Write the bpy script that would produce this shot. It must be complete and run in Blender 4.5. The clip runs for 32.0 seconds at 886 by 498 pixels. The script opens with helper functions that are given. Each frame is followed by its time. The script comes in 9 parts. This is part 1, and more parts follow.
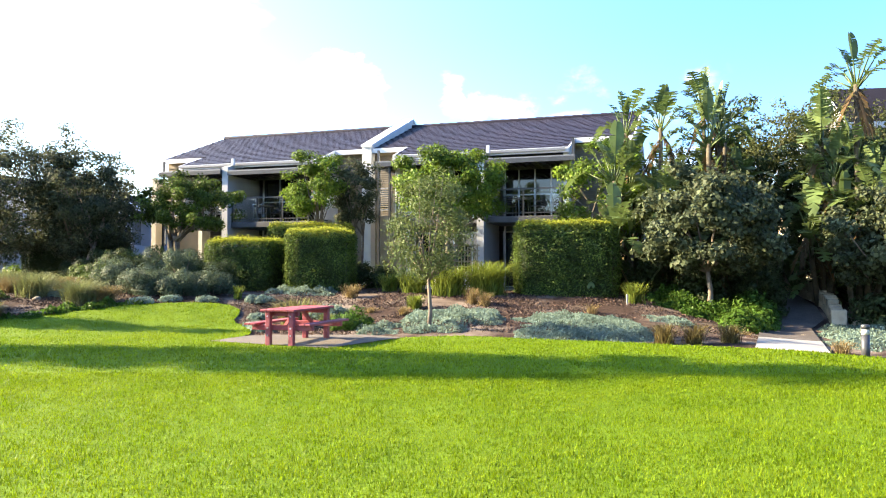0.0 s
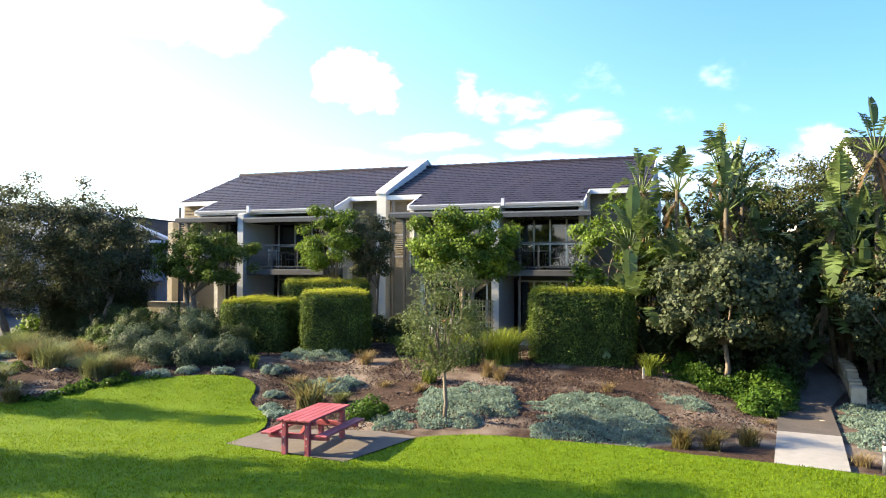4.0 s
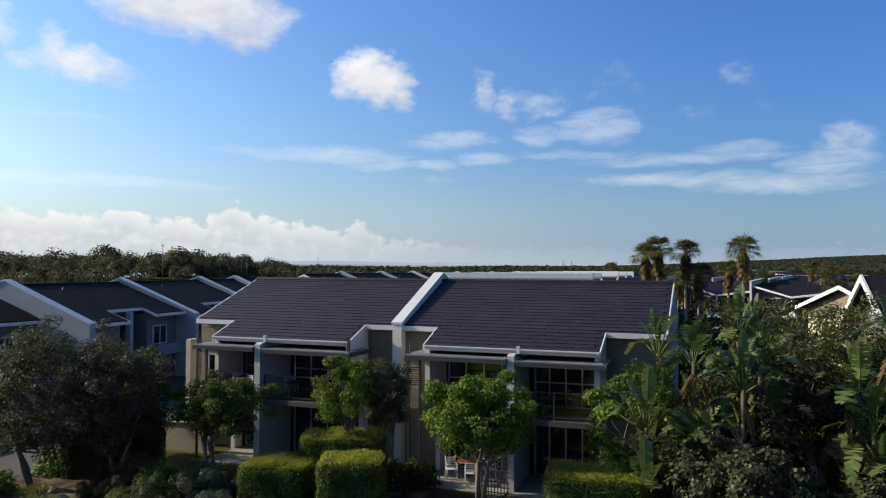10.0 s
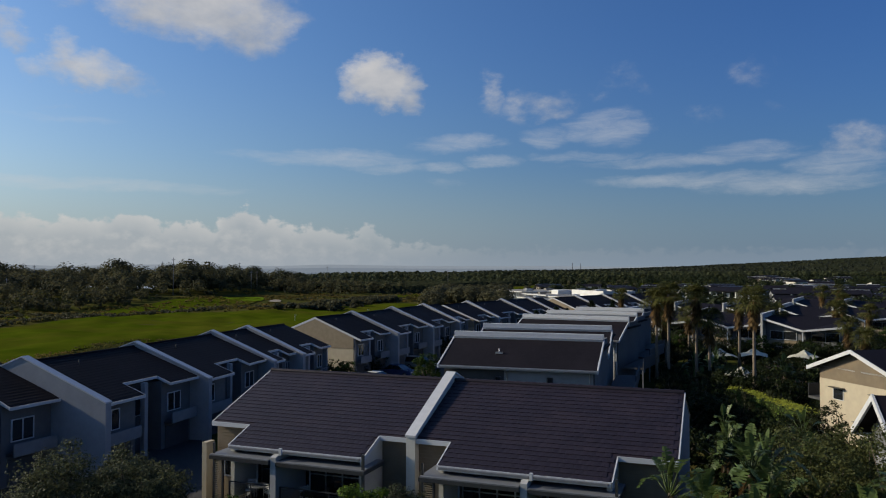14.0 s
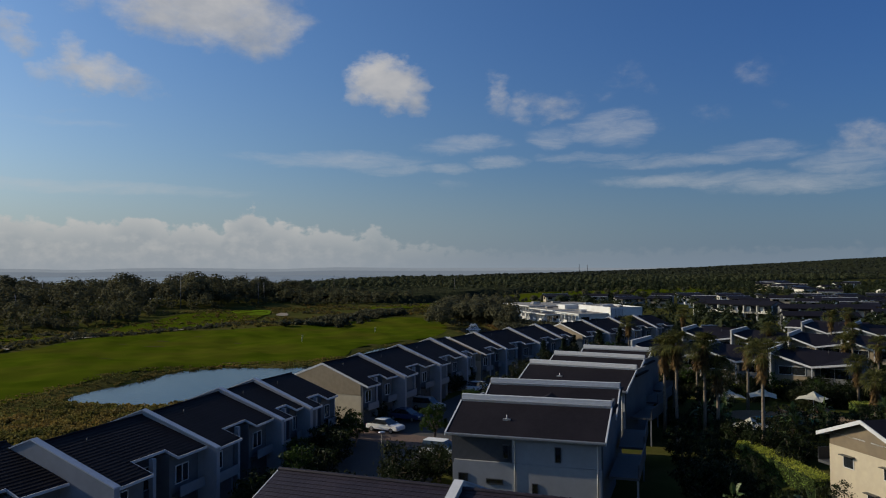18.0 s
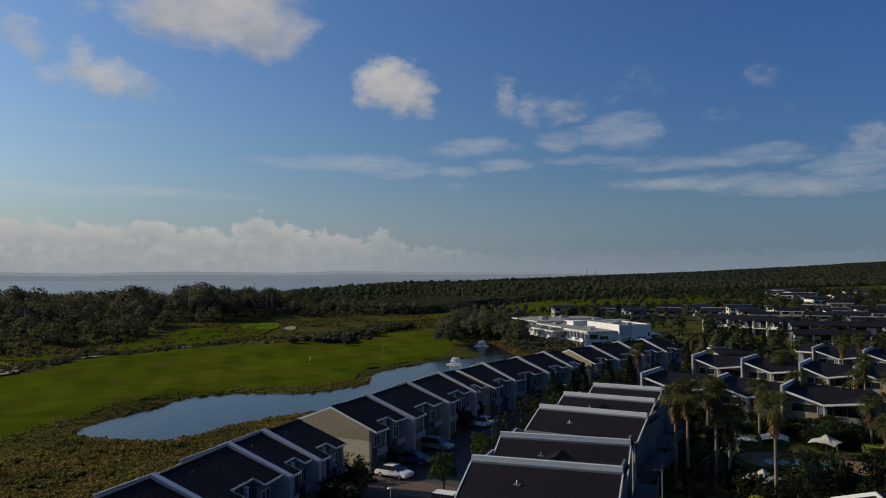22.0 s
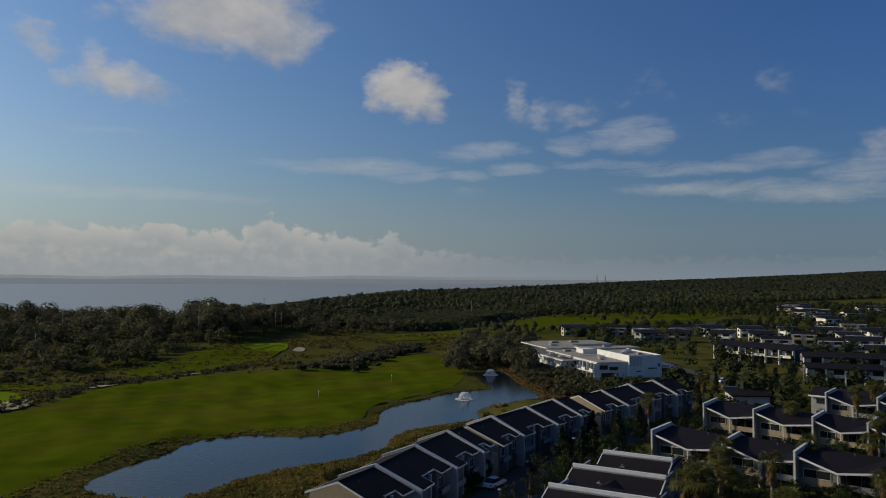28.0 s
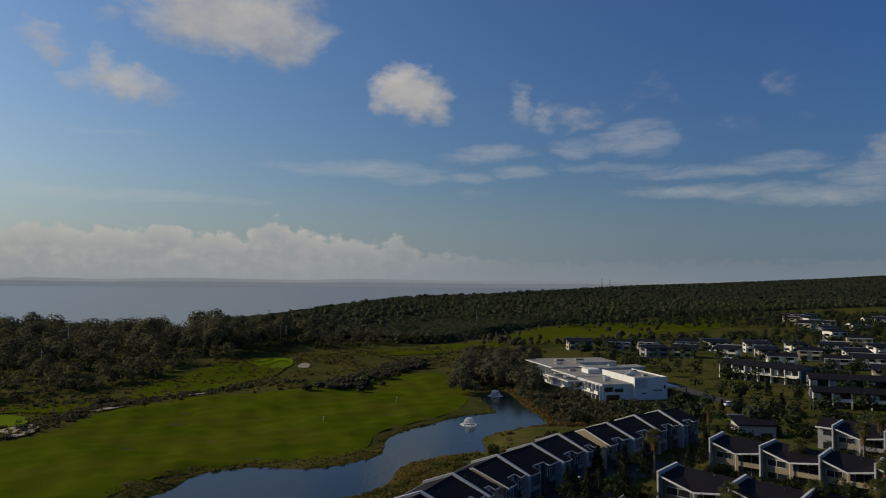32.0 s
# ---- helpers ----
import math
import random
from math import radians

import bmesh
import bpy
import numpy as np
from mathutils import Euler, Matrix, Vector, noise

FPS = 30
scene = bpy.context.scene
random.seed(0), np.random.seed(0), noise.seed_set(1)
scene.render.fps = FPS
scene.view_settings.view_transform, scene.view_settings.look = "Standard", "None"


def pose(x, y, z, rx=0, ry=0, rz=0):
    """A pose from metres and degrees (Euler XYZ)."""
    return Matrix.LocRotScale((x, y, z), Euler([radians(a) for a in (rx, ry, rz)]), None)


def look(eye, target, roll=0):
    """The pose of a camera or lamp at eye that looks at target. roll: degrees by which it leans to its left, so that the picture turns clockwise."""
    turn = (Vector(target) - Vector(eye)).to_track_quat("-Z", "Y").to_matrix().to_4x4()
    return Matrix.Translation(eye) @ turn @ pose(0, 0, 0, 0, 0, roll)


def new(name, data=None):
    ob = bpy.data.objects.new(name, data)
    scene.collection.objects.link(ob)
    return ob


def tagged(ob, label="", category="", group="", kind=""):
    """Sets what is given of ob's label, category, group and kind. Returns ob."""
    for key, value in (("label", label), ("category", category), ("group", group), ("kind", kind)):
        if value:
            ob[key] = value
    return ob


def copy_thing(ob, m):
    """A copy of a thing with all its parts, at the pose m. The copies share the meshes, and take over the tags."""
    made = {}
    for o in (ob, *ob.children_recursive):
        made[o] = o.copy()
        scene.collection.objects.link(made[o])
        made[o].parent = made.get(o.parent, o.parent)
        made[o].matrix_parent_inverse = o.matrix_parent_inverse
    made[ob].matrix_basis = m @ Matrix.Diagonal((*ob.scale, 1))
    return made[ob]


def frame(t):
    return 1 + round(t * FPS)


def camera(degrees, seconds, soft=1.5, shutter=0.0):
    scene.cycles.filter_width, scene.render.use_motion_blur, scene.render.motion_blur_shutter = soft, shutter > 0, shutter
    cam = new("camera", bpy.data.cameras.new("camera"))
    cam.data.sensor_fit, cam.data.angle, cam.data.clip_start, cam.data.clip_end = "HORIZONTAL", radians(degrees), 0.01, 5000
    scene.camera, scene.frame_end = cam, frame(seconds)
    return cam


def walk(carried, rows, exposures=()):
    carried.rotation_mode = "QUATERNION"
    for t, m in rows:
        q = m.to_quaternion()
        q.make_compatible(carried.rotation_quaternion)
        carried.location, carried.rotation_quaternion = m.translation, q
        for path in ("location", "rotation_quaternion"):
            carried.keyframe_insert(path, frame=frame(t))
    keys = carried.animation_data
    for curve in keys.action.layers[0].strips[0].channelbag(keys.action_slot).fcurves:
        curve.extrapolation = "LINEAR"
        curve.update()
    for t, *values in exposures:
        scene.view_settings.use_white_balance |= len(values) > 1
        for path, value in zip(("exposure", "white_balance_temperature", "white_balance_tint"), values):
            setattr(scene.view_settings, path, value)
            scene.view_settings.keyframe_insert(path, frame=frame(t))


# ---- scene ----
from mathutils.geometry import delaunay_2d_cdt

# ------------------------------------------------------------------ camera
cam = camera(61.51, 32.0, soft=1.1)
PATH = [
    (0, pose(0.127, 0.332, 1.619, 91.781, 0, 0.000) @ pose(0, 0, 0, 0, 0, 0.087)),
    (1, pose(0.113, 0.278, 2.009, 91.651, 0, 0.261) @ pose(0, 0, 0, 0, 0, 0.075)),
    (2, pose(0.154, 0.271, 2.545, 91.599, 0, 0.522) @ pose(0, 0, 0, 0, 0, 0.076)),
    (3, pose(0.141, 0.327, 3.190, 91.608, 0, 0.782) @ pose(0, 0, 0, 0, 0, 0.098)),
    (3.5, pose(0.106, 0.326, 3.444, 91.608, 0, 0.918) @ pose(0, 0, 0, 0, 0, 0.109)),
    (5.5, pose(0.067, 0.198, 4.746, 91.597, 0, 1.418) @ pose(0, 0, 0, 0, 0, 0.167)),
    (6, pose(0.085, 0.200, 5.133, 91.588, 0, 1.529) @ pose(0, 0, 0, 0, 0, 0.168)),
    (7, pose(0.095, 0.209, 6.151, 91.578, 0, 1.800) @ pose(0, 0, 0, 0, 0, 0.156)),
    (8, pose(0.143, 0.192, 7.203, 91.559, 0, 2.044) @ pose(0, 0, 0, 0, 0, 0.191)),
    (9, pose(0.133, 0.170, 8.293, 91.504, 0, 2.244) @ pose(0, 0, 0, 0, 0, 0.239)),
    (10, pose(0.138, 0.136, 9.405, 91.449, 0, 2.376) @ pose(0, 0, 0, 0, 0, 0.251)),
    (11, pose(0.167, 0.070, 10.517, 91.451, 0, 2.590) @ pose(0, 0, 0, 0, 0, 0.208)),
    (12, pose(0.099, 0.023, 11.713, 91.468, 0, 2.804) @ pose(0, 0, 0, 0, 0, 0.127)),
    (13, pose(0.018, -0.125, 12.939, 91.551, 0, 2.963) @ pose(0, 0, 0, 0, 0, 0.035)),
    (14, pose(0.002, -0.356, 14.221, 91.648, 0, 3.060) @ pose(0, 0, 0, 0, 0, -0.031)),
    (14.5, pose(0.008, -0.452, 14.848, 91.698, 0, 3.088) @ pose(0, 0, 0, 0, 0, -0.069)),
    (16.5, pose(0.098, -0.677, 17.583, 91.798, 0, 3.355) @ pose(0, 0, 0, 0, 0, -0.271)),
    (17, pose(0.086, -0.640, 18.264, 91.802, 0, 3.396) @ pose(0, 0, 0, 0, 0, -0.299)),
    (18, pose(0.003, -0.440, 19.538, 91.748, 0, 3.556) @ pose(0, 0, 0, 0, 0, -0.311)),
    (19, pose(-0.070, -0.245, 20.699, 91.716, 0, 3.705) @ pose(0, 0, 0, 0, 0, -0.289)),
    (20, pose(-0.107, -0.188, 21.976, 91.765, 0, 3.856) @ pose(0, 0, 0, 0, 0, -0.300)),
    (21, pose(-0.152, -0.239, 23.205, 91.882, 0, 3.991) @ pose(0, 0, 0, 0, 0, -0.309)),
    (22, pose(-0.151, -0.223, 24.461, 91.977, 0, 4.134) @ pose(0, 0, 0, 0, 0, -0.294)),
    (23, pose(-0.101, -0.081, 25.734, 92.030, 0, 4.272) @ pose(0, 0, 0, 0, 0, -0.235)),
    (24, pose(-0.056, 0.069, 26.991, 92.097, 0, 4.427) @ pose(0, 0, 0, 0, 0, -0.198)),
    (24.5, pose(-0.028, 0.128, 27.655, 92.133, 0, 4.499) @ pose(0, 0, 0, 0, 0, -0.177)),
    (25, pose(-0.004, 0.171, 28.338, 92.152, 0, 4.558) @ pose(0, 0, 0, 0, 0, -0.147)),
    (25.5, pose(0.002, 0.199, 29.066, 92.167, 0, 4.611) @ pose(0, 0, 0, 0, 0, -0.108)),
    (27.5, pose(-0.051, 0.204, 32.222, 92.243, 0, 4.836) @ pose(0, 0, 0, 0, 0, 0.067)),
    (28, pose(-0.088, 0.189, 33.007, 92.277, 0, 4.883) @ pose(0, 0, 0, 0, 0, 0.098)),
    (29, pose(-0.183, 0.134, 34.733, 92.333, 0, 4.976) @ pose(0, 0, 0, 0, 0, 0.144)),
    (30, pose(-0.244, 0.069, 36.312, 92.370, 0, 5.059) @ pose(0, 0, 0, 0, 0, 0.183)),
    (31, pose(-0.278, 0.006, 37.859, 92.435, 0, 5.147) @ pose(0, 0, 0, 0, 0, 0.210)),
    (32, pose(-0.299, -0.048, 39.382, 92.470, 0, 5.235) @ pose(0, 0, 0, 0, 0, 0.242)),
]
EXPOSURE = [(0, 2.95, 7350, 12), (2, 2.78, 7350, 12), (3.5, 2.57, 7300, 11), (6, 1.88, 7650, 10), (7.5, 1.47, 7550, 10), (9, 1.04, 6850, 10), (11, 0.5, 6450, 10), (13, 0.1, 6400, 10), (16, -0.2, 6400, 10), (22, -0.26, 6550, 10), (32, -0.38, 6800, 10)]
walk(cam, PATH, EXPOSURE)

# ------------------------------------------------------------------ light
SUN_AZ = radians(-81.0)      # from straight ahead (+y), turning right
SUN_EL = radians(25.0)
sun_dir = Vector((math.sin(SUN_AZ) * math.cos(SUN_EL), math.cos(SUN_AZ) * math.cos(SUN_EL), math.sin(SUN_EL)))
sun = new("sun", bpy.data.lights.new("sun", "SUN"))
sun.data.energy, sun.data.angle, sun.data.color = 5.0, radians(0.6), (1.0, 0.86, 0.62)
sun.matrix_world = look(sun_dir * 100, (0, 0, 0))

world = bpy.data.worlds.new("world")
scene.world = world
world.use_nodes = True
wt = world.node_tree
wt.nodes.clear()


def wn(kind, operation="", data_type="", blend_type=""):
    n = wt.nodes.new(kind)
    if operation:
        n.operation = operation
    if data_type:
        n.data_type = data_type
    if blend_type:
        n.blend_type = blend_type
    return n


def wmath(op, a, b=None, c=None):
    n = wn("ShaderNodeMath", operation=op)
    for i, v in enumerate((a, b, c)):
        if v is None:
            continue
        if isinstance(v, (int, float)):
            n.inputs[i].default_value = v
        else:
            wt.links.new(v, n.inputs[i])
    return n.outputs[0]


sky = wn("ShaderNodeTexSky")
sky.sky_type = "NISHITA"
sky.sun_disc, sky.sun_elevation, sky.sun_rotation = False, SUN_EL, SUN_AZ
sky.air_density, sky.dust_density, sky.ozone_density, sky.altitude = 1.0, 2.0, 2.2, 20
coord = wn("ShaderNodeTexCoord")
split = wn("ShaderNodeSeparateXYZ")
wt.links.new(coord.outputs["Generated"], split.inputs[0])
sx, sy, sz = split.outputs
azim = wmath("MULTIPLY", wmath("ARCTAN2", sx, sy), 57.2958)
elev = wmath("MULTIPLY", wmath("ARCSINE", sz), 57.2958)


def wnoise(scale, detail, rough, shift=(0, 0), stretch=(1.0, 1.6), twist=0.0):
    x = wmath("ADD", wmath("MULTIPLY", azim, stretch[0]), shift[0])
    y = wmath("ADD", wmath("MULTIPLY", elev, stretch[1]), shift[1])
    v = wn("ShaderNodeCombineXYZ")
    wt.links.new(x, v.inputs[0])
    wt.links.new(y, v.inputs[1])
    n = wn("ShaderNodeTexNoise")
    n.inputs["Scale"].default_value, n.inputs["Detail"].default_value, n.inputs["Roughness"].default_value = scale, detail, rough
    n.inputs["Distortion"].default_value = twist
    wt.links.new(v.outputs[0], n.inputs["Vector"])
    return n


def wstep(v, lo, hi, top=1.0):
    n = wn("ShaderNodeMapRange")
    n.interpolation_type = "SMOOTHSTEP"
    wt.links.new(v, n.inputs["Value"])
    n.inputs["From Min"].default_value, n.inputs["From Max"].default_value, n.inputs["To Max"].default_value = lo, hi, top
    return n.outputs[0]


def wblend(fac, a, b, kind="MIX"):
    n = wn("ShaderNodeMix", data_type="RGBA", blend_type=kind)
    for v, k in ((fac, "Factor"), (a, "A"), (b, "B")):
        if isinstance(v, (int, float)):
            n.inputs[k].default_value = v
        elif isinstance(v, tuple):
            n.inputs[k].default_value = (*v, 1)
        else:
            wt.links.new(v, n.inputs[k])
    return n.outputs["Result"]


def wvec(op, a, b, c=None):
    n = wn("ShaderNodeVectorMath", operation=op)
    for i, v in enumerate((a, b, c)):
        if v is None:
            continue
        if isinstance(v, tuple):
            n.inputs[i].default_value = v
        else:
            wt.links.new(v, n.inputs[i])
    return n.outputs["Value"] if op == "DOT_PRODUCT" else n.outputs["Vector"]


def blobs(rows, spot, shaded=False):
    """Largest of the soft ovals (azimuth, elevation, half width, half height in degrees, thickness), and how far each is turned to the light."""
    cover = side = total = None
    for a, e, ra, re, thick in rows:
        d = wvec("MULTIPLY_ADD", spot, (1 / ra, 1 / re, 0), (-a / ra, -e / re, 0))
        one = wmath("MAXIMUM", wmath("MULTIPLY_ADD", wvec("DOT_PRODUCT", d, d), -thick, thick), 0.0)
        cover = one if cover is None else wmath("MAXIMUM", cover, one)
        if shaded:
            lit = wvec("DOT_PRODUCT", d, (-0.45, 0.8, 0.0))
            side = wmath("MULTIPLY", one, lit) if side is None else wmath("MULTIPLY_ADD", one, lit, side)
            total = one if total is None else wmath("ADD", one, total)
    if shaded:
        return cover, wmath("DIVIDE", side, wmath("ADD", total, 0.05))
    return cover


def spot_at(az_v, el_v):
    v = wn("ShaderNodeCombineXYZ")
    wt.links.new(az_v, v.inputs[0])
    wt.links.new(el_v, v.inputs[1])
    return v.outputs[0]


warp = wnoise(0.26, 8, 0.62)
wsep = wn("ShaderNodeSeparateColor")
wt.links.new(warp.outputs["Color"], wsep.inputs[0])
az_w = wmath("ADD", azim, wmath("MULTIPLY", wmath("SUBTRACT", wsep.outputs[0], 0.5), 4.2))
el_w = wmath("ADD", elev, wmath("MULTIPLY", wmath("SUBTRACT", wsep.outputs[1], 0.5), 3.2))
# heaped clouds of that morning
PUFFS = [
    (-21.0, 18.8, 8.5, 3.3, 1.6), (-17.7, 17.5, 4.2, 2.3, 1.3), (-25.7, 18.3, 3.4, 2.0, 0.9), (-23.0, 20.8, 9.8, 3.0, 1.5), (-34.0, 16.3, 2.0, 1.3, 0.9), (-32.8, 15.4, 1.6, 1.0, 0.8),
    (-29.7, 18.1, 1.9, 1.0, 0.5), (-28.8, 13.8, 3.4, 1.8, 1.2), (-30.2, 15.0, 1.3, 1.5, 0.9), (-26.6, 13.3, 2.2, 1.3, 0.8), (-31.2, 13.7, 1.9, 1.0, 0.7), (-25.1, 12.5, 1.2, 0.7, 0.5),
    (-30.5, 11.2, 1.0, 0.5, 0.4), (-7.9, 14.2, 3.2, 2.4, 1.9), (-5.9, 13.4, 2.0, 1.7, 1.2), (-9.9, 13.6, 1.7, 1.5, 0.9), (0.7, 13.3, 1.4, 2.0, 0.95), (2.6, 12.4, 2.2, 1.2, 0.8),
    (4.9, 12.2, 3.0, 1.2, 0.8), (6.4, 12.7, 1.8, 0.9, 0.55), (10.4, 14.5, 2.3, 1.2, 0.48), (11.8, 13.4, 1.2, 0.9, 0.4), (9.2, 13.2, 1.0, 0.6, 0.4), (19.8, 13.7, 2.2, 1.5, 0.5),
    (16.1, 11.3, 1.9, 0.7, 0.42), (21.0, 11.5, 1.6, 0.7, 0.34), (26.1, 8.5, 2.9, 1.7, 0.85),
]
PUFFS = [(a, e, ra, re, k * (1.0 if a < -4 else 0.78)) for a, e, ra, re, k in PUFFS]
FAR_PUFFS = [(-60.0, 12.0, 14.0, 5.0, 0.9), (-85.0, 9.0, 12.0, 3.5, 0.8), (55.0, 12.0, 12.0, 4.0, 0.7), (-50.0, 30.0, 12.0, 6.0, 0.8), (120.0, 18.0, 20.0, 6.0, 0.7), (-140.0, 20.0, 22.0, 6.0, 0.7)]
WISPS = [
    (9.7, 10.7, 4.1, 1.63, 1), (4.9, 10.1, 2.6, 1.04, 0.85), (7.7, 10.2, 2.0, 0.74, 0.75), (-1.8, 9.7, 4.3, 0.89, 0.95), (0.8, 8.3, 2.7, 0.59, 0.95), (-3.1, 8.0, 2.2, 0.52, 0.75),
    (-10.9, 8.5, 7.3, 0.89, 0.95), (-16.9, 8.8, 4.3, 0.52, 0.6), (-7.5, 7.9, 4.5, 0.52, 0.7), (15.3, 8.0, 10.0, 0.59, 0.85), (7.6, 8.6, 5.8, 0.52, 0.7), (19.2, 8.5, 4.3, 0.74, 0.7),
    (14.9, 6.6, 8.1, 0.74, 0.95), (22.0, 6.1, 8.0, 0.89, 0.95), (24.8, 7.2, 4.3, 1.04, 0.85), (-29.2, 6.0, 13.8, 0.59, 0.8), (-31.4, 10.4, 6.8, 0.37, 0.4), (-2.7, 6.8, 1.8, 0.59, 0.45),
]
# bumps along the top of the low bank: azimuth, half width, height
TURRETS = [(-34.0, 3.0, 0.75), (-29.5, 2.6, 0.5), (-25.8, 2.1, 1.0), (-22.6, 2.0, 0.4), (-18.5, 1.6, 1.25), (-16.6, 2.0, 0.7), (-12.6, 2.6, 0.35), (-8.7, 1.5, 1.0), (-40.0, 3.5, 0.9), (-47.0, 4.0, 1.1)]
fine = wnoise(0.5, 9, 0.6)
broad = wnoise(0.3, 4, 0.55)
cover, turned = blobs(PUFFS + FAR_PUFFS, spot_at(az_w, el_w), True)
puff = wstep(wmath("ADD", cover, wmath("MULTIPLY", wmath("SUBTRACT", fine.outputs["Fac"], 0.56), 1.7)), -0.05, 1.5)
puff = wmath("MULTIPLY", puff, wstep(cover, 0.0, 0.5))
streak = wnoise(0.5, 9, 0.7, (0, 0), (0.5, 2.4), 0.6)
thin = blobs(WISPS, spot_at(az_w, wmath("ADD", wmath("MULTIPLY", el_w, 0.4), wmath("MULTIPLY", elev, 0.6))))
wisp = wstep(wmath("ADD", thin, wmath("MULTIPLY", wmath("SUBTRACT", streak.outputs["Fac"], 0.5), 1.9)), -0.1, 1.9, 0.56)
wisp = wmath("MULTIPLY", wisp, wstep(thin, 0.0, 0.45))
# heaped bank low over the bay, fading to the right and into the haze below
lumps = wnoise(0.9, 6, 0.55, (3.0, 8.0), (1.0, 1.35))
az_b = wmath("ADD", azim, wmath("MULTIPLY", wmath("SUBTRACT", wsep.outputs[0], 0.5), 2.4))
left = wstep(azim, 2.0, -17.0)
level = wmath("ADD", wmath("MULTIPLY", left, 1.6), 1.6)
for a, half, tall in TURRETS:
    d = wmath("MULTIPLY", wmath("SUBTRACT", az_b, a), 1 / half)
    level = wmath("ADD", level, wmath("MULTIPLY", wmath("MAXIMUM", wmath("SUBTRACT", 1.0, wmath("MULTIPLY", d, d)), 0.0), tall))
edge = wmath("SUBTRACT", wmath("ADD", level, wmath("MULTIPLY", wmath("SUBTRACT", lumps.outputs["Fac"], 0.5), 2.6)), elev)
bank = wmath("MULTIPLY", wstep(edge, -0.1, 0.45, 0.74), wmath("ADD", 0.1, wmath("MULTIPLY", left, 0.9)))
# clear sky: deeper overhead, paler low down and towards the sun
sun_v = wn("ShaderNodeVectorMath", operation="DOT_PRODUCT")
wt.links.new(coord.outputs["Generated"], sun_v.inputs[0])
sun_v.inputs[1].default_value = sun_dir
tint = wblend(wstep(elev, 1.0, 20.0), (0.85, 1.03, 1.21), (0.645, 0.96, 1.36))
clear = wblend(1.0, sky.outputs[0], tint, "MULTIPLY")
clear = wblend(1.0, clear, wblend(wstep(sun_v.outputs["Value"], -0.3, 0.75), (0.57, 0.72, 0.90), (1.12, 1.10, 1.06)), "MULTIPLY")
# haze low down, thicker and paler on the sun's side
low = wblend(wstep(azim, 24.0, -20.0), (2.55, 3.55, 4.75), (4.25, 5.05, 5.9))
clear = wblend(wstep(elev, 9.0, -0.5, 0.66), clear, low)
relief = wmath("ADD", wmath("ADD", 0.5, wmath("MULTIPLY", turned, 0.55)), wmath("MULTIPLY", wmath("SUBTRACT", broad.outputs["Fac"], 0.5), 1.3))
body = wblend(relief, (4.0, 4.35, 4.95), (8.0, 7.65, 7.2))
full = wblend(wisp, clear, (6.9, 7.0, 7.1))
crest = wmath("ADD", wmath("MULTIPLY", wstep(edge, 1.5, 0.05), 0.55), wmath("MULTIPLY", wmath("SUBTRACT", lumps.outputs["Fac"], 0.42), 1.6))
full = wblend(bank, full, wblend(crest, (4.5, 4.8, 5.1), (7.7, 7.4, 7.0)))
full = wblend(wmath("MULTIPLY", puff, 0.9), full, body)
full = wblend(wstep(elev, 1.9, -0.3, 0.78), full, wblend(wstep(azim, 24.0, -20.0), (2.7, 3.4, 4.2), (3.95, 4.45, 4.95)))
back = wn("ShaderNodeBackground")
back.inputs["Strength"].default_value = 0.085
wt.links.new(full, back.inputs["Color"])
wout = wn("ShaderNodeOutputWorld")
wt.links.new(back.outputs[0], wout.inputs[0])

# ------------------------------------------------------------------ materials


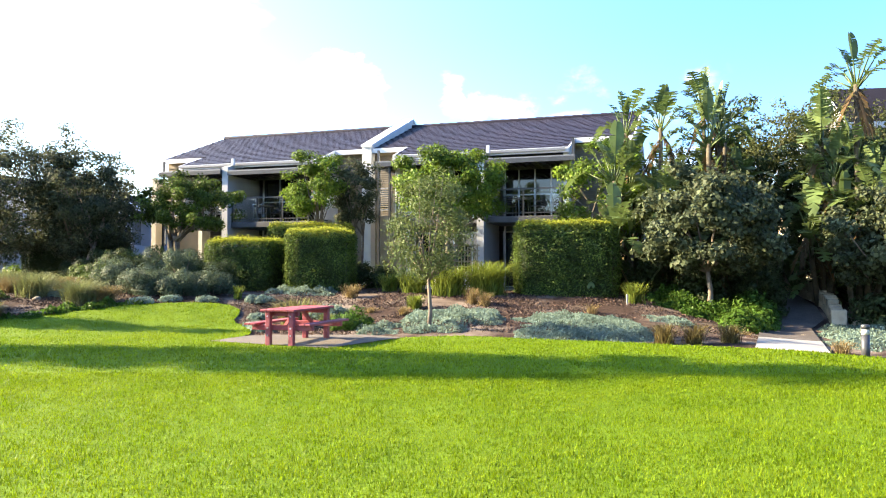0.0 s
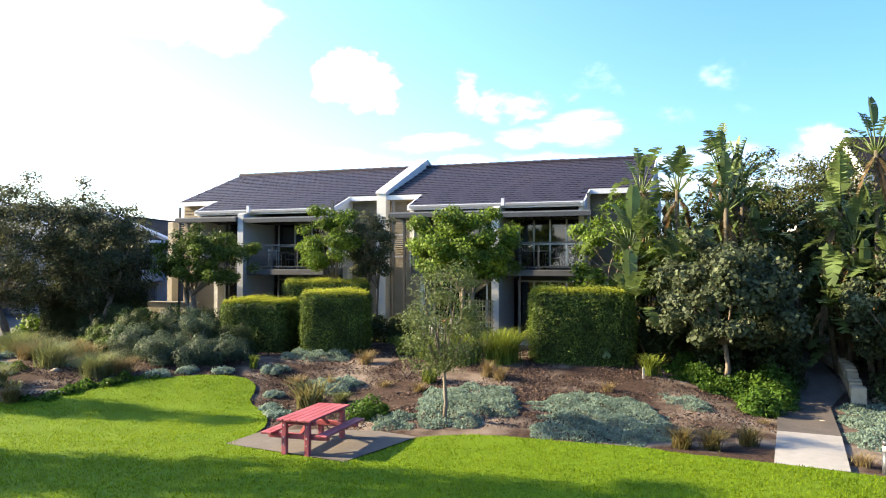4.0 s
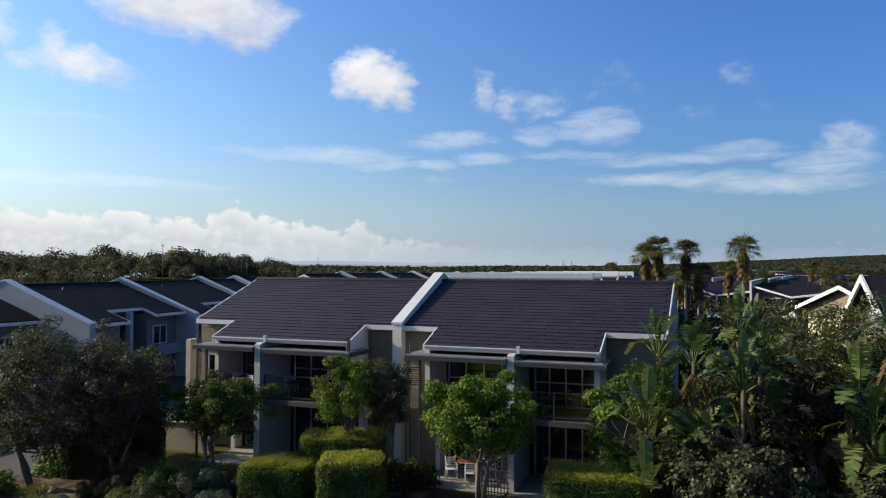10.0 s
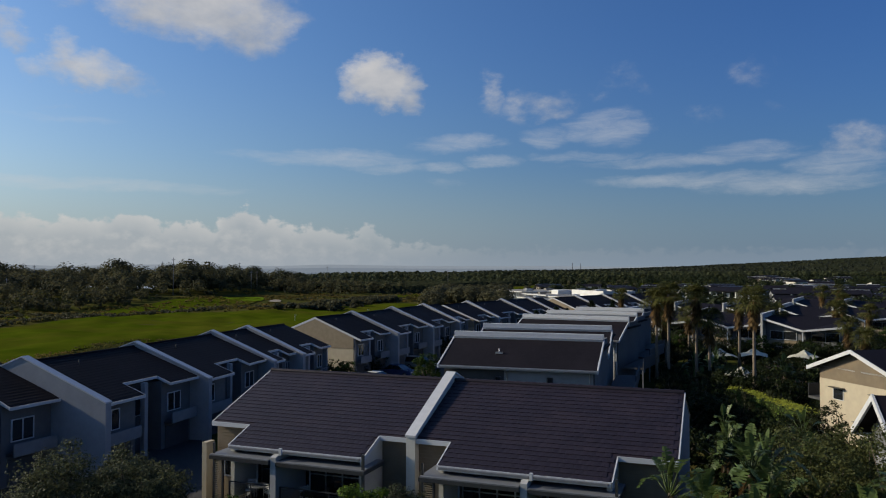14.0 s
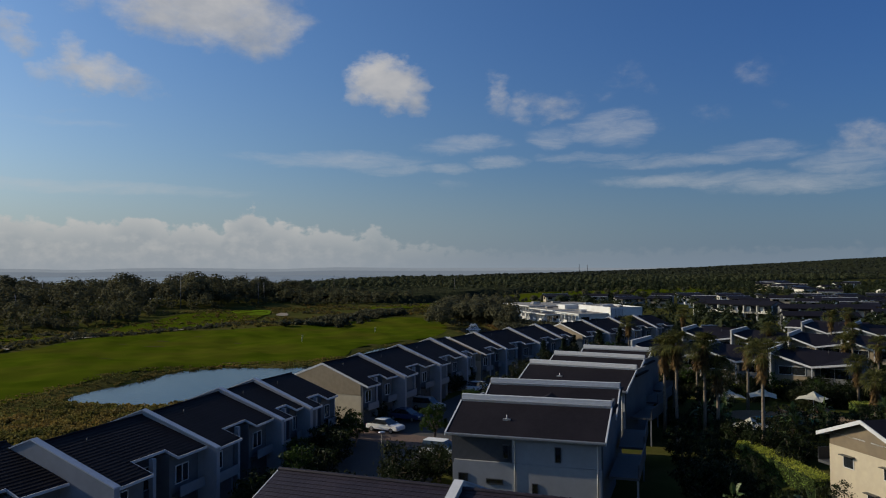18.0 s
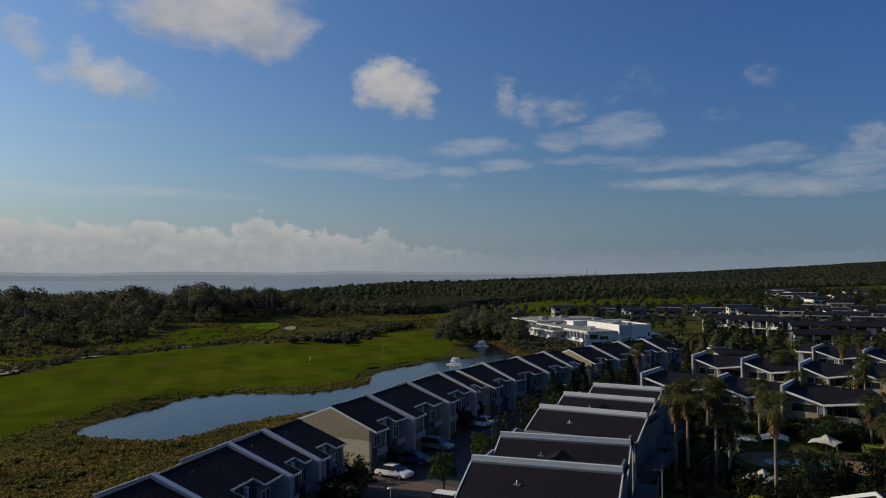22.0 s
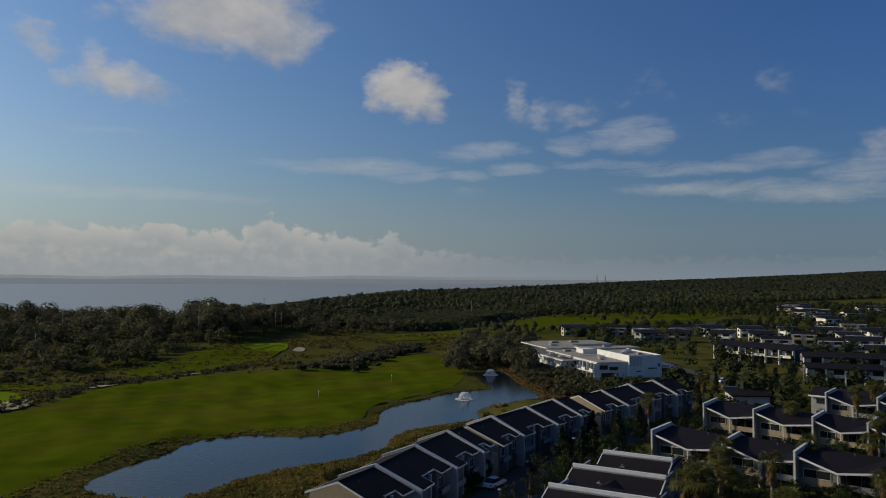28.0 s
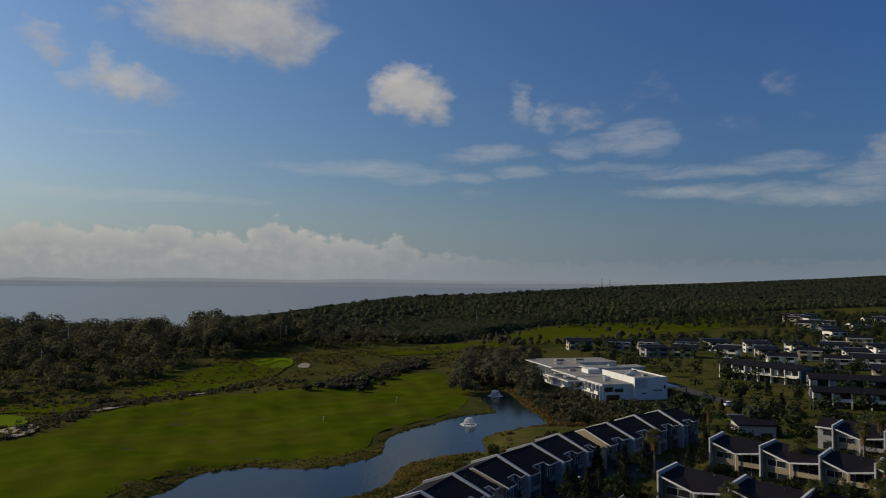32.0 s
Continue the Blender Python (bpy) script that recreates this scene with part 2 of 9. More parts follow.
def material(name, colour, rough=0.6, second=None, scale=3.0, stain=None, stain_scale=0.4, bump=0.0, bump_scale=40.0, metal=0.0,
             vary=0.0, spec=0.25, island=False, translucent=0.0):
    """Base colour broken by fine grain (second) and broad stains, with fine relief; vary shifts the value from object to object or piece to piece."""
    m = bpy.data.materials.new(name)
    m.use_nodes = True
    t = m.node_tree
    b = t.nodes["Principled BSDF"]
    b.inputs["Roughness"].default_value, b.inputs["Metallic"].default_value = rough, metal
    b.inputs["Specular IOR Level"].default_value = spec
    tc = t.nodes.new("ShaderNodeTexCoord")
    col = None

    def noise_fac(s, detail=5.0, lo=0.35, hi=0.65):
        n = t.nodes.new("ShaderNodeTexNoise")
        n.inputs["Scale"].default_value, n.inputs["Detail"].default_value = s, detail
        t.links.new(tc.outputs["Object"], n.inputs["Vector"])
        r = t.nodes.new("ShaderNodeMapRange")
        r.inputs["From Min"].default_value, r.inputs["From Max"].default_value = lo, hi
        t.links.new(n.outputs["Fac"], r.inputs["Value"])
        return r.outputs[0]

    def blend(fac, a, bcol):
        x = t.nodes.new("ShaderNodeMix")
        x.data_type = "RGBA"
        t.links.new(fac, x.inputs["Factor"])
        if isinstance(a, tuple):
            x.inputs["A"].default_value = (*a, 1)
        else:
            t.links.new(a, x.inputs["A"])
        x.inputs["B"].default_value = (*bcol, 1)
        return x.outputs["Result"]

    col = blend(noise_fac(scale), colour, second or tuple(c * 0.8 for c in colour))
    if stain:
        col = blend(noise_fac(stain_scale, 4.0, 0.45, 0.75), col, stain)
    if vary:
        if island:
            src = t.nodes.new("ShaderNodeNewGeometry").outputs["Random Per Island"]
        else:
            src = t.nodes.new("ShaderNodeObjectInfo").outputs["Random"]
        hsv = t.nodes.new("ShaderNodeHueSaturation")
        r = t.nodes.new("ShaderNodeMapRange")
        r.inputs["To Min"].default_value, r.inputs["To Max"].default_value = 1 - vary, 1 + vary
        t.links.new(src, r.inputs["Value"])
        t.links.new(r.outputs[0], hsv.inputs["Value"])
        t.links.new(col, hsv.inputs["Color"])
        col = hsv.outputs[0]
    t.links.new(col, b.inputs["Base Color"])
    if bump:
        n = t.nodes.new("ShaderNodeTexNoise")
        n.inputs["Scale"].default_value, n.inputs["Detail"].default_value = bump_scale, 4.0
        t.links.new(tc.outputs["Object"], n.inputs["Vector"])
        u = t.nodes.new("ShaderNodeBump")
        u.inputs["Strength"].default_value, u.inputs["Distance"].default_value = bump, 0.02
        t.links.new(n.outputs["Fac"], u.inputs["Height"])
        t.links.new(u.outputs[0], b.inputs["Normal"])
    if translucent:
        out = t.nodes["Material Output"]
        tr = t.nodes.new("ShaderNodeBsdfTranslucent")
        t.links.new(col, tr.inputs["Color"])
        mx = t.nodes.new("ShaderNodeMixShader")
        mx.inputs[0].default_value = translucent
        t.links.new(b.outputs[0], mx.inputs[1])
        t.links.new(tr.outputs[0], mx.inputs[2])
        t.links.new(mx.outputs[0], out.inputs["Surface"])
    return m


def leafy(name, colour, second, vary=0.35, rough=0.5, translucent=0.35):
    return material(name, colour, rough, second, scale=1.3, vary=vary, island=True, translucent=translucent, spec=0.08)


M_GRASS = leafy("lawn_blades", (0.086, 0.142, 0.0036), (0.118, 0.172, 0.0056), 0.4, 0.55, 0.45)
M_LAWN = material("lawn_turf", (0.061, 0.111, 0.0028), 0.9, (0.076, 0.128, 0.0040), 1.2, (0.070, 0.115, 0.0045), 0.25, 0.8, 60, spec=0.1)
M_FAIR = material("fairway_turf", (0.042, 0.062, 0.0035), 0.95, (0.060, 0.078, 0.005), 0.16, (0.070, 0.066, 0.009), 0.035, 0.9, 1.2, spec=0.0)
M_GREEN = material("green_turf", (0.088, 0.140, 0.008), 0.95, (0.098, 0.146, 0.010), 0.1, bump=0.2, bump_scale=5, spec=0.0)
M_ROUGH = material("rough_ground", (0.048, 0.056, 0.014), 0.95, (0.078, 0.066, 0.022), 0.25, (0.034, 0.044, 0.011), 0.03, 0.9, 1.5, spec=0.0)
M_RUSSET = material("russet_rough_grass", (0.085, 0.062, 0.024), 0.95, (0.06, 0.05, 0.02), 0.5, (0.05, 0.048, 0.016), 0.1, 0.8, 3, spec=0.0)
M_SAND = material("pale_sand", (0.26, 0.22, 0.165), 0.95, (0.20, 0.17, 0.125), 0.5, bump=0.4, bump_scale=6)
M_MULCH = material("bark_mulch", (0.056, 0.036, 0.028), 0.95, (0.024, 0.016, 0.013), 14.0, (0.215, 0.172, 0.138), 0.8, 1.0, 40, spec=0.05)
M_CHIP = material("bark_chips", (0.086, 0.053, 0.039), 0.9, (0.040, 0.026, 0.020), 6, vary=0.75, island=True)
M_ASPHALT = material("asphalt", (0.04125, 0.04125, 0.0435), 0.9, (0.0525, 0.051, 0.0495), 12, (0.03375, 0.033, 0.033), 0.15, 0.5, 80)
M_PAVER = material("brick_paving", (0.12, 0.07875, 0.06375), 0.9, (0.09, 0.06, 0.04875), 4, (0.1425, 0.105, 0.0825), 0.2, 0.5, 20)
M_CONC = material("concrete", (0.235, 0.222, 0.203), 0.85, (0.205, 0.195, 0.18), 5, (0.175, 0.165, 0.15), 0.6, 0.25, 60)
M_SLABC = material("brown_grey_concrete", (0.098, 0.083, 0.073), 0.9, (0.080, 0.069, 0.060), 5, (0.063, 0.054, 0.048), 0.7, 0.3, 60)
# path concrete darkened to carry the trees' shade in its colour
M_PATH = material("shade_dark_concrete", (0.074, 0.062, 0.054), 0.9, (0.058, 0.049, 0.043), 5, (0.045, 0.038, 0.034), 0.7, 0.3, 60)
M_FARWALL = material("pale_far_render", (0.62, 0.60, 0.55), 0.8, (0.55, 0.53, 0.48), 0.6)
M_WHITE = material("white_render", (0.385, 0.387, 0.386), 0.75, (0.35, 0.352, 0.35), 2.0, (0.315, 0.314, 0.31), 0.35, 0.15, 90)
# darker, bluer copy of the white render: wall shade put into the colour
M_TOWN = material("shaded_white_render", (0.285, 0.292, 0.308), 0.75, (0.258, 0.265, 0.28), 2.0, (0.232, 0.238, 0.25), 0.35, 0.15, 90)
M_CLUB = material("bright_white_render", (0.60, 0.605, 0.60), 0.75, (0.55, 0.555, 0.55), 1.2, (0.50, 0.50, 0.49), 0.25, 0.1, 60)
M_TRIM = material("white_trim_paint", (0.50, 0.51, 0.53), 0.45, (0.455, 0.465, 0.485), 3.0)
M_CREAM = material("cream_render", (0.4216, 0.3672, 0.272), 0.8, (0.3808, 0.3332, 0.2516), 1.6, (0.3536, 0.306, 0.2312), 0.4, 0.15, 90)
M_IVORY = material("ivory_render", (0.54, 0.525, 0.48), 0.8, (0.49, 0.475, 0.43), 1.6, (0.45, 0.43, 0.385), 0.4, 0.15, 90)
M_TAN = material("tan_cladding", (0.2448, 0.1972, 0.136), 0.75, (0.2108, 0.17, 0.1156), 2.0, vary=0.06)
M_GREYW = material("grey_render", (0.215, 0.221, 0.232), 0.8, (0.19, 0.196, 0.208), 2.0, (0.172, 0.178, 0.19), 0.4, 0.15, 90)
M_DARKW = material("charcoal_cladding", (0.06375, 0.066, 0.07125), 0.6, (0.0525, 0.05475, 0.06), 3.0)
M_METAL = material("dark_metal", (0.06, 0.062, 0.066), 0.4, (0.05, 0.052, 0.056), 8.0, metal=0.4)
M_STEEL = material("pale_steel", (0.42, 0.43, 0.45), 0.35, (0.36, 0.37, 0.39), 8.0, metal=0.7)
M_ZINC = material("awning_sheet", (0.165, 0.1725, 0.1875), 0.5, (0.1425, 0.15, 0.165), 2.0, metal=0.2)
M_TILE = material("plum_grey_roof_tile", (0.0196, 0.0143, 0.0212), 0.52, (0.0155, 0.0112, 0.0168), 5.0, (0.0255, 0.0182, 0.0240), 0.6, 0.25, 60, vary=0.14, spec=0.28)
M_TILES = material("plum_grey_roof_tiles", (0.0196, 0.0143, 0.0212), 0.52, (0.0155, 0.0112, 0.0168), 5.0, (0.0255, 0.0182, 0.0240), 0.6, 0.25, 60, vary=0.14, island=True, spec=0.28)
M_SLATE = material("charcoal_roof_tiles", (0.0112, 0.0096, 0.0128), 0.68, (0.0086, 0.0074, 0.0100), 3.0, (0.0145, 0.0125, 0.0160), 0.3, 0.5, 9, vary=0.12, spec=0.08)
M_RED = material("red_painted_timber", (0.27, 0.055, 0.062), 0.55, (0.23, 0.045, 0.05), 7.0, (0.33, 0.095, 0.10), 1.2, 0.25, 90)
M_BARK = material("grey_bark", (0.147, 0.1155, 0.0875), 0.9, (0.098, 0.077, 0.0595), 8.0, (0.189, 0.154, 0.119), 1.0, 0.8, 30)
M_PALMBARK = material("palm_bark", (0.22, 0.18, 0.135), 0.9, (0.14, 0.11, 0.082), 7.0, bump=0.9, bump_scale=14)
M_STEM = material("brown_leaf_stem", (0.075, 0.062, 0.040), 0.85, (0.048, 0.040, 0.027), 7.0, bump=0.6, bump_scale=18)
# wall grey lowered so its base colour holds the shade of eaves and trees
M_GABLE = material("shaded_grey_wall", (0.128, 0.132, 0.138), 0.8, (0.112, 0.116, 0.122), 2.0, (0.098, 0.102, 0.108), 0.4, 0.15, 90)
M_BROWNW = material("brown_weatherboard", (0.175, 0.138, 0.094), 0.75, (0.150, 0.118, 0.080), 2.0, (0.10, 0.085, 0.066), 0.4, 0.2, 60)
M_STONE = material("sandstone_block", (0.3, 0.2475, 0.1725), 0.9, (0.2325, 0.1875, 0.1275), 5.0, (0.18, 0.15, 0.1125), 1.1, 0.6, 25, vary=0.15)
M_CANVAS = material("white_canvas", (0.42, 0.41, 0.34), 0.8, (0.37, 0.36, 0.30), 3.0)
M_SPRAY = material("white_water_spray", (0.8, 0.82, 0.84), 0.6, (0.76, 0.78, 0.8), 3.0)
M_TYRE = material("tyre_rubber", (0.03, 0.03, 0.032), 0.85)
M_CARWHITE = material("white_car_paint", (0.72, 0.73, 0.74), 0.25, (0.70, 0.71, 0.72), 1.0)
M_CARBLUE = material("dark_blue_car_paint", (0.04, 0.06, 0.13), 0.25, (0.035, 0.055, 0.12), 1.0)
M_CARSILVER = material("silver_car_paint", (0.42, 0.43, 0.44), 0.3, (0.4, 0.41, 0.42), 1.0, metal=0.5)
M_PLASTIC = material("white_plastic", (0.68, 0.68, 0.67), 0.4)
M_WOODTOP = material("red_brown_timber", (0.24, 0.10, 0.06), 0.5, (0.18, 0.075, 0.045), 6.0)

L_CITRUS = leafy("bright_green_leaf", (0.112, 0.172, 0.022), (0.044, 0.076, 0.013), 0.6)
L_MID = leafy("mid_green_leaf", (0.074, 0.112, 0.020), (0.030, 0.048, 0.012), 0.6)
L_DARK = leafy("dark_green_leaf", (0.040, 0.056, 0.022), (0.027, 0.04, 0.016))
L_DUSK = leafy("dusky_green_leaf", (0.084, 0.094, 0.052), (0.040, 0.048, 0.026), 0.45, 0.5, 0.45)
L_OLIVE = leafy("grey_green_leaf", (0.088, 0.114, 0.040), (0.058, 0.080, 0.028))
L_ROUND = leafy("dusky_round_leaf", (0.074, 0.090, 0.048), (0.044, 0.056, 0.029), 0.5)
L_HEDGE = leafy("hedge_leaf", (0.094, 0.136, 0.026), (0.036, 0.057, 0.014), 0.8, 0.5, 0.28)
# lighter copy of the hedge leaf: sun on the clipped top, put into colour
L_HEDGE_LIT = leafy("hedge_leaf_lit", (0.235, 0.255, 0.034), (0.165, 0.195, 0.028), 0.4)
L_SILVER = leafy("silver_leaf", (0.155, 0.215, 0.172), (0.098, 0.142, 0.116), 0.25)
L_BUSH = leafy("sage_bush_leaf", (0.074, 0.100, 0.060), (0.040, 0.058, 0.036), 0.35)
L_GROUND = leafy("ground_cover_leaf", (0.050, 0.098, 0.014), (0.030, 0.066, 0.010), 0.4)
L_GRASSY = leafy("strappy_green_leaf", (0.150, 0.180, 0.030), (0.090, 0.125, 0.022), 0.4)
L_DRY = leafy("dry_tussock_blade", (0.21, 0.154, 0.07), (0.14, 0.105, 0.049), 0.4)
L_BRONZE = leafy("bronze_flax_blade", (0.14, 0.1015, 0.042), (0.091, 0.084, 0.028), 0.45)
L_WEEP = leafy("weeping_tussock_blade", (0.110, 0.135, 0.050), (0.145, 0.150, 0.066), 0.4)
L_FLAX = leafy("flax_blade", (0.16, 0.14, 0.060), (0.095, 0.105, 0.040), 0.45)
L_BANANA = material("paddle_leaf", (0.078, 0.112, 0.034), 0.4, (0.040, 0.058, 0.018), scale=1.3, vary=0.5, island=True, translucent=0.3, spec=0.25)
L_DEAD = leafy("dead_frond", (0.16, 0.10, 0.042), (0.085, 0.056, 0.026), 0.45)
L_DULL = leafy("dull_dead_leaf", (0.088, 0.062, 0.032), (0.050, 0.036, 0.020), 0.4)
L_PALM = leafy("palm_frond", (0.104, 0.100, 0.030), (0.056, 0.062, 0.018), 0.5)
L_FOREST = leafy("forest_leaf", (0.066, 0.066, 0.037), (0.080, 0.077, 0.042), 0.12, 0.8, 0.35)
L_COAST = leafy("coastal_wood_leaf", (0.062, 0.064, 0.032), (0.078, 0.074, 0.040), 0.1, 0.8, 0.4)
L_WOOD = leafy("far_wood_leaf", (0.046, 0.054, 0.026), (0.056, 0.063, 0.030), 0.1, 0.8, 0.25)
L_RUST = leafy("russet_grass", (0.17, 0.095, 0.035), (0.11, 0.075, 0.028), 0.3, 0.8, 0.35)
L_FEATHER = leafy("feathery_leaf", (0.082, 0.090, 0.032), (0.052, 0.062, 0.022), 0.4)

L_SCRUB = material("patchy_scrub", (0.190, 0.128, 0.040), 0.8, (0.100, 0.096, 0.024), 0.22, (0.060, 0.068, 0.020), 0.06, vary=0.25, island=True, translucent=0.4, spec=0.05)


def glass(name, tint, rough=0.05):
    m = material(name, tint, rough, tint, spec=0.9)
    return m


def water(name, colour, scale, strength, rough=0.08, gloss=0.6):
    m = material(name, colour, rough, tuple(c * 0.9 for c in colour), 0.02, spec=gloss)
    t = m.node_tree
    b = t.nodes["Principled BSDF"]
    tc = t.nodes.new("ShaderNodeTexCoord")
    n = t.nodes.new("ShaderNodeTexNoise")
    n.inputs["Scale"].default_value, n.inputs["Detail"].default_value = scale, 4.0
    t.links.new(tc.outputs["Object"], n.inputs["Vector"])
    u = t.nodes.new("ShaderNodeBump")
    u.inputs["Strength"].default_value, u.inputs["Distance"].default_value = strength, 0.1
    t.links.new(n.outputs["Fac"], u.inputs["Height"])
    t.links.new(u.outputs[0], b.inputs["Normal"])
    return m


M_GLASS = glass("window_glass", (0.015, 0.018, 0.022))
M_CURTAIN = material("pale_curtain", (0.50, 0.50, 0.51), 0.9, (0.40, 0.40, 0.42), 2.0)
M_POND = water("pond_water", (0.008, 0.014, 0.018), 1.2, 0.35, 0.12, 0.2)
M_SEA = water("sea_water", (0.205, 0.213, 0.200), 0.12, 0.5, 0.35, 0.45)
M_POOL = water("pool_water", (0.03, 0.16, 0.17), 2.0, 0.3)

# ------------------------------------------------------------------ mesh helpers


def part(name, bm, mat, parent=None, label=""):
    """Links a bmesh as one mesh object under a thing or a part."""
    me = bpy.data.meshes.new(name)
    bmesh.ops.recalc_face_normals(bm, faces=bm.faces)
    bm.to_mesh(me)
    bm.free()
    me.materials.append(mat)
    ob = new(name, me)
    if parent:
        ob.parent = parent
    if label:
        ob["label"] = label
    return ob


def arrays(name, verts, faces_n, mat, parent=None, smooth=False):
    """Links a mesh whose faces are rows of faces_n vertices each, in order."""
    verts = np.asarray(verts, dtype=np.float32).reshape(-1, 3)
    n = len(verts) // faces_n
    me = bpy.data.meshes.new(name)
    me.vertices.add(len(verts))
    me.vertices.foreach_set("co", verts.ravel())
    me.loops.add(len(verts))
    me.loops.foreach_set("vertex_index", np.arange(len(verts), dtype=np.int32))
    me.polygons.add(n)
    me.polygons.foreach_set("loop_start", np.arange(0, len(verts), faces_n, dtype=np.int32))
    me.update(calc_edges=True)
    me.materials.append(mat)
    ob = new(name, me)
    if parent:
        ob.parent = parent
    return ob


def empty(name, m, label, category, group="", kind=""):
    ob = new(name)
    ob.empty_display_size = 0.2
    ob.matrix_basis = m
    return tagged(ob, label, category, group, kind)


def box(bm, x0, x1, y0, y1, z0, z1, bevel=0.0):
    g = bmesh.ops.create_cube(bm, size=1.0, matrix=Matrix.Translation(((x0 + x1) / 2, (y0 + y1) / 2, (z0 + z1) / 2)) @ Matrix.Diagonal((x1 - x0, y1 - y0, z1 - z0, 1)))
    if bevel:
        es = list({e for v in g["verts"] for e in v.link_edges})
        bmesh.ops.bevel(bm, geom=es, offset=bevel, segments=1, affect="EDGES")
    return bm


def boxed(*a, bevel=0.0):
    return box(bmesh.new(), *a, bevel=bevel)


def prism(bm, pts, d):
    """A solid from a closed outline of 3D points, pushed along the vector d."""
    a = [bm.verts.new(p) for p in pts]
    b = [bm.verts.new(Vector(p) + Vector(d)) for p in pts]
    bm.faces.new(a)
    bm.faces.new(list(reversed(b)))
    n = len(a)
    for i in range(n):
        bm.faces.new((a[i], b[i], b[(i + 1) % n], a[(i + 1) % n]))
    return bm


def tube(bm, pts, radii, seg=7, cap=True):
    rings = []
    for i, p in enumerate(pts):
        p = Vector(p)
        d = (Vector(pts[min(i + 1, len(pts) - 1)]) - Vector(pts[max(i - 1, 0)])).normalized()
        a = d.cross(Vector((0.31, 0.95, 0.1))).normalized()
        b = d.cross(a)
        rings.append([bm.verts.new(p + (a * math.cos(k * math.tau / seg) + b * math.sin(k * math.tau / seg)) * radii[i]) for k in range(seg)])
    for r, s in zip(rings, rings[1:]):
        for k in range(seg):
            bm.faces.new((r[k], r[(k + 1) % seg], s[(k + 1) % seg], s[k])).smooth = True
    if cap:
        bm.faces.new(list(reversed(rings[0])))
        bm.faces.new(rings[-1])
    return bm


def smoothstep(a, b, x):
    t = np.clip((np.asarray(x, float) - a) / (b - a), 0, 1)
    return t * t * (3 - 2 * t)


def inside(poly, x, y):
    x, y = np.asarray(x, float), np.asarray(y, float)
    r = np.zeros(x.shape, bool)
    for (ax, ay), (bx, by) in zip(poly, poly[1:] + poly[:1]):
        c = (ay > y) != (by > y)
        r ^= c & (x < (bx - ax) * (y - ay) / (by - ay + 1e-12) + ax)
    return r


def edge_gap(poly, x, y):
    """Distance to the outline, negative inside."""
    x, y = np.asarray(x, float), np.asarray(y, float)
    d = np.full(x.shape, 1e9)
    for (ax, ay), (bx, by) in zip(poly, poly[1:] + poly[:1]):
        ex, ey = bx - ax, by - ay
        t = np.clip(((x - ax) * ex + (y - ay) * ey) / (ex * ex + ey * ey + 1e-12), 0, 1)
        d = np.minimum(d, np.hypot(x - ax - t * ex, y - ay - t * ey))
    return np.where(inside(poly, x, y), -d, d)


def rounded(poly, passes=2):
    """Cuts the corners of an outline (Chaikin)."""
    for _ in range(passes):
        out = []
        for (ax, ay), (bx, by) in zip(poly, poly[1:] + poly[:1]):
            out += [(0.75 * ax + 0.25 * bx, 0.75 * ay + 0.25 * by), (0.25 * ax + 0.75 * bx, 0.25 * ay + 0.75 * by)]
        poly = out
    return poly


rng = np.random.default_rng(7)

# ------------------------------------------------------------------ the lie of the land
POND = rounded([(-70, 118), (-64, 113), (-56, 111), (-50, 112), (-47, 118), (-43, 128), (-36, 134), (-27, 139), (-24, 151), (-25, 158), (-23, 165),
                (-17, 171), (-9, 174), (-6, 178), (-7, 186), (-8, 194), (-4, 201), (1, 206), (10, 211), (9, 225), (5, 238), (1, 261), (-2, 279), (-9, 276),
                (-11, 260), (-9, 248), (-4, 233), (-7, 229), (-13, 226), (-18, 220), (-22, 211), (-26, 206), (-30, 198), (-32, 189), (-31, 180), (-30, 172),
                (-37, 162), (-44, 157), (-55, 159), (-60, 156), (-66, 151), (-65, 141), (-68, 132), (-69, 127)])
POND_Z = -1.0
LAWN = rounded([(-40, -40), (40, -40), (40, 9), (16, 12.0), (10, 13.0), (7.6, 13.46), (6.97, 13.58), (5.74, 14.03), (5.19, 14.37), (4.3, 14.7), (3.86, 15.15), (2.21, 15.6), (0.7, 16.0), (-0.4, 15.9), (-0.8, 15.75), (-1.4, 14.7), (-1.95, 13.85), (-3.3, 14.55), (-4.5, 15.2), (-4.1, 16.5), (-4.3, 17.7),
                (-4.63, 18.45), (-5.2, 19.2), (-5.24, 20.0), (-5.4, 20.66), (-5.87, 21.16), (-6.72, 21.2), (-7.78, 20.9), (-8.8, 20.34), (-9.7, 19.3), (-11.05, 18.5), (-20, 15.5), (-40, 14)], 1)
FAIRWAY = rounded([(-74, 96), (-76, 118), (-73, 134), (-69, 150), (-58, 161), (-46, 163), (-38, 168), (-34, 178), (-36, 192), (-31, 204), (-22, 219), (-16, 233), (-14, 262), (-20, 300), (-34, 322),
                   (-44, 315), (-58, 300), (-70, 270), (-88, 257), (-108, 248), (-119, 229), (-121, 205), (-118, 186), (-122, 172), (-150, 150), (-172, 130), (-130, 105), (-100, 90)])


FAR_STRIP = [(-8, 524), (14, 600), (55, 687), (121, 712), (222, 812), (190, 660), (95, 560), (68, 502), (6, 469)]


def village_edge(y):
    return np.interp(y, [0, 40, 60, 85, 115, 150, 185, 215, 300], [-70, -44, -40, -36, -27, -15, 8, 14, 22])


